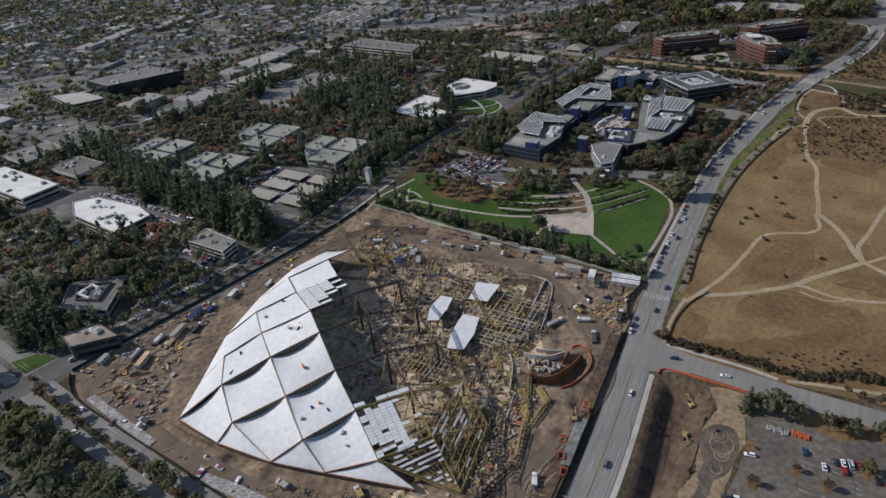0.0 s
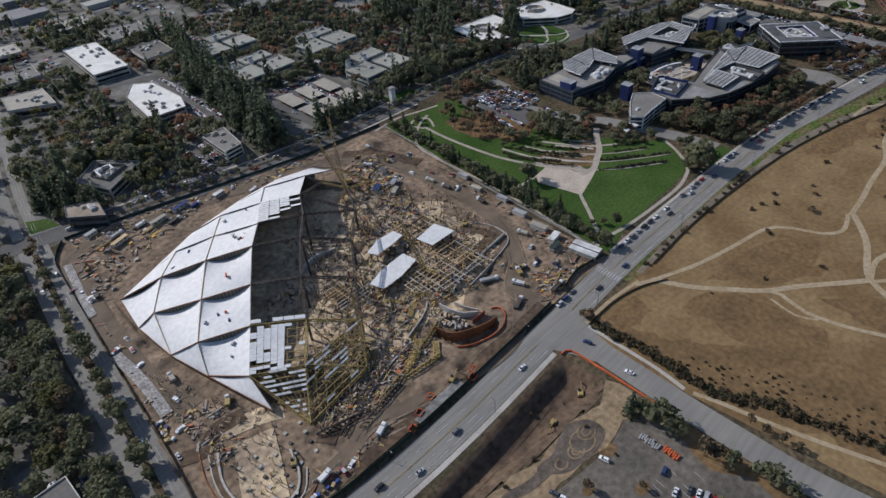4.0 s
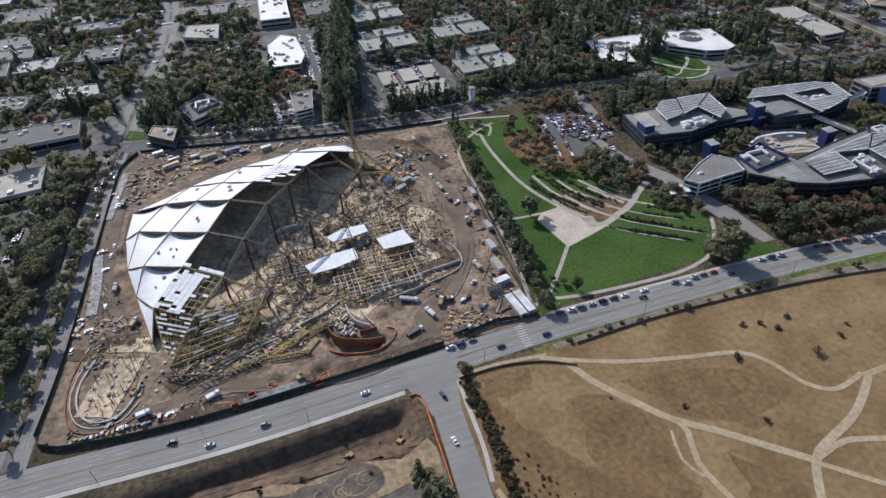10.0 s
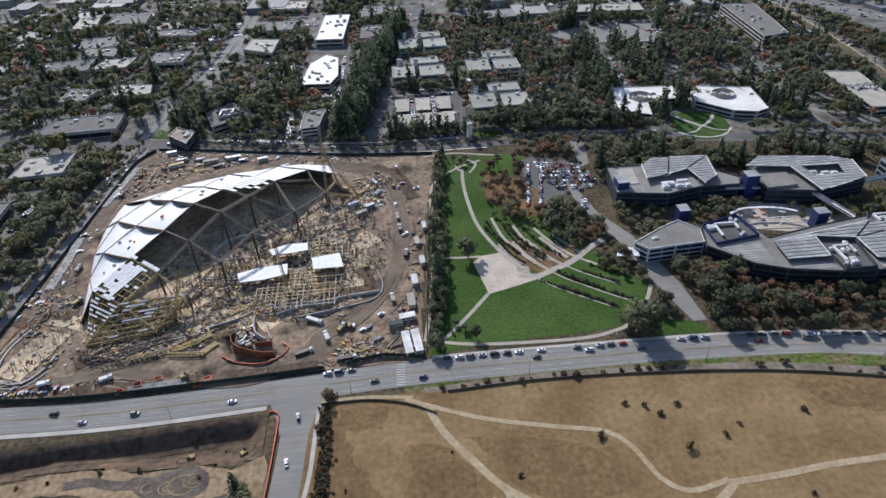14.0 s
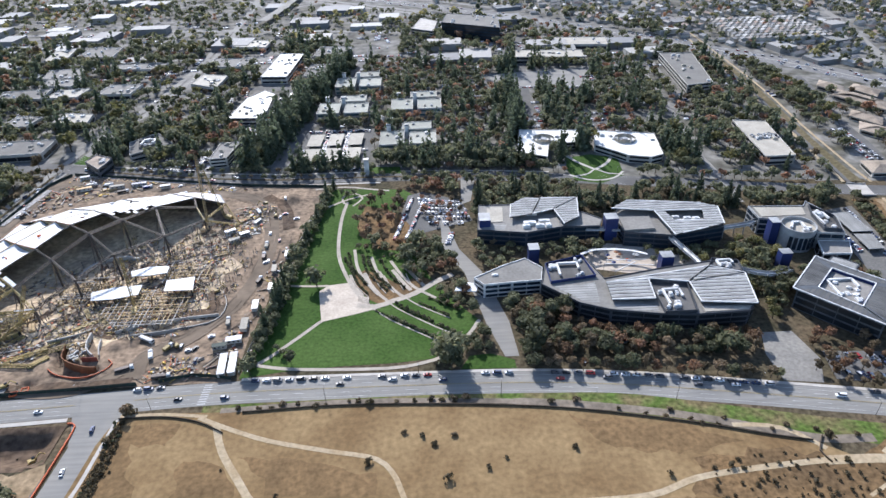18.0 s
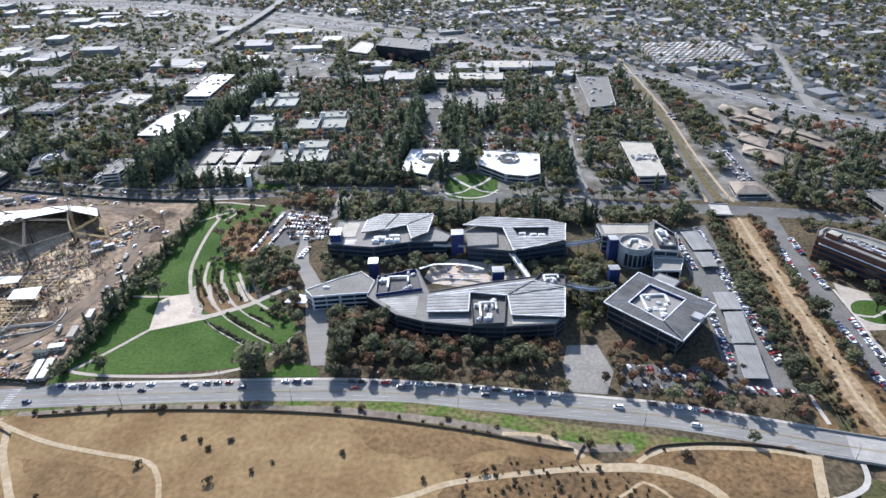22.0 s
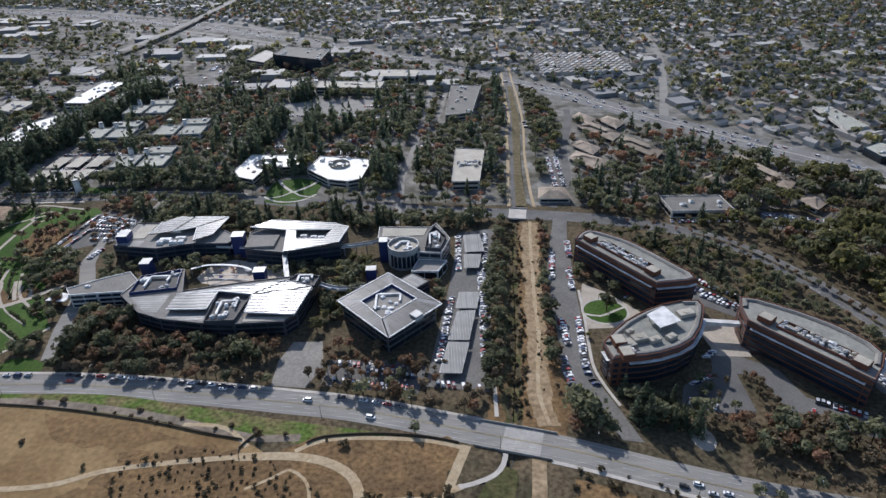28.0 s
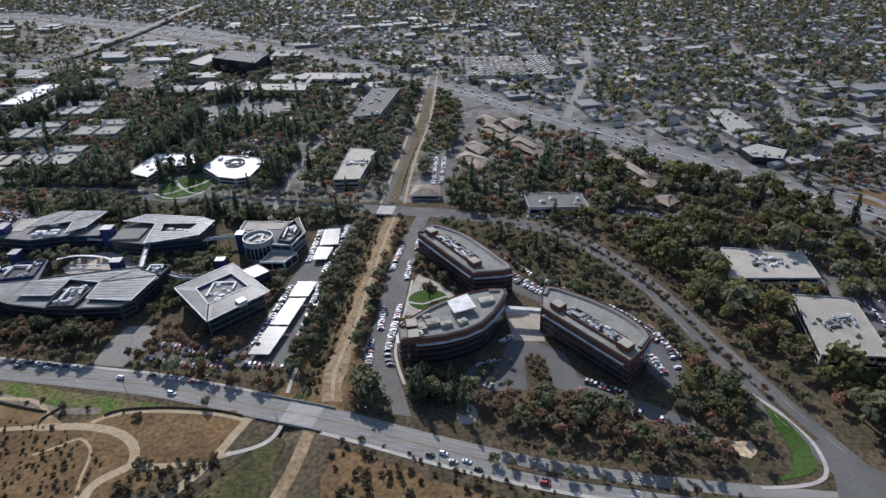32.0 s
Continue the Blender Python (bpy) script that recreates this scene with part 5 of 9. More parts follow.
# the three curved brick and glass offices
ROOF_SAGE = surface("grey-green roof felt", (0.235, 0.232, 0.2), 0.9, vary=0.14, grain=0.5, blotch=0.1, tone=(0.18, 0.178, 0.155), spec=0.1)
def crescent(label, front, back, h=20.0, seed=3, vault=True):
    """front: the two ends of the straight side; back: the points of the bowed side, in order from the second end to the first."""
    arc = [p[:2] for p in curve([front[1]] + back + [front[0]], 9)]
    poly = [front[0]] + arc[:-1]
    flip = ccw(poly) != poly
    poly = ccw(poly)
    o = middle(poly)
    house = thing("crescent_office", label, "office building", (*o, 0), group="curved brick offices")
    pl = local(poly, o)
    shell = walls(house, pl, 0, h, BRICK)
    walls(house, inset(pl, -0.5), h - 1.2, h - 0.5, CLADDING, "cornice", 0.6)
    deck(house, inset(pl, 0.4), h - 1.0, ROOF_SAGE)
    storey = h / 5
    pane = Mesh().box(0, 0, 0, 2.7, 0.16, 2.3).data("window", GLASS_BLUE)
    for i, (a, b) in enumerate(zip(pl, pl[1:] + pl[:1])):
        a, b = Vector(a), Vector(b)
        full = (b - a).length
        k = int(full / 3.3)
        turn = math.degrees(math.atan2(b.y - a.y, b.x - a.x))
        out = Vector((b.y - a.y, a.x - b.x)).normalized()
        if full < 14 and out.y < -0.3 and abs((a.x + b.x) / 2) < 0.8 * max(abs(p[0]) for p in pl):
            # the glazed bow: a ribbon of glass and a pale spandrel on each floor
            for f in range(4):
                z = 0.6 + f * storey
                lo, hi = a + out * 0.12, b + out * 0.12
                part("glass_band", Mesh().bar((*lo, z + 1.5), (*hi, z + 1.5), 0.3, 2.7), GLASS_BLUE, shell)
            lo, hi = a + out * 1.0, b + out * 1.0
            part("sunshade", Mesh().bar((*lo, h - 4.2), (*hi, h - 4.2), 2.0, 0.2), METAL_WHITE, house)
            continue
        for c in range(k):
            p = a + (b - a) * ((c + 0.5) / k)
            for f in range(4):
                w = part("window", pane, None, shell)
                w.matrix_basis = pose(p.x, p.y, 1.3 + f * storey, 0, 0, turn)
    # vaulted edge along the bowed side
    rings = [(inset(pl, r0), inset(pl, r1), z0, z1) for r0, r1, z0, z1 in ((0.6, 1.6, 0, 1.1), (1.6, 3.0, 1.1, 1.2), (3.0, 4.2, 1.2, 0.2))]
    k = len(pl)
    short = [(Vector(pl[(i + 1) % k]) - Vector(pl[i])).length < 14 for i in range(k)]
    first = next((i for i in range(k) if not short[i]), 0)
    tube = Mesh()
    for i in [(first + 1 + d) % k for d in range(k)]:
        if short[i]:
            j = (i + 1) % k
            for pa, pb, z0, z1 in rings:
                tube.face((*pa[i], h - 0.9 + z0), (*pa[j], h - 0.9 + z0), (*pb[j], h - 0.9 + z1), (*pb[i], h - 0.9 + z1))
        elif tube.f:
            part("vaulted_edge", tube, ROOF_GREY, house)
            tube = Mesh()
    if tube.f:
        part("vaulted_edge", tube, ROOF_GREY, house)
    f0, f1 = Vector(front[0]) - Vector(o), Vector(front[1]) - Vector(o)
    u = (f1 - f0).normalized()
    n = Vector((u.y, -u.x))
    if n.dot(-(f0 + f1)) < 0:
        n = -n
    L0 = (f1 - f0).length
    a, b = f0 + u * L0 * 0.2 + n * 6, f0 + u * L0 * 0.8 + n * 6
    rect = ccw([tuple(a), tuple(b), tuple(b + n * 9), tuple(a + n * 9)])
    sunk_deck(house, rect, h - 0.9, h + 0.6, seed, 0, BRICK, False)
    g = random.Random(seed)
    for i in range(11):
        for r in (2.0, 4.6, 7.2):
            if g.random() < 0.75:
                c = a + (b - a) * ((i + 0.5) / 11) + n * (r + g.uniform(-0.3, 0.3))
                rooftop_unit(house, c.x, c.y, h - 0.75, g.uniform(2.2, 4.6), g.uniform(1.4, 2.6), g.uniform(0.8, 2.2), math.degrees(math.atan2(u.y, u.x)), g.choice((METAL_WHITE, METAL_PALE, METAL_PALE, ROOF_TAN)))
    for s in (0.1, 0.86):
        c = f0 + u * L0 * s + n * 8
        part("penthouse", Mesh().box(c.x, c.y, h - 0.9, 8, 7, 3.4, math.degrees(math.atan2(u.y, u.x))), BRICK, house)
        part("penthouse_roof", Mesh().box(c.x, c.y, h + 2.5, 7.4, 6.4, 0.15, math.degrees(math.atan2(u.y, u.x))), ROOF_TAN, house)
    for s in (0.25, 0.45, 0.62):
        c = f0 + u * L0 * s + n * 9
        duct(house, [tuple(c), tuple(c + u * L0 * 0.1), tuple(c + u * L0 * 0.1 + n * 4)], h + 0.6, 1.1, METAL_PALE)
    # glazed sunshade along the straight side
    me = Mesh().bar((*(f0 + u * 3 - n * 1.0), h - 4.5), (*(f1 - u * 3 - n * 1.0), h - 4.5), 2.2, 0.25)
    part("sunshade", me, METAL_WHITE, house)
    for f in range(4):
        me = Mesh().bar((*(f0 + u * 4 - n * 0.3), 2.6 + f * storey), (*(f1 - u * 4 - n * 0.3), 2.6 + f * storey), 0.5, 2.4)
        part("curtain_wall", me, GLASS_BLUE, house)
    take(poly, 2.5)
    return house, o


crescent("curved five-storey brick office with a plant deck on its roof", [(838, 170), (878, 108)], [(905, 112), (898, 129), (886, 149), (873, 167), (850, 183)], seed=11)
lens, lo = crescent("lens-shaped brick and glass office with a white roof canopy", [(831, 36), (829, 50)], [(847, 69), (872, 84), (897, 88), (894, 72), (880, 50), (858, 39)], seed=12)
part("roof_canopy", Mesh().prism([(x - lo[0], y - lo[1]) for x, y in ((859, 70), (863, 57), (877, 63), (872, 78))], 22.6, 23.1, bottom=True), METAL_WHITE, lens)
posts(lens, [(x - lo[0], y - lo[1]) for x, y in ((861, 69), (864, 59), (875, 64), (871, 76))], 19, 22.6, 0.5)
for x, y, a, b, t in ((850, 52, 9, 6, 15), (842, 47, 8, 7, 20), (884, 74, 10, 6, 15), (858, 50, 7, 4, 20), (868, 52, 6, 4, 30), (846, 58, 5, 3, 30)):
    rooftop_unit(lens, x - lo[0], y - lo[1], 19, a, b, 2.4, t, ROOF_TAN)
crescent("curved five-storey brick office along the avenue", [(918, 66), (959, 12)], [(977, 32), (971, 51), (959, 66), (943, 80), (924, 90)], seed=13)
link = thing("footbridge", "white covered footbridge between two brick offices", "footbridge", (905, 76, 0), group="linking footbridges")
part("deck", Mesh().bar((-8, 4, 9), (16, 0, 9), 3.4, 2.6), METAL_WHITE, link)

# pale and grey offices and sheds beyond
WHITE, GREY, TAN = "low office with a bright white flat roof", "low office with a grey flat roof", "low building with a tan flat roof"
building("office", WHITE, [(537, 340), (546, 393), (605, 387), (600, 357), (569, 354), (563, 326)], 7.5, ROOF_WHITE, WALL_PALE, units=7)
building("office", WHITE, [(611, 349), (619, 384), (674, 370), (667, 321), (654, 316), (635, 322)], 7.5, ROOF_WHITE, WALL_PALE, units=5)
for x, y in ((566, 366), (642, 358)):
    ring_thing = thing("roof_ring", "round screen of plant on a white roof", "roof plant", (x, y, 6.8), group="round roof screens")
    part("screen", Mesh().drum(0, 0, 0, 10, 2.2, 24, cap=False).drum(0, 0, 0, 6.5, 2.2, 24, cap=False), ROOF_TAN, ring_thing)
    part("plant", Mesh().drum(0, 0, 0, 3, 1.6, 12), METAL_PALE, ring_thing)
for n, pts in enumerate(([(752, 304), (778, 304), (789, 385), (759, 391)], [(1055.7, 110), (1118.4, 107), (1124, 142), (1067.5, 153)], [(1075, 26), (1114, 22), (1126, 82), (1089, 88)])):
    building("office", "two-storey office with a tan gravel roof", pts, 9, ROOF_TAN, WALL_PALE, 2, 2, seed=n + 5)
    cx, cy = middle(pts)
    plant_deck = thing("roof_plant", "cluster of grey ducts and machines on a tan roof", "roof plant", (cx + 1, cy + 2, 8.3), (4, -6, 12)[n], group="roof plant clusters")
    unit_rnd = random.Random(n + 40)
    for i in range(-3, 4):
        for j in range(-1, 2):
            if unit_rnd.random() < 0.8:
                rooftop_unit(plant_deck, i * 3.4 + unit_rnd.uniform(-0.6, 0.6), j * 4.2 + unit_rnd.uniform(-0.6, 0.6), 0, unit_rnd.uniform(1.4, 3.2), unit_rnd.uniform(1.2, 3.6), unit_rnd.uniform(0.7, 2.0), 0, unit_rnd.choice((METAL_PALE, METAL_WHITE, WALL_DARK, METAL_PALE)))
    duct(plant_deck, [(-11, -3), (-4, -3), (-4, 3), (9, 3), (9, -2)], 0.9, 1.0, METAL_PALE)
building("office", GREY, [(751, 492), (783, 499), (803, 618), (762, 623)], 12, ROOF_GREY, WALL_PALE, 3, 10)
building("office", GREY, [(933, 235), (985, 233), (984, 262), (932, 265)], 7, ROOF_GREY, WALL_PALE, 1, 6)
building("office", WHITE, [(240, 458), (272, 455), (279, 478), (277, 534), (262, 548), (246, 522)], 8.5, ROOF_WHITE, WALL_PALE, 2, 14)
building("office", WHITE, [(246, 600), (280, 596), (286, 700), (252, 708)], 9.5, ROOF_WHITE, WALL_PALE, 2, 14)
ring_office = building("office", "office with a grey hipped roof round a pale plant well", [(157, 402), (169, 370), (203, 393), (178, 424)], 8.5, ROOF_GREY, WALL_PALE, 2, 0)
o = middle([(157, 402), (169, 370), (203, 393), (178, 424)])
sunk_deck(ring_office, local([(167, 400), (173, 384), (192, 395), (178, 413)], o), 7.9, 10.0, 4, 6, ROOF_GREY)
building("office", "small brown office with a dark roof well", [(134, 355), (154, 336), (157, 360), (138, 371)], 10, SHINGLE, WALL_DARK, 2, 4)
building("office", "small pale three-storey office", [(251, 348), (267, 350), (272, 387), (252, 386)], 10, ROOF_GREY, WALL_PALE, 3, 6)
TEAL = surface("teal window glass", (0.07, 0.125, 0.135), 0.2, vary=0.2, grain=0.2, bump=0.0, spec=0.4)
ROOF_PALE = surface("pale green-grey roof", (0.3, 0.3, 0.25), 0.85, vary=0.12, grain=0.6, blotch=0.08, tone=(0.25, 0.245, 0.205), random_tone=0.12)
for cx, cy in ((438, 392), (446, 487), (366, 483), (376, 572)):
    for dx, dy, sx, sy in ((-18, -10, 24, 34), (12, -12, 26, 30), (6, 20, 30, 20)):
        building("laboratory", "two-storey laboratory with a pale grey roof and teal glass", [(cx + dx - sx / 2, cy + dy - sy / 2), (cx + dx + sx / 2, cy + dy - sy / 2), (cx + dx + sx / 2, cy + dy + sy / 2), (cx + dx - sx / 2, cy + dy + sy / 2)], 9.5, ROOF_PALE, WALL_PALE, 2, 2, glass=TEAL, group="laboratories")
    for dx, dy in ((-4, 10), (-22, 12)):
        fin = thing("stair_tower", "slim white stair tower between laboratories", "stair tower", (cx + dx, cy + dy, 0), group="white stair towers")
        part("shaft", Mesh().box(0, 0, 0, 4, 4, 13), METAL_WHITE, fin)
        part("cap", Mesh().box(0, 0, 13, 4.6, 2, 1.6), METAL_PALE, fin)
for x in (343, 363, 383):
    for y in (360, 396):
        port = thing("carport", "long tan carport roof on posts", "carport", (x, y, 0), group="tan carports")
        part("roof", Mesh().box(0, 0, 3.6, 14, 29, 0.4, -2), ROOF_TAN, port)
        for a in (-5, 5):
            for b in (-11, 0, 11):
                part("post", Mesh().box(a, b, 0, 0.4, 0.4, 3.6), METAL_PALE, port)
tower = thing("clock_tower", "slim white tower at the park entrance", "tower", (399, 321, 0))
part("shaft", Mesh().box(0, 0, 0, 4, 4, 14), METAL_WHITE, tower)
part("crown", Mesh().box(0, 0, 14, 4.6, 4.6, 1.2), METAL_PALE, tower)
building("office", "tall green-glass office block beside the freeway", [(483, 799), (567, 750), (572, 826), (493, 859)], 22, ROOF_GREY, GLASS_BLUE, 5, 12)
building("parking_garage", "pale concrete parking garage", [(436, 811), (470, 788), (478, 853), (452, 882)], 12, CONCRETE, CONCRETE, 3, 0, category="garage")
building("office", TAN, [(574, 642), (665, 631), (669, 665), (574, 677)], 9, ROOF_TAN, WALL_PALE, 2, 9)
building("store", WHITE, [(1183, 411), (1213, 422), (1211, 495), (1192, 497)], 8, ROOF_PALE, WALL_PALE, 1, 6)
building("store", TAN, [(1170, 361), (1194, 374), (1217, 353), (1199, 327), (1172, 335)], 8, ROOF_PALE, GLASS_BLUE, 1, 6)
for n, pts in enumerate(([(4, 381), (14, 418), (76, 419), (78, 385)], [(47, 464), (47, 498), (82, 492), (87, 465)], [(-4, 461), (-4, 496), (28, 488), (23, 461)], [(-34, 604), (-37, 634), (7, 638), (8, 598)], [(-3, 555), (-1, 585), (38, 589), (35, 554)],
                         [(-66, 560), (-70, 587), (-12, 592), (-8, 553)], [(54, 561), (58, 597), (99, 595), (97, 558)], [(161, 588), (166, 627), (201, 617), (198, 567)], [(29, 667), (30, 689), (103, 691), (94, 659)], [(-49, 736), (-49, 788), (0, 786), (6, 732)],
                         [(-90, 725), (-97, 776), (-69, 781), (-56, 715)], [(-47, 636), (-57, 675), (-11, 677), (4, 629)], [(160, 660), (162, 700), (215, 695), (212, 655)], [(170, 760), (172, 800), (225, 790), (222, 750)], [(-10, 200), (-12, 260), (40, 262), (42, 204)],
                         [(30, 105), (28, 150), (62, 152), (64, 108)], [(20, 300), (20, 336), (60, 340), (62, 304)], [(300, 600), (302, 650), (335, 648), (332, 600)], [(300, 690), (304, 740), (350, 735), (345, 688)], [(640, 700), (646, 740), (720, 730), (712, 690)])):
    building("warehouse", (GREY, TAN, GREY)[n % 3], pts, 8, (ROOF_GREY, ROOF_TAN, ROOF_GREY)[n % 3], WALL_PALE, 1, 7, category="building", seed=n, group="business park buildings")


def hipped(pts, h, rise, label):
    poly = ccw(pts)
    o = middle(poly)
    q = local(poly, o)
    house = thing("pavilion", label, "building", (*o, 0), group="shingled pavilions")
    walls(house, inset(q, 1.2), 0, h, WALL_PALE)
    top = inset(q, min(bounds(q)[2] - bounds(q)[0], bounds(q)[3] - bounds(q)[1]) * 0.36)
    me = Mesh()
    for i in range(len(q)):
        j = (i + 1) % len(q)
        me.face((*q[i], h), (*q[j], h), (*top[j], h + rise), (*top[i], h + rise))
    me.face(*[(*p, h + rise) for p in top])
    part("roof", me, SHINGLE, house)
    bands(house, inset(q, 1.2), 0, 1, h, GLASS, high=h * 0.45)
    take(poly, 2)


for pts in ([(831, 296), (855, 294), (857, 269), (827, 271)], [(872, 364), (884, 384), (910, 355), (896, 328)], [(883, 400), (895, 416), (912, 390), (899, 370)], [(900, 461), (918, 478), (945, 430), (929, 409)], [(931, 406), (947, 427), (974, 377), (960, 357)],
            [(901, 494), (914, 512), (928, 486), (915, 464)], [(930, 481), (945, 495), (960, 469), (943, 448)], [(1024, 355), (1040, 364), (1065, 288), (1049, 270)], [(1045, 251), (1064, 263), (1075, 249), (1055, 233)], [(985, 300), (1000, 290), (1006, 306), (992, 314)]):
    hipped(pts, 4.5, 3.5, "low pavilion under a broad tan hipped roof")


# ---- the building site: great tent roof, open steel frame ----
NODE = {(-3, 0): (240.8, 274.3, 12.8), (-2, 0): (226.4, 254.2, 16.5), (-1, 0): (209.2, 226.8, 22.6), (0, 0): (193.9, 207.3, 24.7), (1, 0): (177.9, 185.3, 19.0), (2, 0): (162.1, 161.5, 15.2), (3, 0): (145.3, 137.2, 10.0),
        (-2, 1): (203.6, 268.2, 12.7), (-1, 1): (188.6, 249.2, 14.0), (0, 1): (171.8, 225.6, 18.0), (1, 1): (154.4, 200.1, 15.3), (2, 1): (138.6, 176.7, 11.0),
        (-1, 2): (166.5, 258.0, 11.0), (0, 2): (149.5, 242.5, 10.5), (1, 2): (133.3, 219.0, 8.5),
        (-3, 9): (224.0, 287.5, 4.0), (-2, 9): (186.0, 279.0, 4.0), (-1, 9): (151.0, 262.5, 4.0), (0, 9): (126.0, 252.5, 3.0), (1, 9): (123.5, 221.0, 3.0), (2, 9): (126.5, 188.0, 3.0), (3, 9): (133.0, 160.0, 3.0),
        (4, 9): (143.5, 117.0, 3.5), (-4, 0): (265.6, 260.1, 15.6), (-4, 9): (256.0, 286.0, 7.0), (-5, 9): (281.0, 275.0, 10.0), (-5, 0): (290.5, 256.0, 11.0), (-2, -1): (245.0, 234.5, 22.5)}
roof_thing = thing("tent_roof", "white scalloped tent-like roof of a half-built hall", "roof", (190, 210, 0))
RO = Vector((190, 210, 0))


def patch(a, b, c, d, sag=0.0, swell=0.5, n=8):
    """A tensioned roof panel between four nodes; its edge from a to b hangs by sag."""
    a, b, c, d = (Vector(NODE[p]) - RO for p in (a, b, c, d))
    top, under = [], []
    for i in range(n + 1):
        v = i / n
        row, low = [], []
        for j in range(n + 1):
            u = j / n
            p = (a * (1 - u) + b * u) * (1 - v) + (d * (1 - u) + c * u) * v
            p.z += swell * 16 * u * (1 - u) * v * (1 - v) - sag * 4 * u * (1 - u) * (1 - v) ** 2
            row.append(tuple(p)), low.append((p.x, p.y, p.z - 0.35))
        top.append(row), under.append(list(reversed(low)))
    me = Mesh().sheet(top)
    me.sheet(under)
    edge = [top[0], [r[-1] for r in top], list(reversed(top[-1])), [r[0] for r in reversed(top)]]
    for line in edge:
        for p, q in zip(line, line[1:]):
            me.face(p, (p[0], p[1], p[2] - 0.35), (q[0], q[1], q[2] - 0.35), q)
    part("roof_panel", me, MEMBRANE, roof_thing, smooth=False)


for a, b, c, d, sag in (((-3, 0), (-3, 9), (-2, 1), (-2, 0), 0.5), ((-3, 9), (-2, 9), (-2, 9), (-2, 1), 0), ((-2, 0), (-2, 1), (-1, 1), (-1, 0), 0.6), ((-2, 1), (-2, 9), (-1, 2), (-1, 1), 0.4), ((-2, 9), (-1, 9), (-1, 9), (-1, 2), 0),
                        ((-1, 0), (-1, 1), (0, 1), (0, 0), 0.8), ((-1, 1), (-1, 2), (0, 2), (0, 1), 0.6), ((-1, 2), (-1, 9), (0, 9), (0, 2), 0.3), ((0, 0), (0, 1), (1, 1), (1, 0), 4.2), ((0, 1), (0, 2), (1, 2), (1, 1), 4.0), ((0, 2), (0, 9), (1, 9), (1, 2), 2.4),
                        ((1, 0), (1, 1), (2, 1), (2, 0), 4.0), ((1, 1), (1, 2), (2, 9), (2, 1), 3.4), ((1, 2), (1, 9), (2, 9), (2, 9), 0.6), ((2, 0), (2, 1), (3, 9), (3, 0), 3.6), ((2, 1), (2, 9), (3, 9), (3, 9), 0.6), ((3, 0), (3, 9), (4, 9), (4, 9), 1.2),
                        ((-3, 0), (-4, 0), (-2, -1), (-2, 0), 0.5), ((-4, 0), (-4, 9), (-3, 0), (-3, 0), 0.3), ((-4, 9), (-3, 9), (-3, 9), (-3, 0), 0.2), ((-5, 0), (-5, 9), (-4, 9), (-4, 0), 1.6)):
    patch(a, b, c, d, sag)
# dark clerestories under the scallops
for i in (0, 1, 2):
    for a, b in (((i, 0), (i, 1)), ((i, 1), (i, 2) if i < 2 else (i, 9))):
        p, q = Vector(NODE[a]) - RO, Vector(NODE[b]) - RO
        me, rib = Mesh(), Mesh()
        n = 14
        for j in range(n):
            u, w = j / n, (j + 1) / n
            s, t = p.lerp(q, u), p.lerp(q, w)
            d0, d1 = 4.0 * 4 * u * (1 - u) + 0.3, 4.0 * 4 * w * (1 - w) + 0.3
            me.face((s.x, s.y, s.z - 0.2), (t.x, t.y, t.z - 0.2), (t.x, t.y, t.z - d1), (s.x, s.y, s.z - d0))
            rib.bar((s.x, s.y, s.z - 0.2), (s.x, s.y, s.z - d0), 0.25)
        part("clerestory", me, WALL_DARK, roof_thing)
        part("clerestory_rib", rib, STEEL_YELLOW, roof_thing)
for chain, w, material in (([(-3, 0), (-2, 0), (-1, 0), (0, 0), (1, 0), (2, 0), (3, 0), (4, 9)], 0.55, STEEL_DARK), ([(-2, 1), (-1, 1), (0, 1), (1, 1), (2, 1), (3, 9)], 0.4, TIMBER), ([(-1, 2), (0, 2), (1, 2), (2, 9)], 0.35, TIMBER), ([(-1, 0), (-1, 1), (-1, 2)], 0.35, STEEL_DARK), ([(-2, 0), (-2, 1), (-2, 9)], 0.35, STEEL_DARK),
                           ([(0, 0), (0, 1), (0, 2), (0, 9)], 0.4, RUST), ([(1, 0), (1, 1), (1, 2), (1, 9)], 0.4, RUST), ([(2, 0), (2, 1), (2, 9)], 0.4, RUST), ([(3, 0), (3, 9)], 0.45, RUST), ([(-3, 0), (-4, 0), (-5, 0), (-5, 9)], 0.6, STEEL_DARK)):
    for a, b in zip(chain, chain[1:]):
        p, q = Vector(NODE[a]) - RO, Vector(NODE[b]) - RO
        part("roof_seam", Mesh().bar((p.x, p.y, p.z + 0.15), (q.x, q.y, q.z + 0.15), w, 0.5), material, roof_thing)
rim = [NODE[k] for k in ((-5, 9), (-4, 9), (-3, 9), (-2, 9), (-1, 9), (0, 9), (1, 9), (2, 9), (3, 9), (4, 9))]
for a, b in zip(rim, rim[1:]):
    p, q = Vector(a) - RO, Vector(b) - RO
    part("edge_beam", Mesh().bar((p.x, p.y, p.z - 0.4), (q.x, q.y, q.z - 0.4), 0.7, 0.9), RUST, roof_thing)
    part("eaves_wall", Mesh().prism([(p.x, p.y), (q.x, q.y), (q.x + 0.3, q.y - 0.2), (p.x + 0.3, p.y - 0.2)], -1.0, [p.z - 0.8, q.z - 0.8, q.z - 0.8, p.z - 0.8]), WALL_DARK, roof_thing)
rnd = random.Random(5)
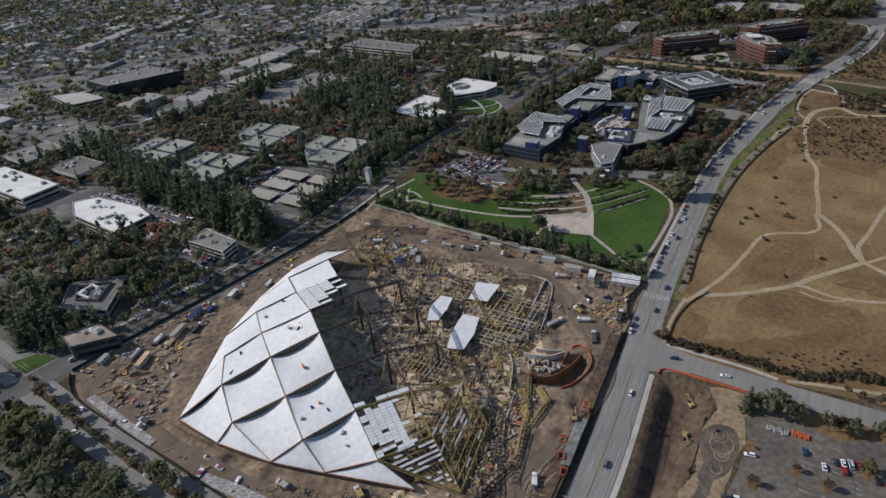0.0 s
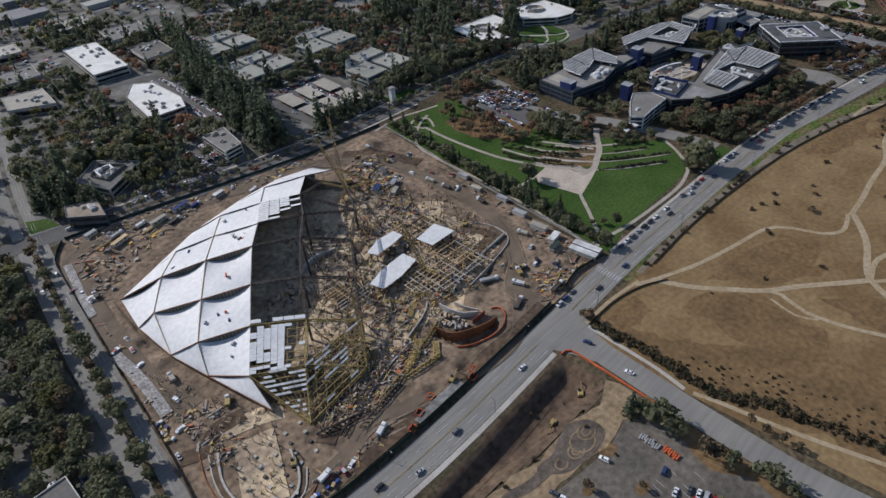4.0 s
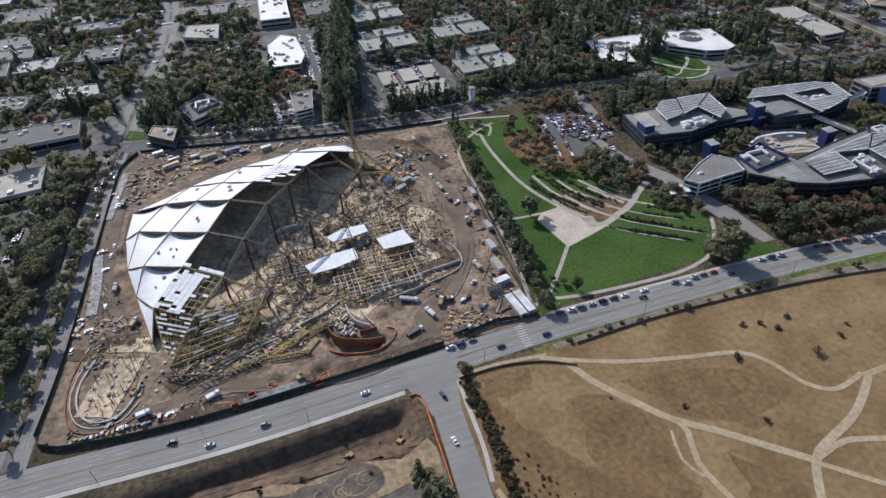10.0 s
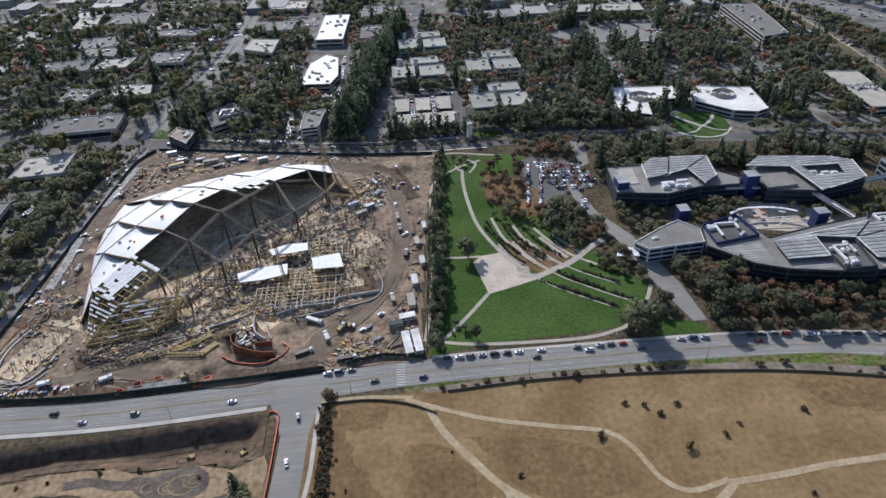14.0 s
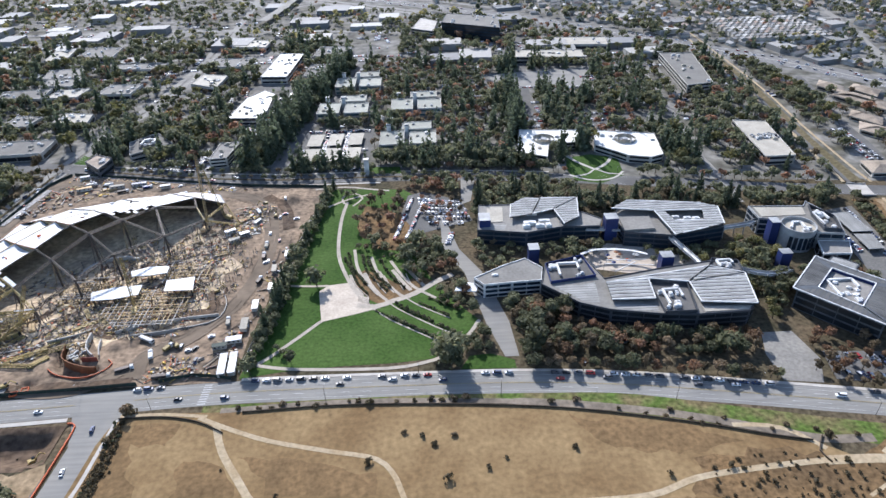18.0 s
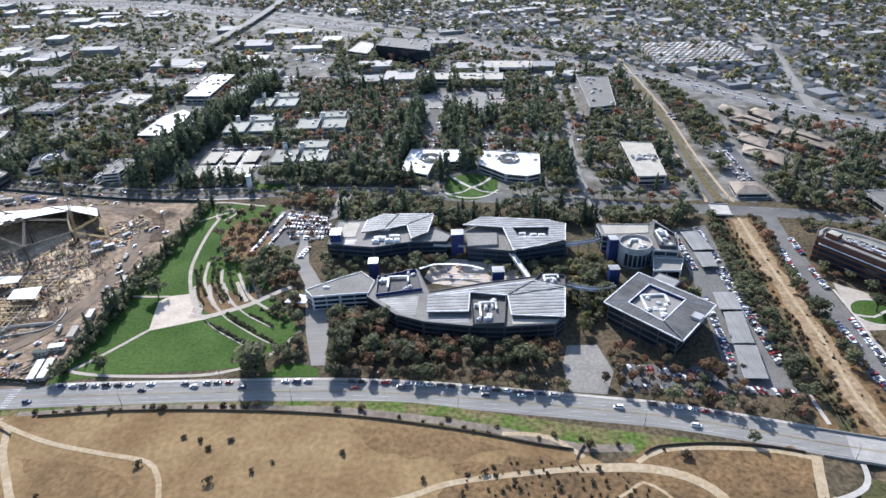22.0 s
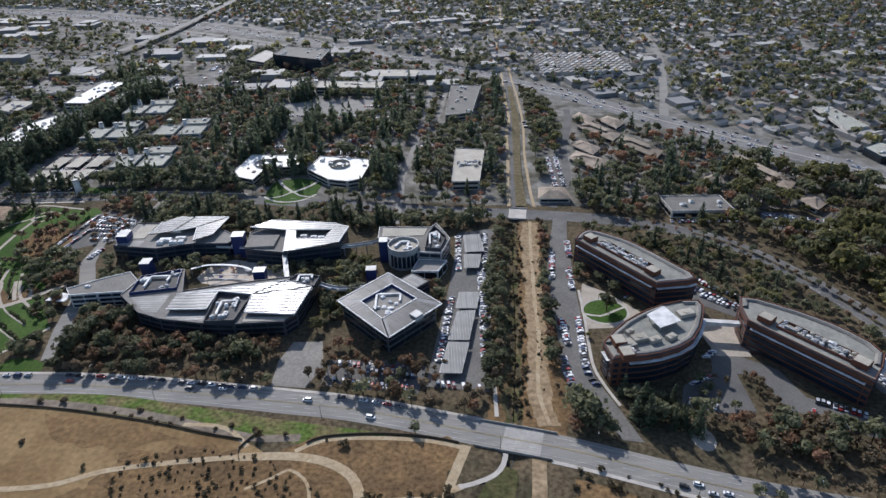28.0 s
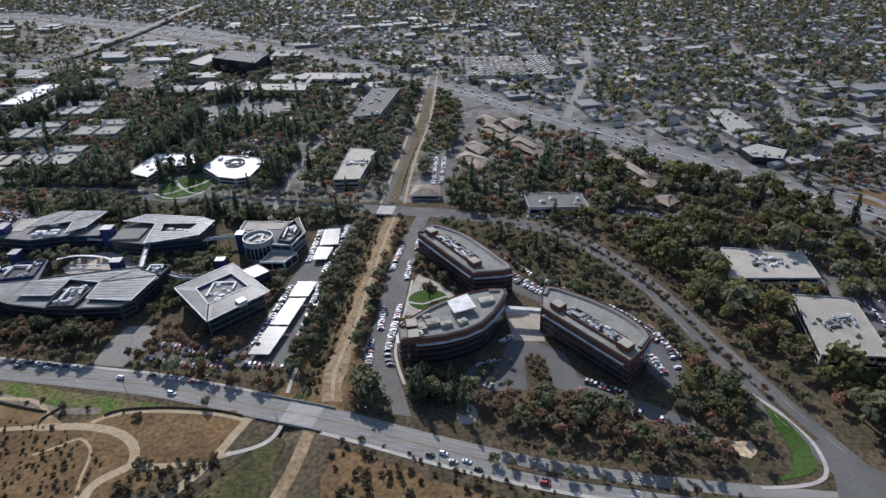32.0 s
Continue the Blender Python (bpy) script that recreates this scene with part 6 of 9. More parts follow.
for _ in range(26):      # loose sheets and hatches on the roof
    a, b = rnd.choice([((0, 0), (1, 1)), ((-1, 0), (0, 1)), ((1, 0), (2, 1)), ((-2, 0), (-1, 1)), ((-1, 1), (0, 2)), ((2, 0), (3, 9))])
    t = rnd.uniform(0.3, 0.7)
    p = Vector(NODE[a]).lerp(Vector(NODE[b]), t) - RO + Vector((rnd.uniform(-6, 6), rnd.uniform(-6, 6), 0))
    z = p.z + 0.9
    part("roof_hatch", Mesh().box(p.x, p.y, z - 1.6, rnd.uniform(0.8, 3.0), rnd.uniform(0.5, 1.2), 1.6, rnd.uniform(0, 90)), rnd.choice((STEEL_DARK, METAL_WHITE, METAL_WHITE, BLUE, ORANGE)), roof_thing)


def girder(parent, p, q, w=2.0, material=None, bar=0.22, step=3.0, name="girder"):
    """A three-chord lattice girder."""
    p, q = Vector(p), Vector(q)
    d = (q - p).normalized()
    s = d.cross(Vector((0, 0, 1)))
    s = s.normalized() if s.length > 0.1 else Vector((1, 0, 0))
    u = s.cross(d).normalized()
    offs = [u * w * 0.55, s * w * 0.5 - u * w * 0.45, -s * w * 0.5 - u * w * 0.45]
    me = Mesh()
    for o in offs:
        me.bar(p + o, q + o, bar * 1.3)
    n = max(2, int((q - p).length / step))
    for i in range(n):
        a, b = p.lerp(q, i / n), p.lerp(q, (i + 1) / n)
        for k in range(3):
            me.bar(a + offs[k], b + offs[(k + 1) % 3], bar * 0.8)
    return part(name, me, material or STEEL_DARK, parent)


frame_thing = thing("unfinished_hall", "open lattice steel frame of the unfinished hall roof", "building", (200, 160, 0))
FO = Vector((200, 160, 0))
SKEL = {"a": (231, 209, 26), "b": (216, 190, 27), "c": (199, 167, 21), "d": (184, 143, 15), "e": (167.3, 121.7, 10.8), "f": (152, 99, 1.0), "g": (238, 172, 20), "h": (221, 149, 16), "i": (205, 125, 11), "j": (190, 104, 3.0), "k": (245, 234.5, 21.5), "l": (262, 200, 16), "m": (280, 232, 10), "n": (270, 248, 13), "o": (304, 238, 1.0)}
for k, v in NODE.items():
    SKEL[k] = v
for a, b, w, material in (((-1, 0), "a", 1.8, 0), ((0, 0), "b", 1.6, 0), ((1, 0), "c", 1.6, 0), ((2, 0), "d", 1.6, 1), ((3, 0), "e", 1.4, 1), ("a", "b", 2.2, 0), ("b", "c", 2.4, 0), ("c", "d", 2.2, 0), ("d", "e", 2.0, 1), ("e", "f", 2.0, 1), ((3, 0), "f", 1.6, 1), ("e", "j", 2.0, 1), ("f", "j", 1.6, 1), ("d", "i", 1.6, 1), ("e", "i", 1.8, 1), ("i", "j", 1.8, 1),
                          ("c", "h", 1.6, 0), ("b", "g", 1.6, 0), ("h", "i", 1.8, 0), ("g", "h", 1.8, 0), ("a", "k", 1.8, 0), ((-2, 0), "k", 1.6, 0), ("a", "l", 1.6, 0), ("k", "l", 1.8, 0), ((-4, 0), "n", 1.6, 0), ("k", "n", 1.6, 0), ("n", "m", 1.6, 1), ("l", "m", 1.4, 0), ((-5, 0), "m", 1.6, 1), ((-5, 0), "o", 1.8, 1), ("m", "o", 1.4, 1), ("l", "g", 1.6, 0)):
    girder(frame_thing, Vector(SKEL[a]) - FO, Vector(SKEL[b]) - FO, w * 0.75, (STEEL_DARK, STEEL_YELLOW)[material], 0.24)
for k in "abcdeghiklm":
    p = Vector(SKEL[k]) - FO
    part("mast", Mesh().drum(p.x, p.y, -3, 0.7, p.z + 3, 8), STEEL_DARK, frame_thing)
    for s in (-1, 1):
        part("shore", Mesh().bar((p.x, p.y, p.z), (p.x + s * 6, p.y - s * 3, -2), 0.35), TIMBER if k in "acg" else STEEL_DARK, frame_thing)


def louvres(quad, nu, nv, keep, seed, material, drop=0.3, size=0.8):
    """Narrow deck planks laid in rows over a bay of the frame, some missing."""
    r = random.Random(seed)
    a, b, c, d = (Vector(SKEL[k]) - FO for k in quad)
    for i in range(nv):
        for j in range(nu):
            if r.random() < keep(i / nv, j / nu):
                v0, v1, u0, u1 = i / nv, (i + size) / nv, j / nu, (j + 0.94) / nu
                pts = [(a.lerp(b, u)).lerp(d.lerp(c, u), v) for u, v in ((u0, v0), (u1, v0), (u1, v1), (u0, v1))]
                me = Mesh()
                me.face(*[(p.x, p.y, p.z + 1.1) for p in pts])
                me.face(*[(p.x, p.y, p.z + 0.9) for p in reversed(pts)])
                for p, q in zip(pts, pts[1:] + pts[:1]):
                    me.face((p.x, p.y, p.z + 0.9), (q.x, q.y, q.z + 0.9), (q.x, q.y, q.z + 1.1), (p.x, p.y, p.z + 1.1))
                part("deck_plank", me, material, frame_thing)


louvres(((2, 0), "d", "e", (3, 0)), 8, 16, lambda v, u: 0.96 if u < 0.56 and 0.16 - 0.3 * u < v < 0.72 + 0.35 * u else (0.3 if u < 0.75 and v > 0.5 else 0.05), 1, MEMBRANE, size=0.92)
louvres(((3, 0), "e", "f", "f"), 6, 12, lambda v, u: 0.6 if v < 0.8 else 0.2, 2, METAL_WHITE, size=0.45)
louvres(("e", "i", "j", "f"), 7, 10, lambda v, u: 0.42 if v < 0.6 else 0.1, 3, METAL_WHITE, size=0.42)
louvres(((1, 0), "c", "d", (2, 0)), 5, 10, lambda v, u: 0.75 if v > 0.8 else 0.0, 4, MEMBRANE)
louvres(((-2, 0), "k", "a", (-1, 0)), 4, 10, lambda v, u: 0.95 if u + v * 0.5 < 0.75 else 0.15, 5, MEMBRANE)
for quad, n in ((((3, 0), "e", "f", "f"), 7), (("e", "i", "j", "f"), 7), (((2, 0), "d", "e", (3, 0)), 6)):
    a, b, c, d = (Vector(SKEL[k]) - FO for k in quad)
    for i in range(n + 1):
        t = i / n
        part("purlin", Mesh().bar(a.lerp(d, t) + Vector((0, 0, 0.3)), b.lerp(c, t) + Vector((0, 0, 0.3)), 0.3), STEEL_YELLOW, frame_thing)
        part("purlin", Mesh().bar(a.lerp(b, t) + Vector((0, 0, 0.2)), d.lerp(c, t) + Vector((0, 0, 0.2)), 0.25), STEEL_YELLOW, frame_thing)
        part("strut", Mesh().bar(a.lerp(d, t), b.lerp(c, min(1, t + 1 / n)) - Vector((0, 0, 2.5)), 0.22), STEEL_YELLOW, frame_thing)

# white slabs and the grid of columns and beams
inner = thing("inner_structure", "low steel and timber floor structure with white decks", "building structure", (260, 145, 0))
IO = (260, 145)
for pts in ([(275, 158), (293, 161), (296, 146), (277, 146)], [(229, 148), (242, 152.5), (260, 154), (261, 143.5), (246, 139.5), (232, 139)], [(246, 171), (258, 176), (271, 175.5), (272, 167.5), (261, 165.5), (249, 165)]):
    part("white_deck", Mesh().prism(ccw(local(pts, IO)), 5.6, 6.0, bottom=True), MEMBRANE, inner)
    for x, y in inset(ccw(local(pts, IO)), 1.5):
        part("column", Mesh().box(x, y, -3, 0.5, 0.5, 8.6), STEEL_DARK, inner)
rnd = random.Random(8)
for poly, z, step, w in (([(258, 156), (296, 142), (292, 114), (258, 112), (240, 130)], 3.0, 3.2, 0.45), ([(209, 171), (237, 172), (232, 142), (205, 143)], 2.2, 2.6, 0.4), ([(262, 190), (300, 178), (304, 162), (268, 160)], 2.4, 4.0, 0.5)):
    q = ccw(local(poly, IO))
    x0, y0, x1, y1 = bounds(q)
    for ax in (0, 1):
        s = (x0, y0)[ax]
        while s < (x1, y1)[ax]:
            cut = band_cut(q, ((1, 0), (0, 1))[ax], s, s + 0.05)
            if len(cut) > 2 and rnd.random() < 0.92:
                lo, hi = (min(p[1 - ax] for p in cut), max(p[1 - ax] for p in cut))
                zz = z + rnd.uniform(-0.2, 0.5)
                if rnd.random() < 0.3:
                    hi = lo + (hi - lo) * rnd.uniform(0.4, 0.9)
                a, b = ((s, lo, zz), (s, hi, zz)) if ax == 0 else ((lo, s, zz), (hi, s, zz))
                part("floor_beam", Mesh().bar(a, b, w), rnd.choice((TIMBER, TIMBER, STEEL_DARK, CONCRETE)), inner)
            s += step
    for _ in range(70):
        x, y = rnd.uniform(x0, x1), rnd.uniform(y0, y1)
        if inside(x, y, q):
            part("column", Mesh().box(x, y, -2.5, 0.45, 0.45, z + 2.5 + rnd.uniform(0, 1.5)), rnd.choice((TIMBER, STEEL_DARK)), inner)


def wall_run(label, pts, z0, z1, w, material, group="site walls", name="retaining_wall", step=4):
    q = curve(pts, step) if len(pts) > 2 else pts
    o = q[0]
    t = thing(name, label, "wall", (o[0], o[1], 0), group=group)
    for a, b in zip(q, q[1:]):
        part("wall_panel", Mesh().bar((a[0] - o[0], a[1] - o[1], (z0 + z1) / 2), (b[0] - o[0], b[1] - o[1], (z0 + z1) / 2), w, z1 - z0), material, t)
    return t


wall_run("grey concrete retaining wall of the basement", [(219, 105), (236, 111), (243, 116)], -4, 1.8, 0.6, CONCRETE)
wall_run("grey concrete retaining wall of the basement", [(258, 111), (270, 116), (292, 121), (318, 124)], -4, 2.2, 0.6, CONCRETE)
wall_run("low concrete wall along the haul road", [(268, 108), (292, 112), (316, 119), (320, 134), (314, 150)], -2, 1.0, 0.5, CONCRETE)
wall_run("rusty curved sheet wall beside a deep trench", [(232.5, 101), (234.6, 91), (239, 86.7), (246.2, 83), (253.5, 80.6), (259, 80)], -5.5, 1.9, 0.5, RUST, step=3)
wall_run("red-brown sheet panel behind a curved wall", [(248.4, 86.6), (253, 86.4), (257.6, 86.4)], -1, 3.6, 0.4, RUST_RED, step=2)
wall_run("grey curved wall of a ramp", [(245.4, 108.5), (245.9, 101), (248.5, 94), (254.5, 88.4)], -1, 4.2, 0.7, CONCRETE, step=3)
wall_run("grey curved wall of a ramp", [(252.6, 104), (254, 97), (257, 90)], -1, 2.6, 0.6, CONCRETE, step=3)
wall_run("orange edge barrier round a trench", [(231, 81.5), (235, 78), (241, 75), (249, 73), (257, 73.3), (264.4, 77.6), (267, 83.6), (263.4, 87)], 0, 1.1, 0.35, ORANGE, step=3)
heap = thing("material_heap", "pale timber, blocks and sheets piled inside a curved wall", "building material", (242, 95, relief(242, 95) + 0.1))
heap_rnd = random.Random(77)
for _ in range(46):
    x, y = heap_rnd.uniform(-5, 4.5), heap_rnd.uniform(-8, 9)
    if x + 5 > -0.45 * y - 1.5:
        long = heap_rnd.uniform(0.8, 3.6)
        part("board", Mesh().box(x, y, 0.0, long, heap_rnd.uniform(0.5, 1.3), heap_rnd.uniform(0.4, 1.9), heap_rnd.choice((15, 105, 40, 130, 75))), heap_rnd.choice((TIMBER, CONCRETE, METAL_PALE, PALE_SOIL, STEEL_DARK)), heap)
wall_run("curved pale ring wall of the hall floor", [(206, 176), (208, 188), (216, 197), (228, 200), (240, 197)], -2.5, 0.4, 1.6, CONCRETE, step=3)
wall_run("long pale trench wall", [(178, 90), (194, 97), (218, 102)], -1, 1.0, 0.6, CONCRETE)
OVAL = [(114, 118), (108.5, 104), (108, 91), (112.5, 80), (120, 75), (128.5, 76), (134.5, 84), (137.5, 95)]
wall_run("oval concrete kerb of a foundation", OVAL, -1.2, 1.3, 1.0, CONCRETE, step=3)
wall_run("oval concrete kerb of a foundation", [(110.5, 120), (105.5, 105), (105, 90), (110, 77.5), (119.5, 72), (130, 73), (137.5, 82)], -1.2, 0.9, 0.6, CONCRETE, step=3)
wall_run("oval orange silt barrier", [(108, 124), (103.6, 110), (102.8, 91), (107, 76), (118, 69.6), (132, 70.5), (142, 76)], -1.2, 0.9, 0.6, RUST, step=4)


def in_polygon_site(x, y):
    return edge_depth(x, y, SITE) > 1.5


def drape(name, line, width, lift, material, label):
    """A band that follows the land."""
    q = curve(line, 2.5)
    rows = []
    for k in range(7):
        rows.append([(x, y, relief(x, y) + lift) for x, y in beside(q, width * (k / 6 - 0.5))])
    ob = part(name, Mesh().sheet(rows), material, smooth=True)
    return tagged(ob, label, "track", kind="structure")


HAUL = surface("packed haul road", (0.165, 0.126, 0.088), 0.95, vary=0.3, grain=0.3, blotch=0.06, tone=(0.118, 0.09, 0.062), streak=(0.4, 0.4, 0.4))
drape("haul_road", [(118, 150), (112, 180), (113, 250), (120, 318), (150, 326), (210, 312), (270, 296), (312, 278), (331, 229), (334, 178), (325, 135), (305, 104), (284, 88), (284, 70)], 11, 0.35, HAUL, "packed brown haul road round the site")
drape("haul_road_north", [(284, 86), (262, 66), (236, 62), (200, 70), (170, 78), (152, 74), (108, 70)], 8, 0.35, HAUL, "packed brown track inside the fence")
for pts, w in (([(196, 152), (222, 137), (246, 118), (258, 102)], 15), ([(262, 212), (290, 194), (312, 172)], 24), ([(176, 112), (192, 118), (210, 112), (226, 106)], 10), ([(284, 214), (276, 230), (282, 246)], 8), ([(288, 156), (302, 138), (312, 122)], 14), ([(222, 118), (206, 124), (190, 134)], 14), ([(120, 128), (136, 122), (148, 116)], 10), ([(236, 128), (256, 134), (284, 132)], 22), ([(268, 168), (284, 172), (300, 168)], 12), ([(222, 160), (240, 166), (250, 182)], 12), ([(196, 116), (214, 122), (232, 126)], 12), ([(250, 196), (262, 206), (280, 210)], 12)):
    drape("pale_ground", pts, w, 0.3, PALE_SOIL, "pale trodden soil between structures")
RUBBLE = surface("pale grey rubble", (0.34, 0.325, 0.3), 0.95, vary=0.5, grain=0.9, blotch=0.2, tone=(0.22, 0.205, 0.185), bump=1.0)
drape("rubble_bank", [(117, 316), (113, 284), (109.5, 254)], 5, 0.8, RUBBLE, "bank of pale grey rubble inside the fence")
drape("rubble_bank", [(106.5, 214), (108.5, 184), (108, 156)], 6, 0.8, RUBBLE, "bank of pale grey rubble inside the fence")
drape("dark_slope", [(101, 128), (110, 124), (120, 130), (134, 128)], 8, 0.4, DARK_SOIL, "dark trench beside the foundation")
drape("dark_slope", [(112, 122), (106.8, 105), (106.4, 90), (111, 78.5), (119.5, 73.5), (129.5, 74.5), (136, 83)], 2.6, 0.42, DARK_SOIL, "dark trench between oval kerbs")
drape("pale_ground", [(116, 80), (121, 92), (127, 106), (130, 114)], 19, 0.45, PALE_SOIL, "pale levelled soil of a foundation")
drape("dark_slope", [(150, 66), (190, 66), (230, 66.5), (262, 66.5), (284, 68)], 7, 0.4, DARK_SOIL, "dark soil slope below the road fence")
drape("dark_slope", [(262, 120), (290, 126), (316, 130)], 7, 0.45, DARK_SOIL, "dark soil slope behind a wall")
drape("dark_slope", [(304, 150), (312, 136), (306, 122)], 7, 0.45, DARK_SOIL, "dark soil slope beside the haul road")
drape("dark_slope", [(150, 86), (164, 96), (176, 110), (172, 130)], 9, 0.4, DARK_SOIL, "dark trampled soil under the frame")
drape("dark_slope", [(316, 286), (336, 262), (344, 230)], 9, 0.5, DARK_SOIL, "dark heaped soil beside the haul road")
RUT = surface("wheel ruts", (0.135, 0.1, 0.07), 0.95, vary=0.3, grain=0.4)
RUT_PALE = surface("dried ruts", (0.225, 0.17, 0.12), 0.95, vary=0.3, grain=0.4)
HAUL_LINE = curve([(118, 150), (112, 180), (113, 250), (120, 318), (150, 326), (210, 312), (270, 296), (312, 278), (331, 229), (334, 178), (325, 135), (305, 104), (284, 88), (284, 70)], 2.5)
NORTH_LINE = curve([(284, 86), (262, 66), (236, 62), (200, 70), (170, 78), (152, 74), (108, 70)], 2.5)
rut_rnd = random.Random(31)
for tone, material, label in (("rut_dark", RUT, "dark wheel ruts along the haul road"), ("rut_pale", RUT_PALE, "pale dried ruts along the haul road")):
    me = Mesh()
    for line, lo, hi, count in ((HAUL_LINE, -11, 16, 46), (NORTH_LINE, -4, 10, 16)):
        for _ in range(count):
            off, i = rut_rnd.uniform(lo, hi), rut_rnd.randrange(len(line) - 14)
            seg = beside(line, off)[i:i + rut_rnd.randint(4, 13)]
            w = rut_rnd.uniform(0.35, 1.1)
            rows = [[(x, y, relief(x, y) + 0.5) for x, y in beside(seg, k * w)] for k in (-0.5, 0.5)]
            if all(in_polygon_site(p[0], p[1]) for p in rows[0][::3]):
                me.sheet(rows)
    tagged(part(tone, me, material), label, "track", kind="structure")
drape("covered_bank", [(186, 62.5), (200, 64), (216, 64.5)], 5, 0.9, SHEETING, "soil bank under grey plastic sheeting")


# lattice girders lying on the ground before they are lifted
for p, q, w, m in (((180, 84.6), (208, 91), 2.2, STEEL_YELLOW), ((208, 91), (238, 101.5), 2.2, STEEL_YELLOW), ((150, 92), (176, 84), 2.4, STEEL_DARK), ((158, 84), (186, 94), 2.4, STEEL_DARK), ((166, 80), (196, 86), 2.2, STEEL_DARK), ((172, 92), (200, 100), 2.0, STEEL_DARK), ((200, 86), (222, 84), 1.8, STEEL_YELLOW)):
    g = thing("lying_girder", "lattice steel girder lying on the soil", "girder", (*p, relief(*p) + 1.3), group="lying girders")
    girder(g, (0, 0, 0), (q[0] - p[0], q[1] - p[1], relief(*q) - relief(*p)), w, m, 0.28, 2.4)


# loose goods all over the site
def in_site(x, y):
    return edge_depth(x, y, SITE) > 3


rnd = random.Random(21)
me = Mesh()
zones = (([(126, 330), (180, 316), (250, 298), (290, 292), (296, 302), (180, 334), (126, 342)], 220, 2.2), ([(104, 150), (110, 150), (112, 330), (106, 330)], 60, 1.6), ([(118, 262), (160, 292), (200, 306), (200, 318), (130, 326), (118, 300)], 170, 3.0), ([(318, 70), (342, 70), (344, 130), (352, 200), (342, 200), (336, 130)], 230, 2.4),
         ([(296, 220), (322, 220), (326, 262), (300, 268)], 190, 2.6), ([(204, 110), (300, 104), (304, 170), (240, 176), (200, 150)], 420, 1.8), ([(150, 92), (176, 84), (220, 90), (216, 106), (180, 106)], 260, 1.8), ([(104, 68), (150, 68), (170, 66), (170, 72), (106, 78)], 60, 1.7), ([(108, 112), (124, 112), (126, 150), (110, 150)], 70, 1.8),
         ([(284, 64), (320, 66), (318, 84), (300, 88)], 140, 1.8), ([(262, 176), (306, 180), (304, 214), (270, 214)], 190, 2.0), ([(214, 176), (262, 176), (268, 214), (236, 222)], 170, 1.8), ([(150, 150), (190, 150), (206, 190), (170, 190)], 80, 1.5))
for poly, n, size in [(p, int(k * 1.7), s * 0.75) for p, k, s in zones]:
    x0, y0, x1, y1 = bounds(poly)
    for _ in range(n):
        x, y = rnd.uniform(x0, x1), rnd.uniform(y0, y1)
        if inside(x, y, poly) and in_site(x, y):
            z, s = relief(x, y) + 0.1, size * rnd.uniform(0.35, 1.2)
            kind = rnd.random()
            turn = rnd.choice((12, -78, 55, -35, 0, rnd.uniform(0, 180)))
            if kind < 0.45:
                me.box(x, y, z, s * rnd.uniform(0.6, 1.8), s * rnd.uniform(0.5, 1.0), s * rnd.uniform(0.25, 0.7), turn)
            elif kind < 0.8:
                a = radians(turn)
                l = s * rnd.uniform(1.2, 3.2)
                for m in range(rnd.randint(1, 4)):
                    me.bar((x - l * math.cos(a) - m * 0.4 * math.sin(a), y - l * math.sin(a) + m * 0.4 * math.cos(a), z + 0.3), (x + l * math.cos(a) - m * 0.4 * math.sin(a), y + l * math.sin(a) + m * 0.4 * math.cos(a), z + 0.3 + rnd.choice((0, 0, 0, 0.8))), 0.3)
            elif kind < 0.93:
                for m in range(3):
                    me.box(x + m * 0.3, y, z + m * 0.5, s, s * 0.8, 0.45, turn)
            else:
                me.drum(x, y, z, s * 0.35, s * 0.5, 8)
tagged(part("building_material", me, CRATES), "scattered timber, pallets, pipes and crates on the site", "building material", kind="stuff")


for pts, w in (([(262, 118), (276, 122), (292, 128)], 5), ([(214, 126), (224, 134), (228, 146)], 5), ([(238, 120), (248, 112), (258, 108)], 6), ([(284, 164), (296, 174), (300, 190)], 5), ([(206, 150), (216, 158), (218, 170)], 6), ([(250, 158), (264, 158), (270, 162)], 4), ([(246, 184), (258, 190), (268, 200)], 6), ([(190, 118), (202, 128), (206, 140)], 5)):
    drape("dark_slope", pts, w, 0.5, DARK_SOIL, "dark trench between pale floors")
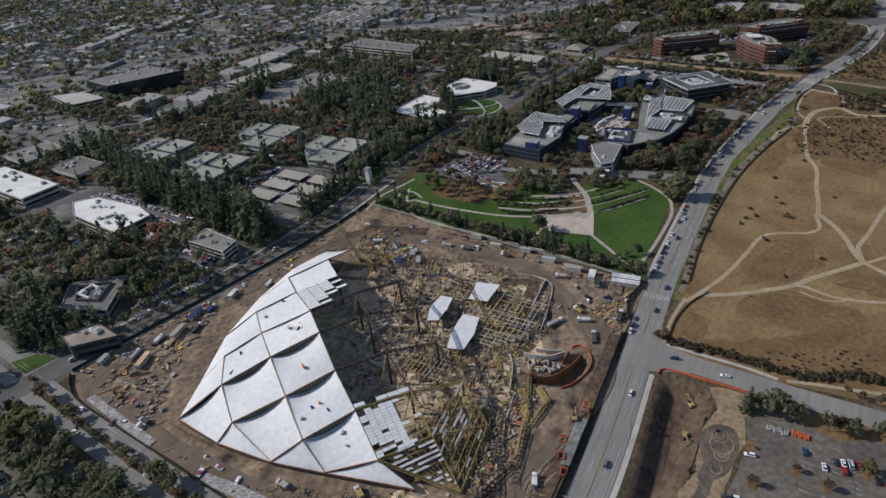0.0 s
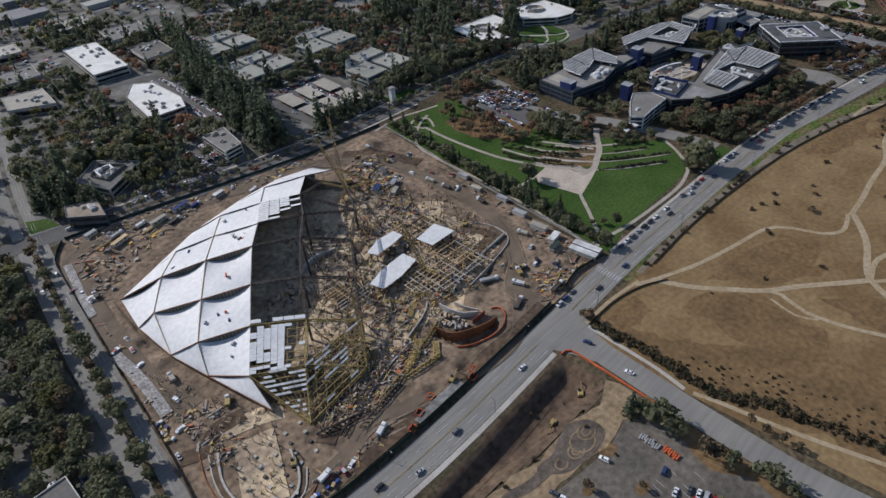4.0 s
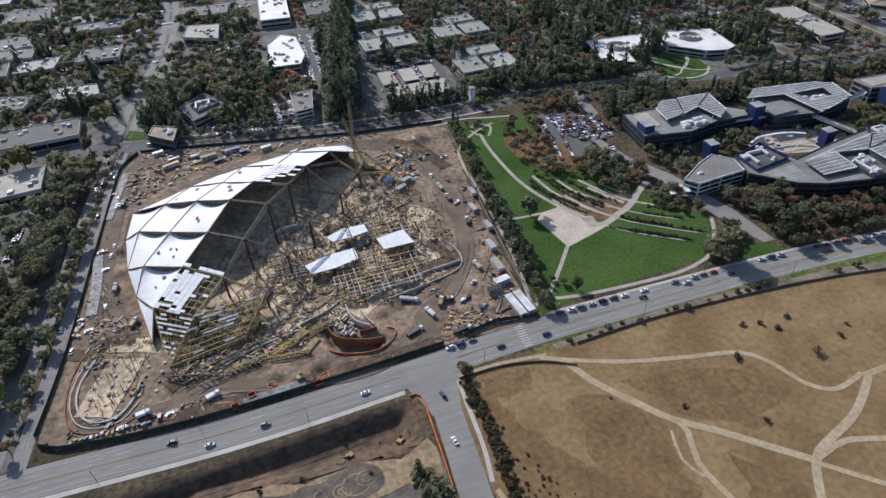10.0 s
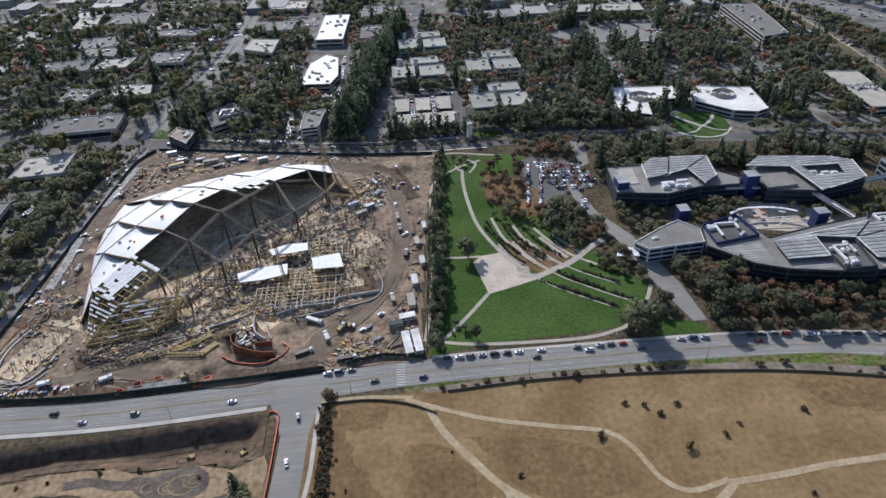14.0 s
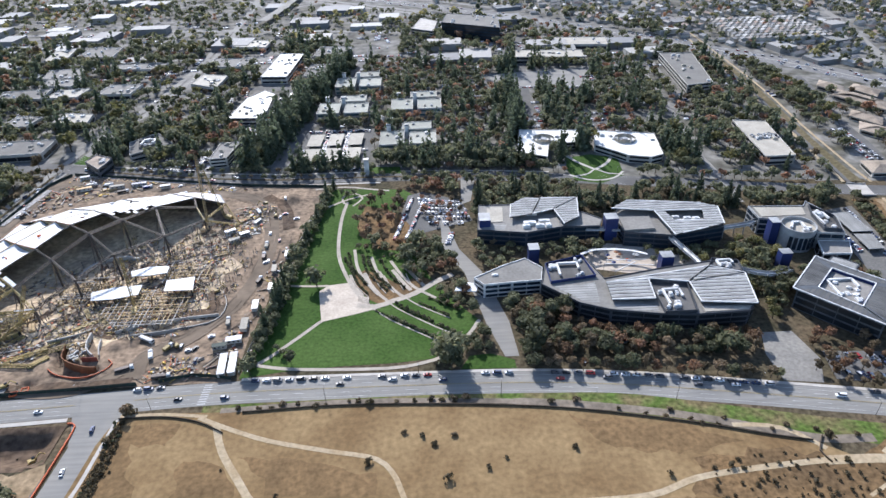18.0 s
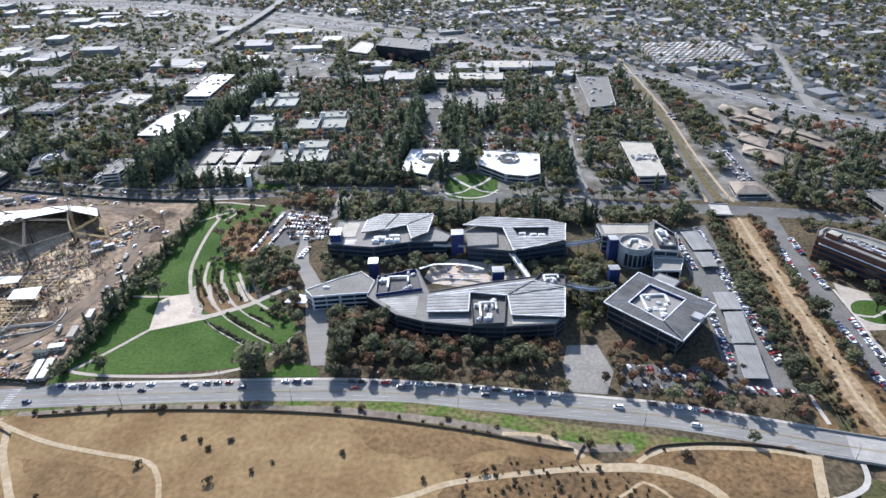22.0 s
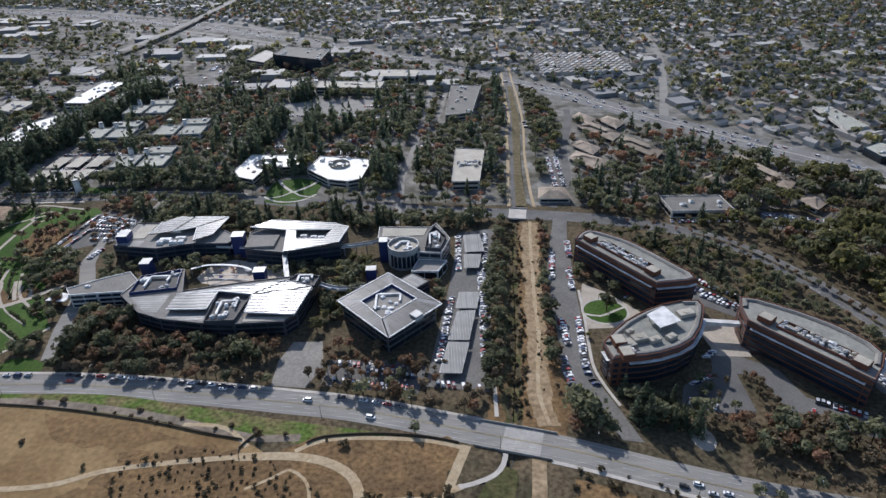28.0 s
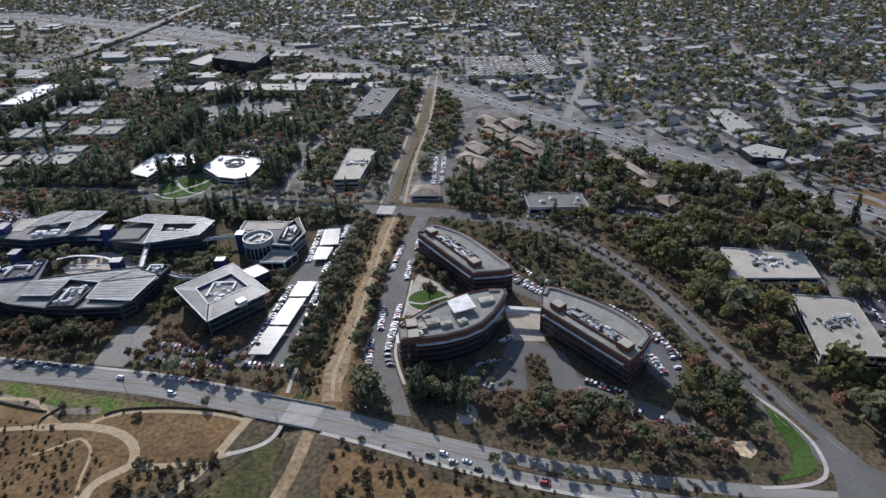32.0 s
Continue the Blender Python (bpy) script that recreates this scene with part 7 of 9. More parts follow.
# loose beams, props and bars under and around the frame
me = Mesh()
for poly, n, l0, l1 in (([(160, 92), (204, 96), (262, 104), (300, 112), (306, 160), (266, 206), (222, 196), (196, 160)], 2100, 1.2, 6.5), ([(150, 90), (196, 100), (200, 130), (176, 140)], 700, 1.5, 7.0), ([(112, 80), (134, 80), (140, 112), (114, 114)], 80, 0.6, 2.0), ([(262, 190), (300, 184), (316, 210), (300, 250), (268, 236)], 700, 1.2, 5.0), ([(160, 150), (206, 150), (240, 206), (262, 236), (230, 236), (200, 200)], 420, 1.5, 6.0), ([(110, 110), (150, 112), (124, 160), (112, 200)], 260, 1.0, 4.0), ([(286, 120), (316, 124), (330, 200), (300, 200)], 320, 0.8, 3.5)):
    x0, y0, x1, y1 = bounds(poly)
    for _ in range(n):
        x, y = rnd.uniform(x0, x1), rnd.uniform(y0, y1)
        if not inside(x, y, poly) or math.hypot(x - 250, y - 90) < 18:
            continue
        z, a, l = relief(x, y) + 0.35, radians(rnd.choice((35, -55, 32, -52, 10, 80, rnd.uniform(0, 180)))), rnd.uniform(l0, l1)
        kind = rnd.random()
        if kind < 0.7:
            for m in range(rnd.choice((1, 1, 2, 4))):
                ox, oy = -0.7 * m * math.sin(a), 0.7 * m * math.cos(a)
                me.bar((x + ox - l / 2 * math.cos(a), y + oy - l / 2 * math.sin(a), z), (x + ox + l / 2 * math.cos(a), y + oy + l / 2 * math.sin(a), z + rnd.choice((0, 0, 0.3, 1.5))), rnd.uniform(0.2, 0.4))
        else:
            me.bar((x, y, z - 0.6), (x, y, z + rnd.uniform(1.5, 5.0)), 0.3)
tagged(part("loose_steel", me, LOOSE_STEEL), "loose beams, props and bars lying about the site", "building material", kind="stuff")
# round stubs and low footings of the corner foundation
stub_parent = thing("foundation", "low footings and column stubs on pale soil", "foundation", (128, 92, 0))
for i in range(5):
    for j in range(5):
        x, y = -16 + i * 8 + j * 1.2, -12 + j * 6
        if inside(x + 128, y + 92, [(108, 76), (128, 73), (146, 86), (150, 106), (112, 110)]):
            part("footing", Mesh().box(x, y, -0.2, 1.6, 1.6, 1.0, 12), CONCRETE if (i + j) % 3 else STEEL_DARK, stub_parent)


def stack(label, x, y, turn, n, length, w, material, name, group, layers=3):
    t = thing(name, label, "building material", (x, y, relief(x, y) + 0.1), turn, group=group)
    for k in range(layers):
        for i in range(n):
            part("beam", Mesh().box(0, (i - n / 2) * w * 1.6, k * w * 1.15, length, w, w), material, t)


for x, y, turn, n, l in ((236, 120, 30, 4, 16), (226, 108, 35, 5, 15), (216, 96, 38, 6, 14), (208, 92, 40, 5, 14), (222, 88, 48, 5, 12), (246, 124, -50, 4, 12), (198, 108, 60, 5, 12), (232, 132, -55, 4, 12)):
    stack("bundle of yellow primed steel beams", x, y, turn, n, l, 0.45, STEEL_YELLOW, "steel_bundle", "steel bundles", 2)
for x, y, turn, n, l in ((196, 130, -60, 6, 10), (190, 122, -58, 6, 9), (203, 120, -62, 6, 9), (140, 318, 14, 5, 10), (172, 312, 14, 5, 12), (318, 236, 60, 5, 9), (306, 246, 40, 5, 9), (300, 196, 20, 6, 10)):
    stack("stack of formwork timber", x, y, turn, n, l, 0.4, TIMBER, "timber_stack", "timber stacks", 3)


def crane(x, y, turn, length, pitch, material, label):
    t = thing("crawler_crane", label, "crane", (x, y, relief(x, y) + 0.1), turn)
    for s in (-2.2, 2.2):
        part("track", Mesh().box(0, s, 0, 6, 1.0, 1.1, 0, 0.2), STEEL_DARK, t)
    part("house", Mesh().box(-1, 0, 1.2, 6, 3.4, 2.4, 0, 0.3), material, t)
    part("cab", Mesh().box(2.4, -1.4, 1.2, 1.6, 1.4, 2.0, 0, 0.2), GLASS, t)
    tip = Vector((3 + length * math.cos(radians(pitch)), 0, 2 + length * math.sin(radians(pitch))))
    girder(t, (3, 0, 2), tip, 1.6, material, 0.22, 2.2, "boom")
    part("hoist_line", Mesh().bar(tip, (tip.x + 0.2, 0, 3), 0.1), STEEL_DARK, t)
    part("back_stay", Mesh().bar((-3, 0, 5), tip, 0.12), STEEL_DARK, t)
    part("gantry", Mesh().bar((-1, 0, 3), (-3, 0, 5), 0.3), material, t)


crane(279, 233, 70, 58, 84, TIMBER, "crawler crane with a tall tan lattice boom")
crane(292, 250, 150, 40, 72, STEEL_YELLOW, "crawler crane with a yellow lattice boom")
crane(262, 132, 110, 34, 68, STEEL_YELLOW, "crawler crane with a yellow lattice boom")
crane(196, 112, 60, 30, 62, STEEL_YELLOW, "crawler crane with a yellow lattice boom")


def digger(x, y, turn, material=None):
    t = thing("excavator", "yellow tracked excavator on brown soil", "excavator", (x, y, relief(x, y) + 0.1), turn, group="excavators")
    for s in (-1.2, 1.2):
        part("track", Mesh().box(0, s, 0, 4, 0.7, 0.9, 0, 0.2), STEEL_DARK, t)
    part("body", Mesh().box(-0.4, 0, 1.0, 3.2, 2.6, 1.3, 0, 0.25), material or STEEL_YELLOW, t)
    part("cab", Mesh().box(0.8, 0.7, 1.0, 1.4, 1.1, 1.9, 0, 0.15), GLASS, t)
    part("boom", Mesh().bar((1.0, -0.3, 1.6), (4.2, -0.3, 4.2), 0.45).bar((4.2, -0.3, 4.2), (6.2, -0.3, 1.8), 0.4), material or STEEL_YELLOW, t)
    part("bucket", Mesh().box(6.3, -0.3, 0.8, 0.9, 1.2, 1.0, 0, 0.2), STEEL_DARK, t)


for x, y, turn in ((252, 20, 40), (228, 18, 200), (214, 68, 20), (330, 250, 100), (150, 120, 30), (135, 88, 60), (300, 96, 140), (190, 320, 10), (318, 270, 200), (124, 300, 80), (310, 150, 30)):
    digger(x, y, turn)


def lorry(x, y, turn, box_material, length=8.0, group="site lorries", label="site lorry with a pale load bed", z=None, high=2.4):
    length *= 0.72
    high = 1.5
    t = thing("lorry", label, "lorry", (x, y, relief(x, y) + 0.12 if z is None else z), turn, group=group)
    part("bed", Mesh().box(-1.0, 0, 1.0, length, 2.5, high, 0, 0.1), box_material, t)
    part("cab", Mesh().box(length / 2 + 0.3, 0, 0.7, 2.0, 2.4, 2.2, 0, 0.35), METAL_WHITE, t)
    part("windscreen", Mesh().box(length / 2 + 1.15, 0, 1.7, 0.4, 2.1, 0.8), GLASS, t)
    part("chassis", Mesh().box(0, 0, 0.55, length + 2, 1.2, 0.45), STEEL_DARK, t)
    for wx in (-length / 2 + 0.6, -length / 2 + 2.0, length / 2 + 0.2):
        for s in (-1.05, 1.05):
            part("wheel", Mesh().wheel(wx, s, 0.5, 0.5, 0.35), RUBBER, t)


for x, y, turn, m, l in ((280, 103, -30, METAL_PALE, 12), (288, 88, 110, METAL_WHITE, 7), (276, 78, 20, STEEL_DARK, 11), (296, 94, 60, STEEL_YELLOW, 6), (332, 205, 95, ROOF_TAN, 7), (333, 190, 95, STEEL_DARK, 7), (316, 255, 120, METAL_WHITE, 6), (336, 160, 80, STEEL_DARK, 7), (168, 320, 12, METAL_WHITE, 7), (205, 313, 12, BLUE, 8), (186, 306, 15, STEEL_DARK, 10), (152, 322, 15, METAL_PALE, 9),
                         (118, 270, 88, STEEL_DARK, 6), (120, 175, 85, ROOF_TAN, 6), (132, 140, 60, STEEL_YELLOW, 6), (140, 72, 8, METAL_WHITE, 6), (172, 72, 20, METAL_WHITE, 6), (242, 296, 12, METAL_WHITE, 6), (262, 294, 12, STEEL_YELLOW, 7), (300, 70, 5, STEEL_DARK, 11), (326, 116, 100, ROOF_TAN, 7)):
    lorry(x, y, turn, m, l)


def cabin(x, y, turn, l, w, material, label, group="site cabins"):
    t = thing("site_cabin", label, "cabin", (x, y, relief(x, y) + 0.1), turn, group=group)
    part("body", Mesh().box(0, 0, 0.4, l, w, 2.6), WALL_PALE, t)
    part("roof", Mesh().box(0, 0, 3.0, l + 0.4, w + 0.4, 0.25), material, t)
    part("skid", Mesh().box(0, 0, 0, l, w * 0.6, 0.4), STEEL_DARK, t)
    for i in range(3):
        part("window", Mesh().box((i - 1) * l / 3.4, -w / 2, 1.5, 1.2, 0.12, 0.9), GLASS, t)


for x, y, turn, l, w, m in ((333, 76, 97, 17, 4, METAL_WHITE), (338.5, 77, 97, 17, 4, METAL_WHITE), (334, 98, 8, 9, 4, METAL_WHITE), (337, 112, 95, 11, 4, ROOF_TAN), (327, 92, 8, 8, 3, GREEN_NET), (340, 130, 95, 9, 3.5, METAL_PALE), (346, 150, 95, 8, 3, METAL_PALE), (344, 172, 96, 8, 3, ROOF_TAN), (350, 190, 96, 8, 3, METAL_PALE), (178, 314, 12, 12, 3, ROOF_TAN), (150, 312, 20, 12, 3, TIMBER),
                            (196, 318, 12, 12, 3, BLUE), (222, 310, 12, 8, 3, METAL_WHITE), (140, 336, 15, 8, 3, METAL_PALE), (300, 226, 30, 8, 3, BLUE), (306, 214, 30, 8, 3, ROOF_TAN), (312, 222, 30, 7, 3, METAL_PALE), (318, 240, 60, 7, 3, WALL_DARK)):
    cabin(x, y, turn, l, w, m, "long site cabin with a flat roof" if l > 10 else "small site cabin or container on skids")
for x, y in ((190, 66), (200, 69), (182, 62), (222, 62), (226, 66)):
    t = thing("edge_barrier", "square orange barrier round a hole", "barrier", (x, y, relief(x, y) + 0.1), 15, group="orange barriers")
    for s in (-1, 1):
        part("rail", Mesh().bar((-1.8, s * 1.5, 0.9), (1.8, s * 1.5, 0.9), 0.25, 0.9), ORANGE, t)
        part("rail", Mesh().bar((s * 1.8, -1.5, 0.9), (s * 1.8, 1.5, 0.9), 0.25, 0.9), ORANGE, t)


def fence(label, pts, material, h=2.2, step=6.0, name="fence", post=0.12, thick=0.06, category="fence"):
    q = [p[:2] for p in (curve(pts, step) if len(pts) > 2 else pts)]
    o = q[0]
    t = thing(name, label, category, (o[0], o[1], 0))
    for a, b in zip(q, q[1:]):
        part("fence_panel", Mesh().bar((a[0] - o[0], a[1] - o[1], h / 2), (b[0] - o[0], b[1] - o[1], h / 2), thick, h), material, t)
        part("fence_post", Mesh().box(a[0] - o[0], a[1] - o[1], 0, post, post, h + 0.1), STEEL_DARK, t)


fence("tall dark green netting fence round the site", [(92, 75.5), (103, 66.5), (160, 60.5), (240, 62.5), (288, 65)], GREEN_NET, 2.6, 8)
fence("tall dark green netting fence round the site", [(300, 66), (318, 70), (340, 66)], GREEN_NET, 2.6, 8)
fence("tall dark green netting fence round the site", [(91.7, 77), (95, 100), (98.5, 130), (101, 165), (103.5, 205), (106, 240), (109, 285), (113, 326), (124, 345)], GREEN_NET, 2.4, 10)
fence("tall dark green netting fence round the site", [(126, 346), (174, 336), (240, 320), (300, 307), (364, 299)], GREEN_NET, 2.4, 10)
fence("pale chain fence between site and park", [(343, 70), (347, 120), (353, 190), (360, 240), (366, 296)], METAL_PALE, 1.6, 10)
fence("orange mesh fence beside the side road", [(262, 39), (267, 37), (267.2, 20), (266.6, 0), (266, -15)], ORANGE, 1.1, 5, thick=0.5)
fence("brown wooden rail fence along the field", [(352, 41), (402, 42.5), (461, 39.5), (520, 33), (576, 21), (614, 10), (634, 5)], BARK, 1.2, 6, post=0.25, thick=0.3)
fence("brown wooden rail fence along the trail", [(640, 8), (634, -1), (636, -8)], BARK, 1.2, 5, post=0.25, thick=0.3)
fence("brown wooden rail fence along the trail", [(668, 1), (676, 5), (702, 6), (730, 2.5), (745, -2)], BARK, 1.2, 6, post=0.25, thick=0.3)
fence("brown wooden rail fence along the field", [(288, 40.5), (310, 40.5), (330, 36), (345, 28)], BARK, 1.1, 5, post=0.25, thick=0.3)

# stacked barriers beside the trees of the car park
pile = thing("barrier_stack", "stacked grey road barriers beside dark trees", "barrier", (247.3, -19, 0.05), 85, group="barrier stacks")
for i in range(9):
    part("barrier", Mesh().box(i * 1.05 - 4.2, (i % 3) * 0.5, 0, 0.8, 3.0, 0.9, (i * 37) % 15, 0.12), METAL_PALE, pile)
pile = thing("barrier_stack", "stacked orange road barriers beside dark trees", "barrier", (248.1, -28.5, 0.05), 85, group="barrier stacks")
for i in range(7):
    part("barrier", Mesh().box(i * 1.05 - 3.2, (i % 2) * 0.6, 0, 0.8, 3.0, 1.0, (i * 29) % 12, 0.12), ORANGE, pile)
# boxes and cases inside the fence
crate_rnd = random.Random(12)
for i in range(30):
    x, y = (crate_rnd.uniform(100.5, 105), crate_rnd.uniform(138, 158)) if i < 14 else (108 + (i - 14) * 2.3, 68.4 - 0.05 * i + crate_rnd.uniform(-0.6, 0.8))
    case = thing("tool_case", "site tool case standing on the soil", "case", (x, y, relief(x, y) + 0.12), crate_rnd.uniform(0, 90), group="site tool cases")
    w, d, h = crate_rnd.uniform(1.2, 2.6), crate_rnd.uniform(0.9, 1.5), crate_rnd.uniform(0.8, 1.5)
    paint = crate_rnd.choice((BLUE, METAL_WHITE, STEEL_YELLOW, TIMBER, METAL_WHITE, BLUE_PLASTIC))
    part("body", Mesh().box(0, 0, 0, w, d, h, 0, 0.06), paint, case)
    part("lid", Mesh().box(0, 0, h, w + 0.1, d + 0.1, 0.1), paint, case)

# tyre rings and benches of the yard beside the excavation
TYRE_MARKS = surface("dark tyre-turned soil", (0.13, 0.105, 0.082), 0.95, vary=0.3, grain=0.5, blotch=0.15)
area("tyre_ring", [p[:2] for p in curve([(231, 12.5), (239, 7), (239.5, -1), (232, -4.5), (222, -4), (212, -2), (206, 3), (203, 8), (208, 9), (214, 8), (222, 11), (231, 12.5)], 2.5)][:-1], 0.16, TYRE_MARKS, "dark rings of tyre marks on pale soil", "track")
strip("tyre_drive", curve([(206, 5), (196, 6), (186, 9), (174, 8)], 3), 4.5, 0.17, TYRE_MARKS, "dark tyre-marked track on pale soil", "track")
for cx, cy, r in ((233, 4, 3.6), (233, 4, 1.8), (222, 1.5, 3.2), (222, 1.5, 1.5), (213, 2.5, 2.4), (228, 2.5, 5.0)):
    strip("tyre_swirl", [(cx + r * 1.25 * math.cos(a * 0.3), cy + r * math.sin(a * 0.3)) for a in range(4, 20)], 0.7, 0.27, DIRT, "pale swirl left by turning tyres", "track")
drape("dark_slope", [(40, 20), (120, 22), (180, 26), (236, 30)], 9, 0.3, DARK_SOIL, "dark soil face of the excavation")


# ---- cars, lamps ----
def car_meshes(kind):
    """Body, windows and a wheel of a car, van or pickup, built along x."""
    l, w, h = {"saloon": (4.6, 1.8, 1.42), "suv": (4.7, 1.88, 1.7), "van": (5.2, 1.95, 2.0)}[kind]
    body = Mesh()
    prof = {"saloon": [(-2.3, 0.45), (-2.28, 0.88), (-1.5, 0.95), (1.0, 0.92), (2.15, 0.75), (2.3, 0.45)], "suv": [(-2.35, 0.5), (-2.33, 1.0), (-1.9, 1.05), (1.0, 1.03), (2.25, 0.85), (2.35, 0.5)], "van": [(-2.6, 0.5), (-2.6, 1.1), (-2.3, 1.15), (1.3, 1.1), (2.4, 0.9), (2.6, 0.5)]}[kind]
    rows = [[(x, -w / 2 + 0.04, 0.28) for x, z in prof], [(x, -w / 2, z * 0.8) for x, z in prof], [(x, -w / 2 + 0.12, z) for x, z in prof], [(x, w / 2 - 0.12, z) for x, z in prof], [(x, w / 2, z * 0.8) for x, z in prof], [(x, w / 2 - 0.04, 0.28) for x, z in prof]]
    body.sheet([list(reversed(r)) for r in rows])
    body.face(*[r[0] for r in rows]), body.face(*[r[-1] for r in reversed(rows)])
    a, b, c, d = {"saloon": (-1.75, -1.0, 0.25, 1.1), "suv": (-2.2, -1.9, 0.35, 1.15), "van": (-2.5, -2.3, 0.9, 1.7)}[kind]
    base, t = prof[2][1] - 0.03, w / 2 - 0.15
    glass = Mesh()
    for p, q, r, s in (((a, t), (d, t), (c, t - 0.18), (b, t - 0.18)), ((d, -t), (a, -t), (b, -t + 0.18), (c, -t + 0.18))):
        glass.face((*p, base), (*q, base), (*r, h - 0.05), (*s, h - 0.05))
    glass.face((d, t, base), (d, -t, base), (c, -t + 0.18, h - 0.05), (c, t - 0.18, h - 0.05))
    glass.face((a, -t, base), (a, t, base), (b, t - 0.18, h - 0.05), (b, -t + 0.18, h - 0.05))
    body.box((b + c) / 2, 0, h - 0.07, c - b, 2 * t - 0.34, 0.07)
    return body.data("body", CAR_PAINT), glass.data("windows", GLASS), Mesh().wheel(0, 0, 0, 0.33, 0.24).data("wheel", RUBBER), l


CARS = {}
for kind, label in (("saloon", "parked saloon car"), ("suv", "parked sport utility car"), ("van", "parked van")):
    body, glass, wheel, l = car_meshes(kind)
    t = thing("car", label + " with dark windows on the asphalt", "car", (0, 0, -60), group="cars along the road")
    part("body", body, None, t), part("window_glass", glass, None, t)
    for x in (-l * 0.3, l * 0.31):
        for s in (-0.82, 0.82):
            part("wheel", wheel, None, t).matrix_basis = pose(x, s, 0.33)
    CARS[kind] = t
rnd = random.Random(77)
SPOTS = []
park_line = beside(PARKWAY, 7.3)
run, nxt = 0.0, 0.0
for a, b in zip(park_line, park_line[1:]):
    d = math.hypot(b[0] - a[0], b[1] - a[1])
    while nxt < run + d:
        t = (nxt - run) / d
        x, y = a[0] + t * (b[0] - a[0]), a[1] + t * (b[1] - a[1])
        if (289 < x < 312 or 350 < x < 452 or 476 < x < 498 or 514 < x < 632 or 680 < x < 716) and rnd.random() < 0.86:
            SPOTS.append((x, y, math.degrees(math.atan2(b[1] - a[1], b[0] - a[0])) + rnd.choice((0, 180)) + rnd.uniform(-2, 2)))
        nxt += rnd.uniform(5.9, 6.8)
    run += d
for x, off in ((196, -2.5), (168, -5), (150, 2), (241, -3), (312, -2.6), (338, -4), (404, 2.6), (430, 4.6), (458, 3.0), (520, 2.8), (545, 4.6), (590, 3.2), (610, 4.8), (660, 2.8), (850, -5.5), (858, -2.5), (861, -6), (868, -4), (873, -7), (903, -4.5), (905, -7), (700, -4)):
    i = min(range(len(PARKWAY)), key=lambda k: abs(PARKWAY[k][0] - x))
    q = beside(PARKWAY, off)
    SPOTS.append((q[i][0], q[i][1], math.degrees(math.atan2(q[i + 1][1] - q[i][1], q[i + 1][0] - q[i][0])) + (180 if off > 0 else 0)))
for x, y in ((92, 180), (96, 130), (90, 240), (97, 262), (92, 300), (101, 318), (104, 312), (96, 305), (88, 150), (150, 352), (133, 356), (260, 322), (280, 325), (274, 8), (277, 34), (240, 352), (243, 362), (240, 372), (206, 392)):
    SPOTS.append((x + (5 if x < 110 else 0), y, 88 if x < 110 else (100 if y < 60 else -12)))
for x, y in ((226.6, -9.5), (199.9, -3.7), (200.5, -6.6), (191.5, -3.9), (233.1, -38.7), (237.8, -42.5), (238.6, -45.8), (239.3, -48.6), (240, -51.4), (234.3, -46.2), (238.5, -30.7), (238.8, -63.2), (234.5, -58.6), (231.9, -62.5), (228, -66), (210, -60), (206, -62), (222, -70)):
    SPOTS.append((x, y, 100 if x < 230 else 12))
for n, (x, y, turn) in enumerate(SPOTS):
    c = copy_thing(CARS[rnd.choice(("saloon", "saloon", "suv", "suv", "van"))], pose(x, y, 0.15, 0, 0, turn))
for t in CARS.values():
    for o in (*t.children_recursive, t):
        bpy.data.objects.remove(o)

# rows of parked cars in the car parks
CAR_GLASS = surface("tinted car glass", (0.02, 0.024, 0.03), 0.35, vary=0.1, bump=0.0)
lot_mesh = Mesh()
lot_glass = []


def small_car(x, y, turn, z=0.18):
    s = rnd.uniform(0.95, 1.1)
    lot_mesh.box(x, y, z + 0.25, 4.4 * s, 1.8, 0.75, turn)
    i = len(lot_mesh.f)
    lot_mesh.box(x - 0.2 * math.cos(radians(turn)), y - 0.2 * math.sin(radians(turn)), z + 1.0, 2.3 * s, 1.6, rnd.uniform(0.42, 0.75), turn)
    lot_glass.extend(range(i, len(lot_mesh.f) - 2))


def car_row(a, b, turn, fill=0.85, pitch=2.75):
    a, b = Vector(a), Vector(b)
    n = int((b - a).length / pitch)
    for i in range(n):
        if rnd.random() < fill:
            p = a.lerp(b, (i + 0.5) / n)
            small_car(p.x + rnd.uniform(-0.3, 0.3), p.y + rnd.uniform(-0.3, 0.3), turn + rnd.choice((0, 180)))


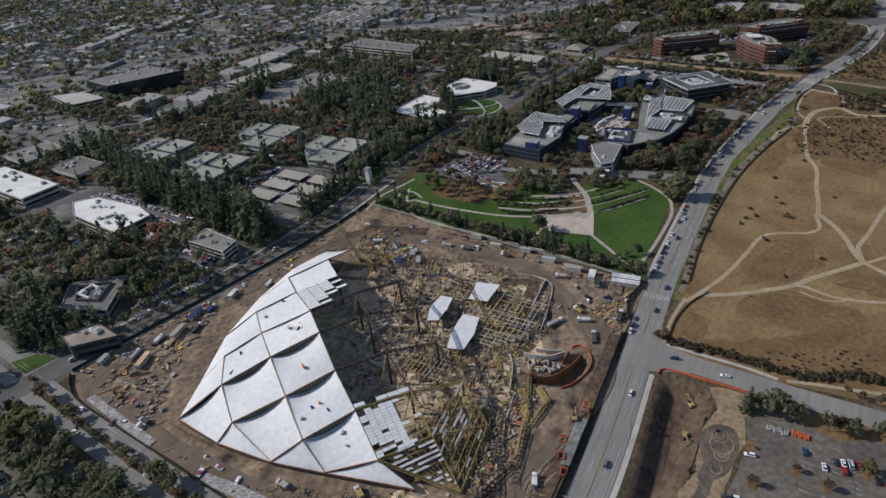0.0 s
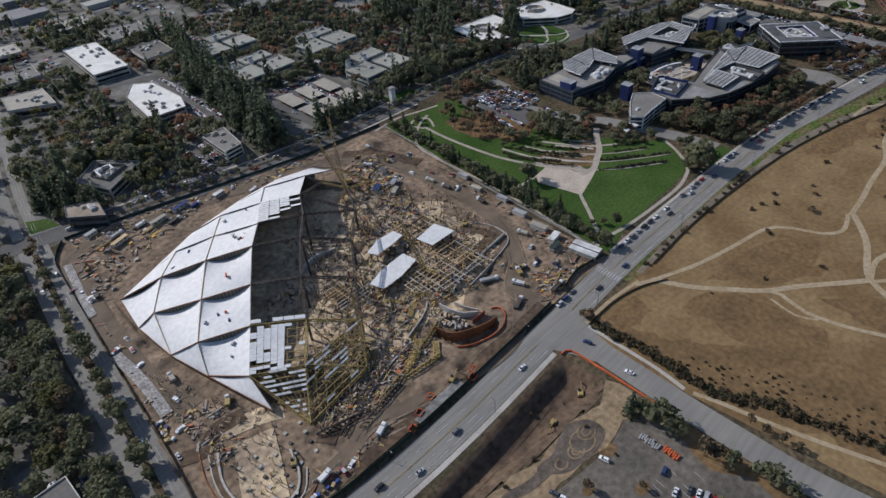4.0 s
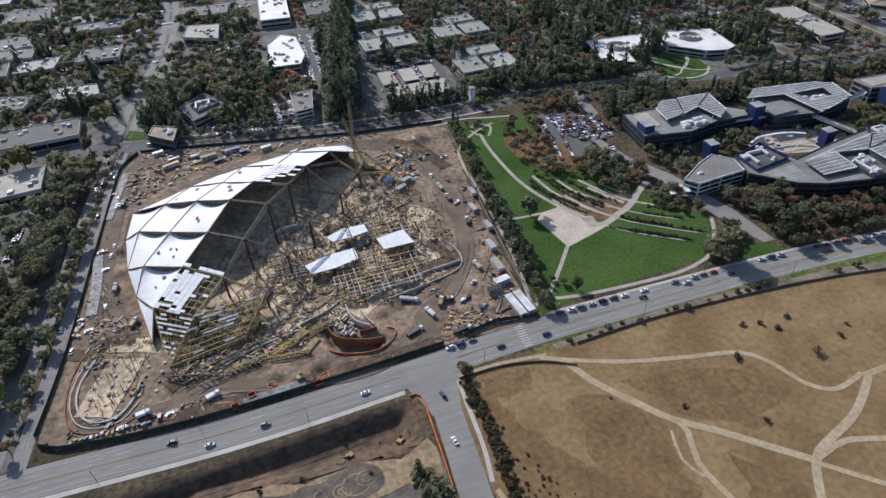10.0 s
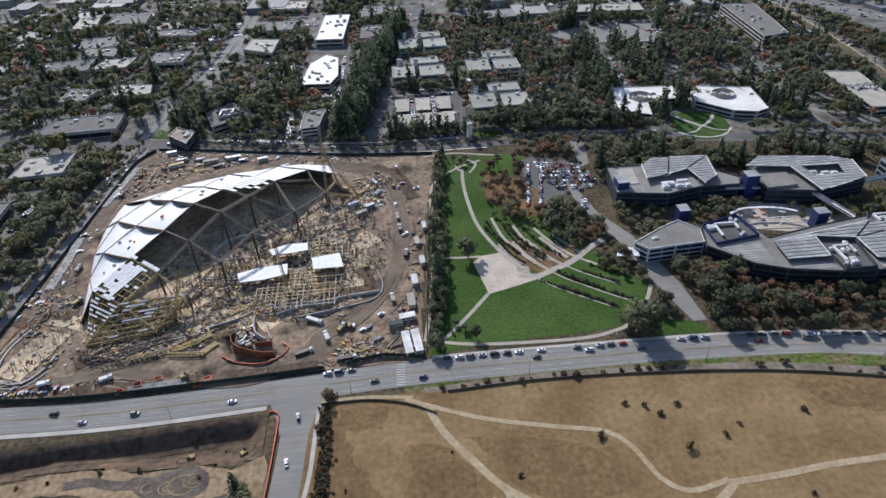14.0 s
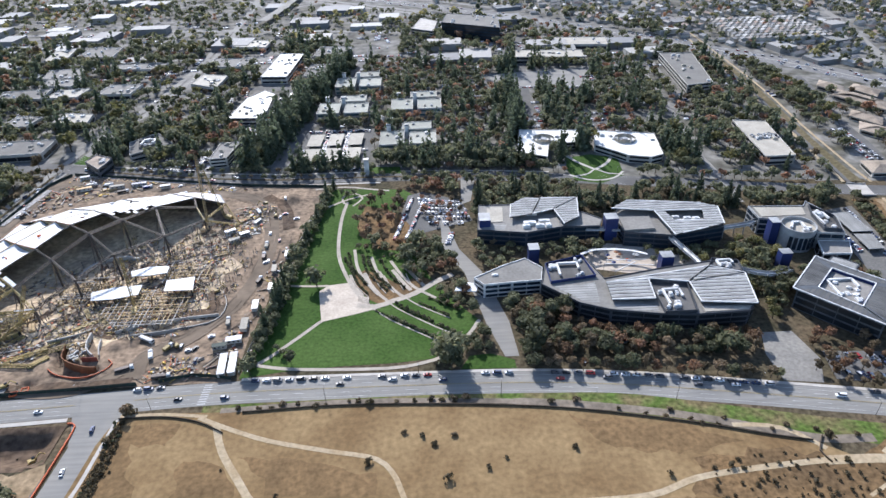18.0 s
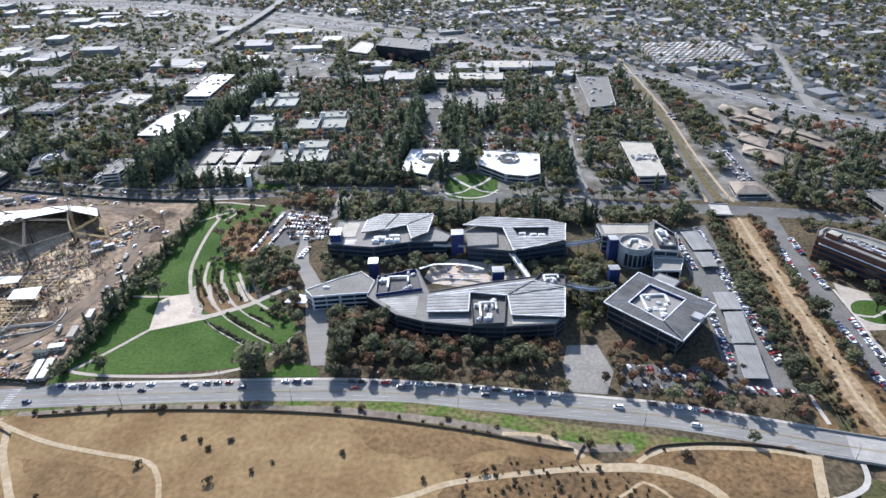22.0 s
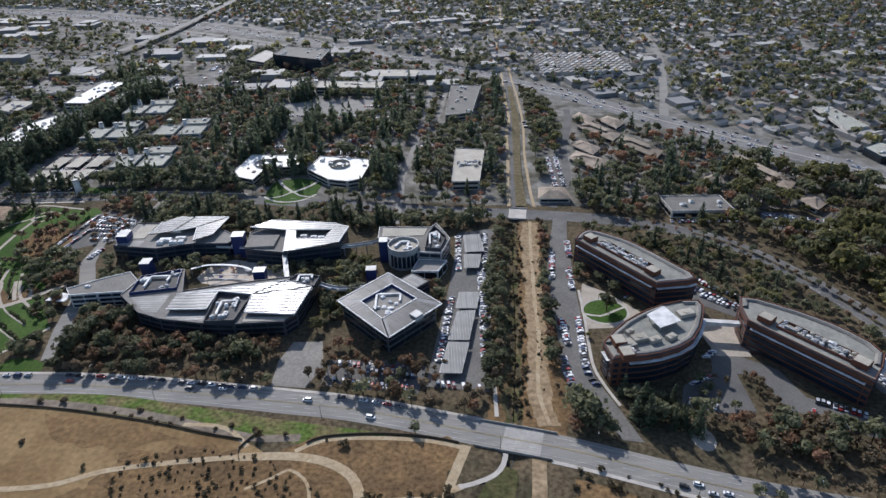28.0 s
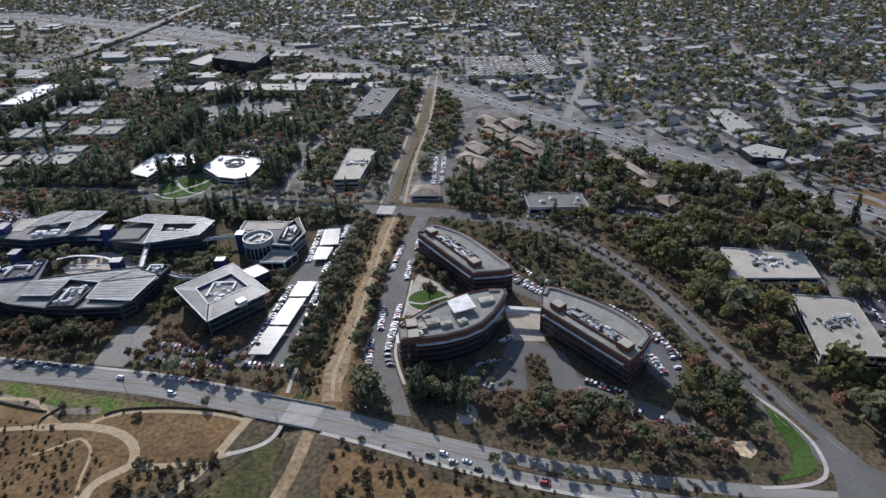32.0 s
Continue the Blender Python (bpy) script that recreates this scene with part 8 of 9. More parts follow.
for a, b, turn in (((776, 222), (772, 170), 20), ((768, 160), (763, 60), 12), ((771, 165), (766, 66), 12), ((754, 214), (752, 162), 15), ((746, 128), (736, 60), 12), ((728, 43), (760, 37), 100), ((672, 48), (722, 38), 100), ((676, 62), (722, 54), 100), ((690, 56), (722, 48), 100), ((427, 206), (440, 270), 60), ((436, 206), (450, 268), 60),
                   ((444, 268), (480, 258), 100), ((444, 262), (480, 252), 100), ((446, 252), (484, 246), 100), ((446, 246), (484, 240), 100), ((448, 236), (486, 234), 100), ((452, 228), (480, 226), 100), ((466, 196), (470, 212), 10), ((810.5, 34), (809.5, 62), 10), ((815, 72), (815.5, 98), 10), ((818, 146), (825, 186), 15), ((821, 50), (826.5, 100), 12), ((824, 36), (821, 48), -5), ((829.5, 132), (832.5, 160), 12), ((836, 176), (839, 200), 10),
                   ((924, 16), (954, -4), 60), ((960, -7), (982, -19), 60), ((932, 22), (958, 6), 60), ((870, 22), (884, 16), 60), ((876, 34), (890, 40), 20), ((892, 56), (900, 62), 0), ((993, 20), (994, 44), 10), ((984, 22), (981, 40), 10), ((990, 52), (966, 80), 40), ((940, 98), (905, 140), 40), ((862, 118), (878, 150), 55), ((905, 150), (886, 174), 40), ((1134, 30), (1140, 88), 100), ((1144, 30), (1150, 88), 100), ((332, 334), (396, 332), 90), ((332, 378), (396, 376), 90), ((332, 426), (396, 424), 90),
                   ((352, 345), (353, 420), 0), ((373, 345), (374, 420), 0), ((540, 404), (668, 390), 90), ((540, 420), (668, 406), 90), ((540, 436), (668, 424), 90), ((474, 480), (520, 474), 90), ((474, 500), (522, 494), 90), ((474, 520), (522, 514), 90), ((474, 540), (524, 534), 90), ((474, 560), (526, 554), 90), ((474, 580), (526, 574), 90),
                   ((278, 425), (283, 555), 5), ((289, 425), (293, 555), 5), ((238, 345), (237, 392), 10), ((249, 345), (250, 392), 10), ((176, 354), (238, 342), 90), ((182, 364), (240, 352), 90), ((190, 374), (240, 366), 90), ((986, 400), (1012, 374), 45), ((992, 414), (1020, 388), 45), ((998, 428), (1028, 398), 45), ((849, 305), (853, 376), 5), ((857, 305), (861, 376), 5),
                   ((1060, 160), (1120, 152), 90), ((1058, 100), (1086, 96), 90), ((1120, 150), (1134, 160), 60), ((1000, 260), (1020, 220), 30), ((990, 270), (930, 272), 90), ((930, 228), (985, 226), 90), ((1202, 330), (1208, 372), 10), ((1216, 420), (1222, 480), 10), ((545, 545), (650, 532), 90), ((1006, 220), (1050, 202), 70), ((1012, 236), (1058, 218), 70), ((1096, 104), (1102, 146), 10), ((1114, 100), (1120, 142), 10), ((64, 100), (68, 160), 0), ((52, 100), (56, 160), 0), ((66, 200), (72, 260), 0), ((50, 230), (54, 280), 0), ((902, 166), (922, 134), 40), ((922, 134), (946, 108), 45), ((946, 108), (970, 90), 55), ((970, 90), (990, 64), 40), ((990, 64), (997, 36), 10), ((908, 128), (934, 100), 45), ((936, 98), (958, 82), 55), ((960, 80), (978, 56), 40), ((60, 300), (66, 340), 0), ((560, 86), (566, 80), 30)):
    car_row(a, b, turn, 0.88 if b[1] > 0 else 0.4)
for _ in range(420):     # traffic on the freeway and in far lots
    i = rnd.randrange(4, len(FREEWAY) - 2)
    off = rnd.choice((-17, -13, -9, -5, 5, 9, 13, 17))
    q = beside(FREEWAY[i - 1:i + 2], off)
    t = rnd.random()
    small_car(q[0][0] + t * (q[1][0] - q[0][0]), q[0][1] + t * (q[1][1] - q[0][1]), math.degrees(math.atan2(q[1][1] - q[0][1], q[1][0] - q[0][0])))
# pick-ups and vans about the building site
for pts, n in (([(106, 112), (116, 112), (116, 330), (109, 330)], 14), ([(126, 330), (180, 318), (290, 296), (294, 304), (180, 332), (126, 340)], 13), ([(316, 210), (346, 210), (354, 290), (330, 290)], 9), ([(284, 66), (326, 68), (330, 110), (300, 100)], 7), ([(320, 110), (342, 110), (348, 200), (334, 200)], 9), ([(106, 68), (170, 67), (170, 76), (108, 80)], 8)):
    x0, y0, x1, y1 = bounds(pts)
    for _ in range(n):
        x, y = rnd.uniform(x0, x1), rnd.uniform(y0, y1)
        if inside(x, y, pts):
            small_car(x, y, rnd.choice((88, 92, 12, 100, 20, 60)), relief(x, y) + 0.1)
lot_data = lot_mesh.data("parked_cars", CAR_PAINT_MANY, CAR_GLASS)
for i in lot_glass:
    lot_data.polygons[i].material_index = 1
tagged(new("parked_cars", lot_data), "rows of parked cars in many colours", "cars", kind="stuff")


# street lamps along the roads
lamp = thing("street_lamp", "tall grey street lamp with a single arm", "street lamp", (0, 0, -60), group="street lamps")
part("pole", Mesh().drum(0, 0, 0, 0.14, 9, 8, top=0.08), STEEL_DARK, lamp)
part("arm", Mesh().bar((0, 0, 8.8), (0, 2.4, 9.3), 0.1), STEEL_DARK, lamp)
part("lamp_head", Mesh().box(0, 2.7, 9.2, 0.35, 0.9, 0.16), METAL_PALE, lamp)
for n, x in enumerate(range(120, 1000, 46)):
    i = min(range(len(PARKWAY)), key=lambda k: abs(PARKWAY[k][0] - x))
    side = 1 if n % 2 else -1
    q = beside(PARKWAY, 8.9 * side)
    turn = math.degrees(math.atan2(PARKWAY[i + 1][1] - PARKWAY[i][1], PARKWAY[i + 1][0] - PARKWAY[i][0]))
    copy_thing(lamp, pose(q[i][0], q[i][1], 0, 0, 0, turn + (180 if side > 0 else 0)))
for i in range(0, len(CHARLESTON), 6):
    q = beside(CHARLESTON, 10.6)
    copy_thing(lamp, pose(q[i][0], q[i][1], 0, 0, 0, 160)) if 130 < q[i][0] < 1050 else None
for o in (*lamp.children_recursive, lamp):
    bpy.data.objects.remove(o)
# courtyard tents and parasols
rnd = random.Random(3)
for n in range(10):
    x, y = rnd.uniform(570, 600), rnd.uniform(160, 178)
    t = thing("parasol", "open parasol in the courtyard", "parasol", (x, y, 0.1), group="courtyard parasols")
    part("pole", Mesh().drum(0, 0, 0, 0.05, 2.4, 6), METAL_PALE, t)
    part("canopy", Mesh().drum(0, 0, 2.2, 1.7, 0.7, 8, top=0.05), rnd.choice((METAL_WHITE, ORANGE, BLUE, RUST)), t)
arbour = thing("courtyard_canopy", "sweeping white curved canopy over the courtyard edge", "canopy", (0, 0, 0.1))
bow = [p[:2] for p in curve([(557, 165), (567, 169.5), (583, 169), (595, 165.5), (602, 161)], 3)]
for a, b in zip(bow, bow[1:]):
    part("canopy_panel", Mesh().bar((*a, 7.0), (*b, 7.0), 2.0, 0.35), METAL_WHITE, arbour)
for a in bow[::3]:
    part("post", Mesh().drum(a[0], a[1], 0, 0.2, 6.9, 8), METAL_PALE, arbour)
for p, q in (((571, 155, 5), (603, 150, 5.5)), ((576, 146, 4.5), (592, 155, 5.5)), ((574, 160, 4.5), (600, 158, 5))):
    part("strut", Mesh().bar(p, q, 0.5, 0.5), METAL_WHITE, arbour)
    part("strut_post", Mesh().drum(p[0], p[1], 0, 0.15, p[2], 6), METAL_PALE, arbour)


# ---- trees ----
def crown(kind, seed, n, leaf, r, h0, h1):
    """Leaf clumps as tilted quads round several lobes, over a darker ragged core. Returns corners and four-sided faces."""
    g = np.random.default_rng(seed)
    quads = []

    def clump(p, out, size):
        out = out / (np.linalg.norm(out) + 1e-9) + g.normal(0, 0.45, 3)
        out /= np.linalg.norm(out)
        a = np.cross(out, g.normal(0, 1, 3))
        a /= np.linalg.norm(a) + 1e-9
        b = np.cross(out, a)
        s, q = size * g.uniform(0.6, 1.3), size * g.uniform(0.5, 1.0)
        quads.append([p - a * s - b * q * 0.5, p + a * s * 0.2 - b * q, p + a * s + b * q * 0.4, p - a * s * 0.3 + b * q])
    if kind == "cone":
        for _ in range(n):
            t = g.uniform(0, 1) ** 1.3
            z = h0 + (h1 - h0) * t
            ang = g.uniform(0, 2 * math.pi)
            rr = r * (1 - t) ** 0.8 * g.uniform(0.65, 1.1) * (1 + 0.18 * math.sin(t * 22 + seed)) + 0.15
            p = np.array([rr * math.cos(ang), rr * math.sin(ang), z])
            clump(p, np.array([math.cos(ang), math.sin(ang), 0.45]), leaf * (1.15 - 0.5 * t))
        lobes = [(0, 0, h0 + (h1 - h0) * t, r * (1 - t) * 0.75 + 0.1, (h1 - h0) * 0.16) for t in (0.1, 0.3, 0.5, 0.72)]
    else:
        k = {"round": 9, "tall": 8, "bush": 4}[kind]
        lobes = []
        mid = (h0 + h1) / 2
        for i in range(k):
            ang, d = i * 2.4 + seed, r * (0.5 if i else 0.0) * g.uniform(0.8, 1.2)
            zz = mid + (h1 - h0) * (g.uniform(-0.22, 0.26) if i else 0.15)
            lr = r * g.uniform(0.42, 0.62) * (0.8 if kind == "tall" else 1)
            lobes.append((d * math.cos(ang), d * math.sin(ang), zz, lr, lr * g.uniform(0.6, 0.85) * (1.4 if kind == "tall" else 1)))
        for _ in range(n):
            x, y, z, lr, lz = lobes[g.integers(len(lobes))]
            v = g.normal(0, 1, 3)
            v /= np.linalg.norm(v)
            if v[2] < -0.5:
                v[2] *= -1
            p = np.array([x, y, z]) + v * np.array([lr, lr, lz]) * g.uniform(0.8, 1.12)
            clump(p, v, leaf)
    core = []
    for x, y, z, lr, lz in lobes[: (5 if n > 100 else 3 if n > 30 else 1)]:
        ring = []
        for zz, f in ((-0.8, 0.45), (0.0, 0.85), (0.75, 0.5)):
            ring.append([np.array([x + lr * f * math.cos(a * 1.2566) * g.uniform(0.8, 1.1), y + lr * f * math.sin(a * 1.2566) * g.uniform(0.8, 1.1), z + lz * zz]) for a in range(5)])
        for u, w in zip(ring, ring[1:]):
            for i in range(5):
                core.append([u[i], u[(i + 1) % 5], w[(i + 1) % 5], w[i]])
        core.append([ring[2][0], ring[2][1], ring[2][2], ring[2][3]])
    pts = np.array(quads + core)
    return pts.reshape(-1, 3)


def quad_mesh(name, corners, material):
    n = len(corners) // 4
    me = bpy.data.meshes.new(name)
    me.vertices.add(4 * n)
    me.vertices.foreach_set("co", np.ascontiguousarray(corners, dtype=np.float32).ravel())
    me.loops.add(4 * n)
    me.loops.foreach_set("vertex_index", np.arange(4 * n, dtype=np.int32))
    me.polygons.add(n)
    me.polygons.foreach_set("loop_start", np.arange(0, 4 * n, 4, dtype=np.int32))
    me.materials.append(material)
    me.update(calc_edges=True)
    return me


def trunk(h, r, spread, seed):
    me, g = Mesh(), random.Random(seed)
    me.drum(0, 0, -0.4, r * 1.25, h * 0.5 + 0.4, 7, top=r * 0.8)
    for i in range(4):
        a = i * 1.6 + g.uniform(0, 1)
        me.bar((0, 0, h * (0.36 + 0.04 * i)), (spread * math.cos(a), spread * math.sin(a), h * (0.62 + 0.06 * i)), r * 0.7)
    me.drum(0, 0, h * 0.5, r * 0.8, h * 0.3, 6, top=r * 0.35)
    return me


# species: crown shape, leaf clumps, clump size, radius, base and top of crown, material, trunk radius, wording
SPECIES = {
    "oak": ("round", 210, 0.75, 5.0, 2.0, 10.0, OAK, 0.35, "evergreen_tree", "dark evergreen broadleaf tree with a dense rounded crown"),
    "fir": ("cone", 230, 0.9, 4.3, 0.8, 21.0, FIR, 0.4, "redwood_tree", "tall dark redwood with a narrow conical crown"),
    "russet": ("round", 150, 0.65, 4.0, 2.2, 8.5, RUSSET, 0.25, "autumn_tree", "russet autumn tree with thinning leaves"),
    "brown": ("tall", 165, 0.66, 3.4, 2.4, 9.0, BROWN_LEAF, 0.22, "street_tree", "brown-leaved young tree with a thin open crown"),
    "olive": ("round", 190, 0.75, 5.2, 2.4, 10.5, OLIVE, 0.35, "shade_tree", "yellow-green shade tree with a broad crown"),
    "hedge": ("bush", 60, 0.45, 1.2, 0.0, 1.5, OAK, 0.08, "hedge_shrub", "dark green clipped hedge shrub beside a path"),
    "bush": ("bush", 70, 0.5, 1.8, 0.0, 1.7, BUSH_LEAF, 0.1, "shrub", "low grey-green shrub on dry ground"),
}
PROTO, LITE, TINY, DENSE = {}, {}, {}, {}
for key, (shape, n, leaf, r, h0, h1, material, tr, name, label) in SPECIES.items():
    PROTO[key] = []
    for v in range(3):
        t = thing(name, label, "shrub" if key in ("bush", "hedge") else "tree", (0, 0, -90), group=name.replace("_", " ") + "s")
        part("trunk", trunk(h1 * (0.9 if shape == "cone" else 0.75), tr, r * 0.4, v), BARK, t)
        part("crown", quad_mesh("crown", crown(shape, v + 11, n, leaf, r, h0, h1), material), None, t)
        PROTO[key].append(t)
    LITE[key] = [crown(shape, v + 31, int(n * 0.42), leaf * 1.45, r, h0, h1) for v in range(5)]
    DENSE[key] = [crown(shape, v + 71, n, leaf, r, h0, h1) for v in range(4)]
    TINY[key] = [crown(shape, v + 51, 13, leaf * 3.0, r, h0, h1) for v in range(5)]

rnd = random.Random(404)
PLANTED = []
GRID = {}


def room(x, y, gap):
    gx0, gy0 = int(x // 12), int(y // 12)
    for i in range(gx0 - 1, gx0 + 2):
        for j in range(gy0 - 1, gy0 + 2):
            for px, py in GRID.get((i, j), ()):
                if (px - x) ** 2 + (py - y) ** 2 < gap * gap:
                    return False
    return True


def plant(key, x, y, size=1.0):
    if y > 330:
        size *= 1.16          # older, taller trees among the business parks
    PLANTED.append((key, x, y, size * (1.0 if key in ("bush", "hedge") else 1.22) * rnd.choice((rnd.uniform(0.68, 1.0), rnd.uniform(0.9, 1.3)))))
    GRID.setdefault((int(x // 12), int(y // 12)), []).append((x, y))


def wood(poly, gap, mix, size=(0.7, 1.15), tries=None, keep=True):
    """Trees scattered over an outline, apart by at least gap, clear of roads, lots and buildings."""
    x0, y0, x1, y1 = bounds(poly)
    gap *= 0.9 if "bush" not in mix and "hedge" not in mix else 1.0
    kinds = [k for k, w in mix.items() for _ in range(w)]
    n = tries or int((x1 - x0) * (y1 - y0) / (gap * gap) * 1.9)
    for _ in range(n):
        x, y = rnd.uniform(x0, x1), rnd.uniform(y0, y1)
        if inside(x, y, poly) and (not keep or clear_of(x, y, 3.4)) and room(x, y, gap):
            plant(rnd.choice(kinds), x, y, rnd.uniform(*size))


def avenue(line, off, gap, mix, size=(0.7, 1.0), jitter=0.8):
    kinds = [k for k, w in mix.items() for _ in range(w)]
    q, left = beside(line, off), 0.0
    for a, b in zip(q, q[1:]):
        d = math.hypot(b[0] - a[0], b[1] - a[1])
        while left < d:
            t = left / d
            plant(rnd.choice(kinds), a[0] + t * (b[0] - a[0]) + rnd.uniform(-jitter, jitter), a[1] + t * (b[1] - a[1]) + rnd.uniform(-jitter, jitter), rnd.uniform(*size))
            left += gap * rnd.uniform(0.8, 1.25)
        left -= d


# the park
plant("oak", 462, 71, 2.3), plant("oak", 457, 75, 1.15), plant("oak", 467, 74, 1.15), plant("oak", 463, 65, 1.0), plant("oak", 376, 152, 1.75), plant("oak", 361, 89, 0.5), plant("oak", 371, 78, 0.75), plant("oak", 366, 84, 0.55), plant("oak", 386, 276, 0.6), plant("oak", 391, 282, 0.5), plant("oak", 380, 283, 0.5)
avenue(curve([(346, 72), (350, 112), (357, 190), (363, 240), (370, 298)]), -1.5, 4.6, {"oak": 3, "fir": 1}, (0.55, 0.8), 1.6)
avenue(curve([(347, 78), (352, 122), (358, 196), (366, 262)]), -4.0, 7.5, {"oak": 1}, (0.45, 0.75), 1.6)
wood([(412, 200), (424, 190), (442, 196), (440, 262), (430, 284), (398, 262), (396, 230)], 8.0, {"russet": 2, "brown": 5, "oak": 1}, (0.7, 1.05))
wood([(424, 170), (462, 150), (476, 130), (484, 160), (470, 192), (446, 208), (430, 200)], 5.5, {"oak": 4, "brown": 2, "russet": 1}, (0.6, 0.95))
wood([(398, 196), (412, 186), (432, 158), (456, 134), (468, 118), (478, 130), (440, 176), (420, 200)], 5.0, {"oak": 2, "brown": 2}, (0.35, 0.6))
wood([(440, 262), (488, 262), (486, 300), (440, 300)], 6.0, {"oak": 2, "russet": 2}, (0.7, 1.0))
wood([(450, 215), (486, 230), (480, 262), (446, 280)], 8.0, {"brown": 2, "russet": 2}, (0.5, 0.75), keep=False)
# hedges along the terrace paths
for pts in ([(392, 184), (404, 152), (412, 138)], [(394, 190), (400, 168), (410, 150)], [(404, 186), (410, 164), (424, 142)], [(408, 184), (413, 166), (426, 145)], [(418, 178), (424, 162), (436, 144)], [(428, 114), (446, 100), (456, 92)], [(418, 121), (430, 112), (450, 97)], [(433, 124), (455, 106), (468, 96)], [(446, 127), (464, 113)], [(430, 128), (440, 119), (452, 110)], [(452, 132), (470, 118)]):
    avenue(curve(pts, 3) if len(pts) > 2 else pts, 0, 2.0, {"hedge": 1}, (0.7, 1.2), 0.5)
# along the avenue south of the site
avenue([p for p in CHARLESTON if 130 < p[0] < 420], 12.5, 9, {"oak": 3, "brown": 1}, (0.45, 0.7))
avenue([p for p in CHARLESTON if 130 < p[0] < 560], 0, 9, {"oak": 3, "brown": 1}, (0.35, 0.55))
avenue([p for p in CHARLESTON if 430 < p[0] < 790], -14, 7, {"oak": 5, "brown": 1}, (0.6, 0.85), 2)
avenue([p for p in CHARLESTON if 430 < p[0] < 790], 14, 7, {"oak": 5, "russet": 1}, (0.6, 0.95), 2)
avenue([p for p in CHARLESTON if 890 < p[0] < 1036], 0, 9, {"brown": 2, "russet": 1, "oak": 1}, (0.38, 0.55))
avenue([p for p in CHARLESTON if 890 < p[0] < 1044], 14.5, 9, {"oak": 2, "brown": 3, "olive": 2}, (0.45, 0.75), 2)
avenue([p for p in CHARLESTON if 890 < p[0] < 1030], -14, 9, {"oak": 2, "russet": 1, "brown": 2}, (0.4, 0.65), 2)
avenue([p for p in PARKWAY if 880 < p[0] < 1000], -0.5, 9, {"brown": 1, "oak": 1}, (0.35, 0.55))
avenue([p for p in PARKWAY if 880 < p[0] < 990], 11, 7, {"brown": 3, "oak": 1}, (0.6, 0.85), 1.5)
avenue([p for p in SHORELINE if 60 < p[1] < 360], 1.2, 10, {"oak": 3, "brown": 2}, (0.45, 0.9), 1.6)
avenue([p for p in SHORELINE if 60 < p[1] < 360], 18, 8, {"oak": 4, "olive": 1, "brown": 1}, (0.7, 1.3), 4)
# redwoods
wood([(276, 332), (306, 328), (334, 420), (372, 660), (350, 668), (292, 440)], 6.2, {"fir": 6, "oak": 1}, (0.75, 1.25))
wood([(330, 328), (398, 326), (398, 340), (330, 344)], 5.5, {"fir": 3, "oak": 1}, (0.6, 0.9), keep=False)
wood([(534, 300), (552, 300), (572, 640), (548, 640)], 6.2, {"fir": 5, "oak": 2}, (0.8, 1.2))
wood([(574, 320), (600, 330), (606, 640), (590, 650)], 7, {"fir": 3, "oak": 2}, (0.7, 1.1))
wood([(410, 328), (540, 322), (534, 350), (410, 352)], 6, {"fir": 2, "oak": 4}, (0.7, 1.0))
wood([(116, 372), (134, 370), (158, 340), (166, 344), (152, 402), (124, 420)], 7, {"fir": 3, "oak": 2}, (0.6, 0.95))
# west and south-west
wood([(-60, 60), (78, 70), (84, 200), (94, 350), (20, 440), (-80, 420)], 11, {"oak": 6, "olive": 2, "brown": 1}, (0.8, 1.35))
wood([(54, 70), (70, 70), (84, 340), (72, 340)], 6.0, {"oak": 5, "brown": 1}, (0.8, 1.15))
wood([(134, 376), (260, 350), (276, 400), (250, 450), (130, 470)], 8, {"oak": 6, "olive": 1, "russet": 1, "fir": 2}, (0.65, 1.2))
wood([(172, 350), (240, 338), (246, 372), (206, 386)], 11, {"oak": 1}, (0.5, 0.8), keep=False)
wood([(-120, 430), (110, 400), (240, 450), (240, 640), (150, 800), (-200, 800)], 10.0, {"oak": 6, "olive": 1, "russet": 1, "fir": 2, "brown": 1}, (0.6, 1.1))
wood([(280, 430), (330, 450), (350, 700), (300, 800), (240, 800), (290, 560)], 9, {"oak": 4, "fir": 2, "russet": 1}, (0.6, 1.1))
# between the laboratories
wood([(400, 350), (536, 350), (545, 640), (360, 680), (340, 440)], 8, {"oak": 5, "russet": 2, "brown": 2, "fir": 2}, (0.55, 0.95))
wood([(468, 470), (524, 462), (530, 590), (476, 594)], 9, {"russet": 3, "brown": 1}, (0.5, 0.8), keep=False)
wood([(536, 400), (670, 384), (676, 440), (540, 450)], 9, {"russet": 3, "brown": 1, "oak": 1}, (0.5, 0.8), keep=False)
wood([(560, 330), (700, 300), (704, 400), (560, 400)], 7, {"oak": 4, "fir": 3, "olive": 1}, (0.7, 1.05))
wood([(560, 440), (720, 430), (740, 640), (580, 720)], 9, {"oak": 5, "fir": 3, "olive": 1, "russet": 1}, (0.6, 1.0))
wood([(716, 300), (800, 280), (822, 440), (840, 660), (740, 700)], 8.5, {"oak": 5, "russet": 1, "olive": 1, "brown": 2, "fir": 2}, (0.6, 1.0))
wood([(560, 700), (840, 680), (820, 780), (620, 880), (430, 900), (420, 700)], 11, {"oak": 5, "russet": 1}, (0.6, 1.0))
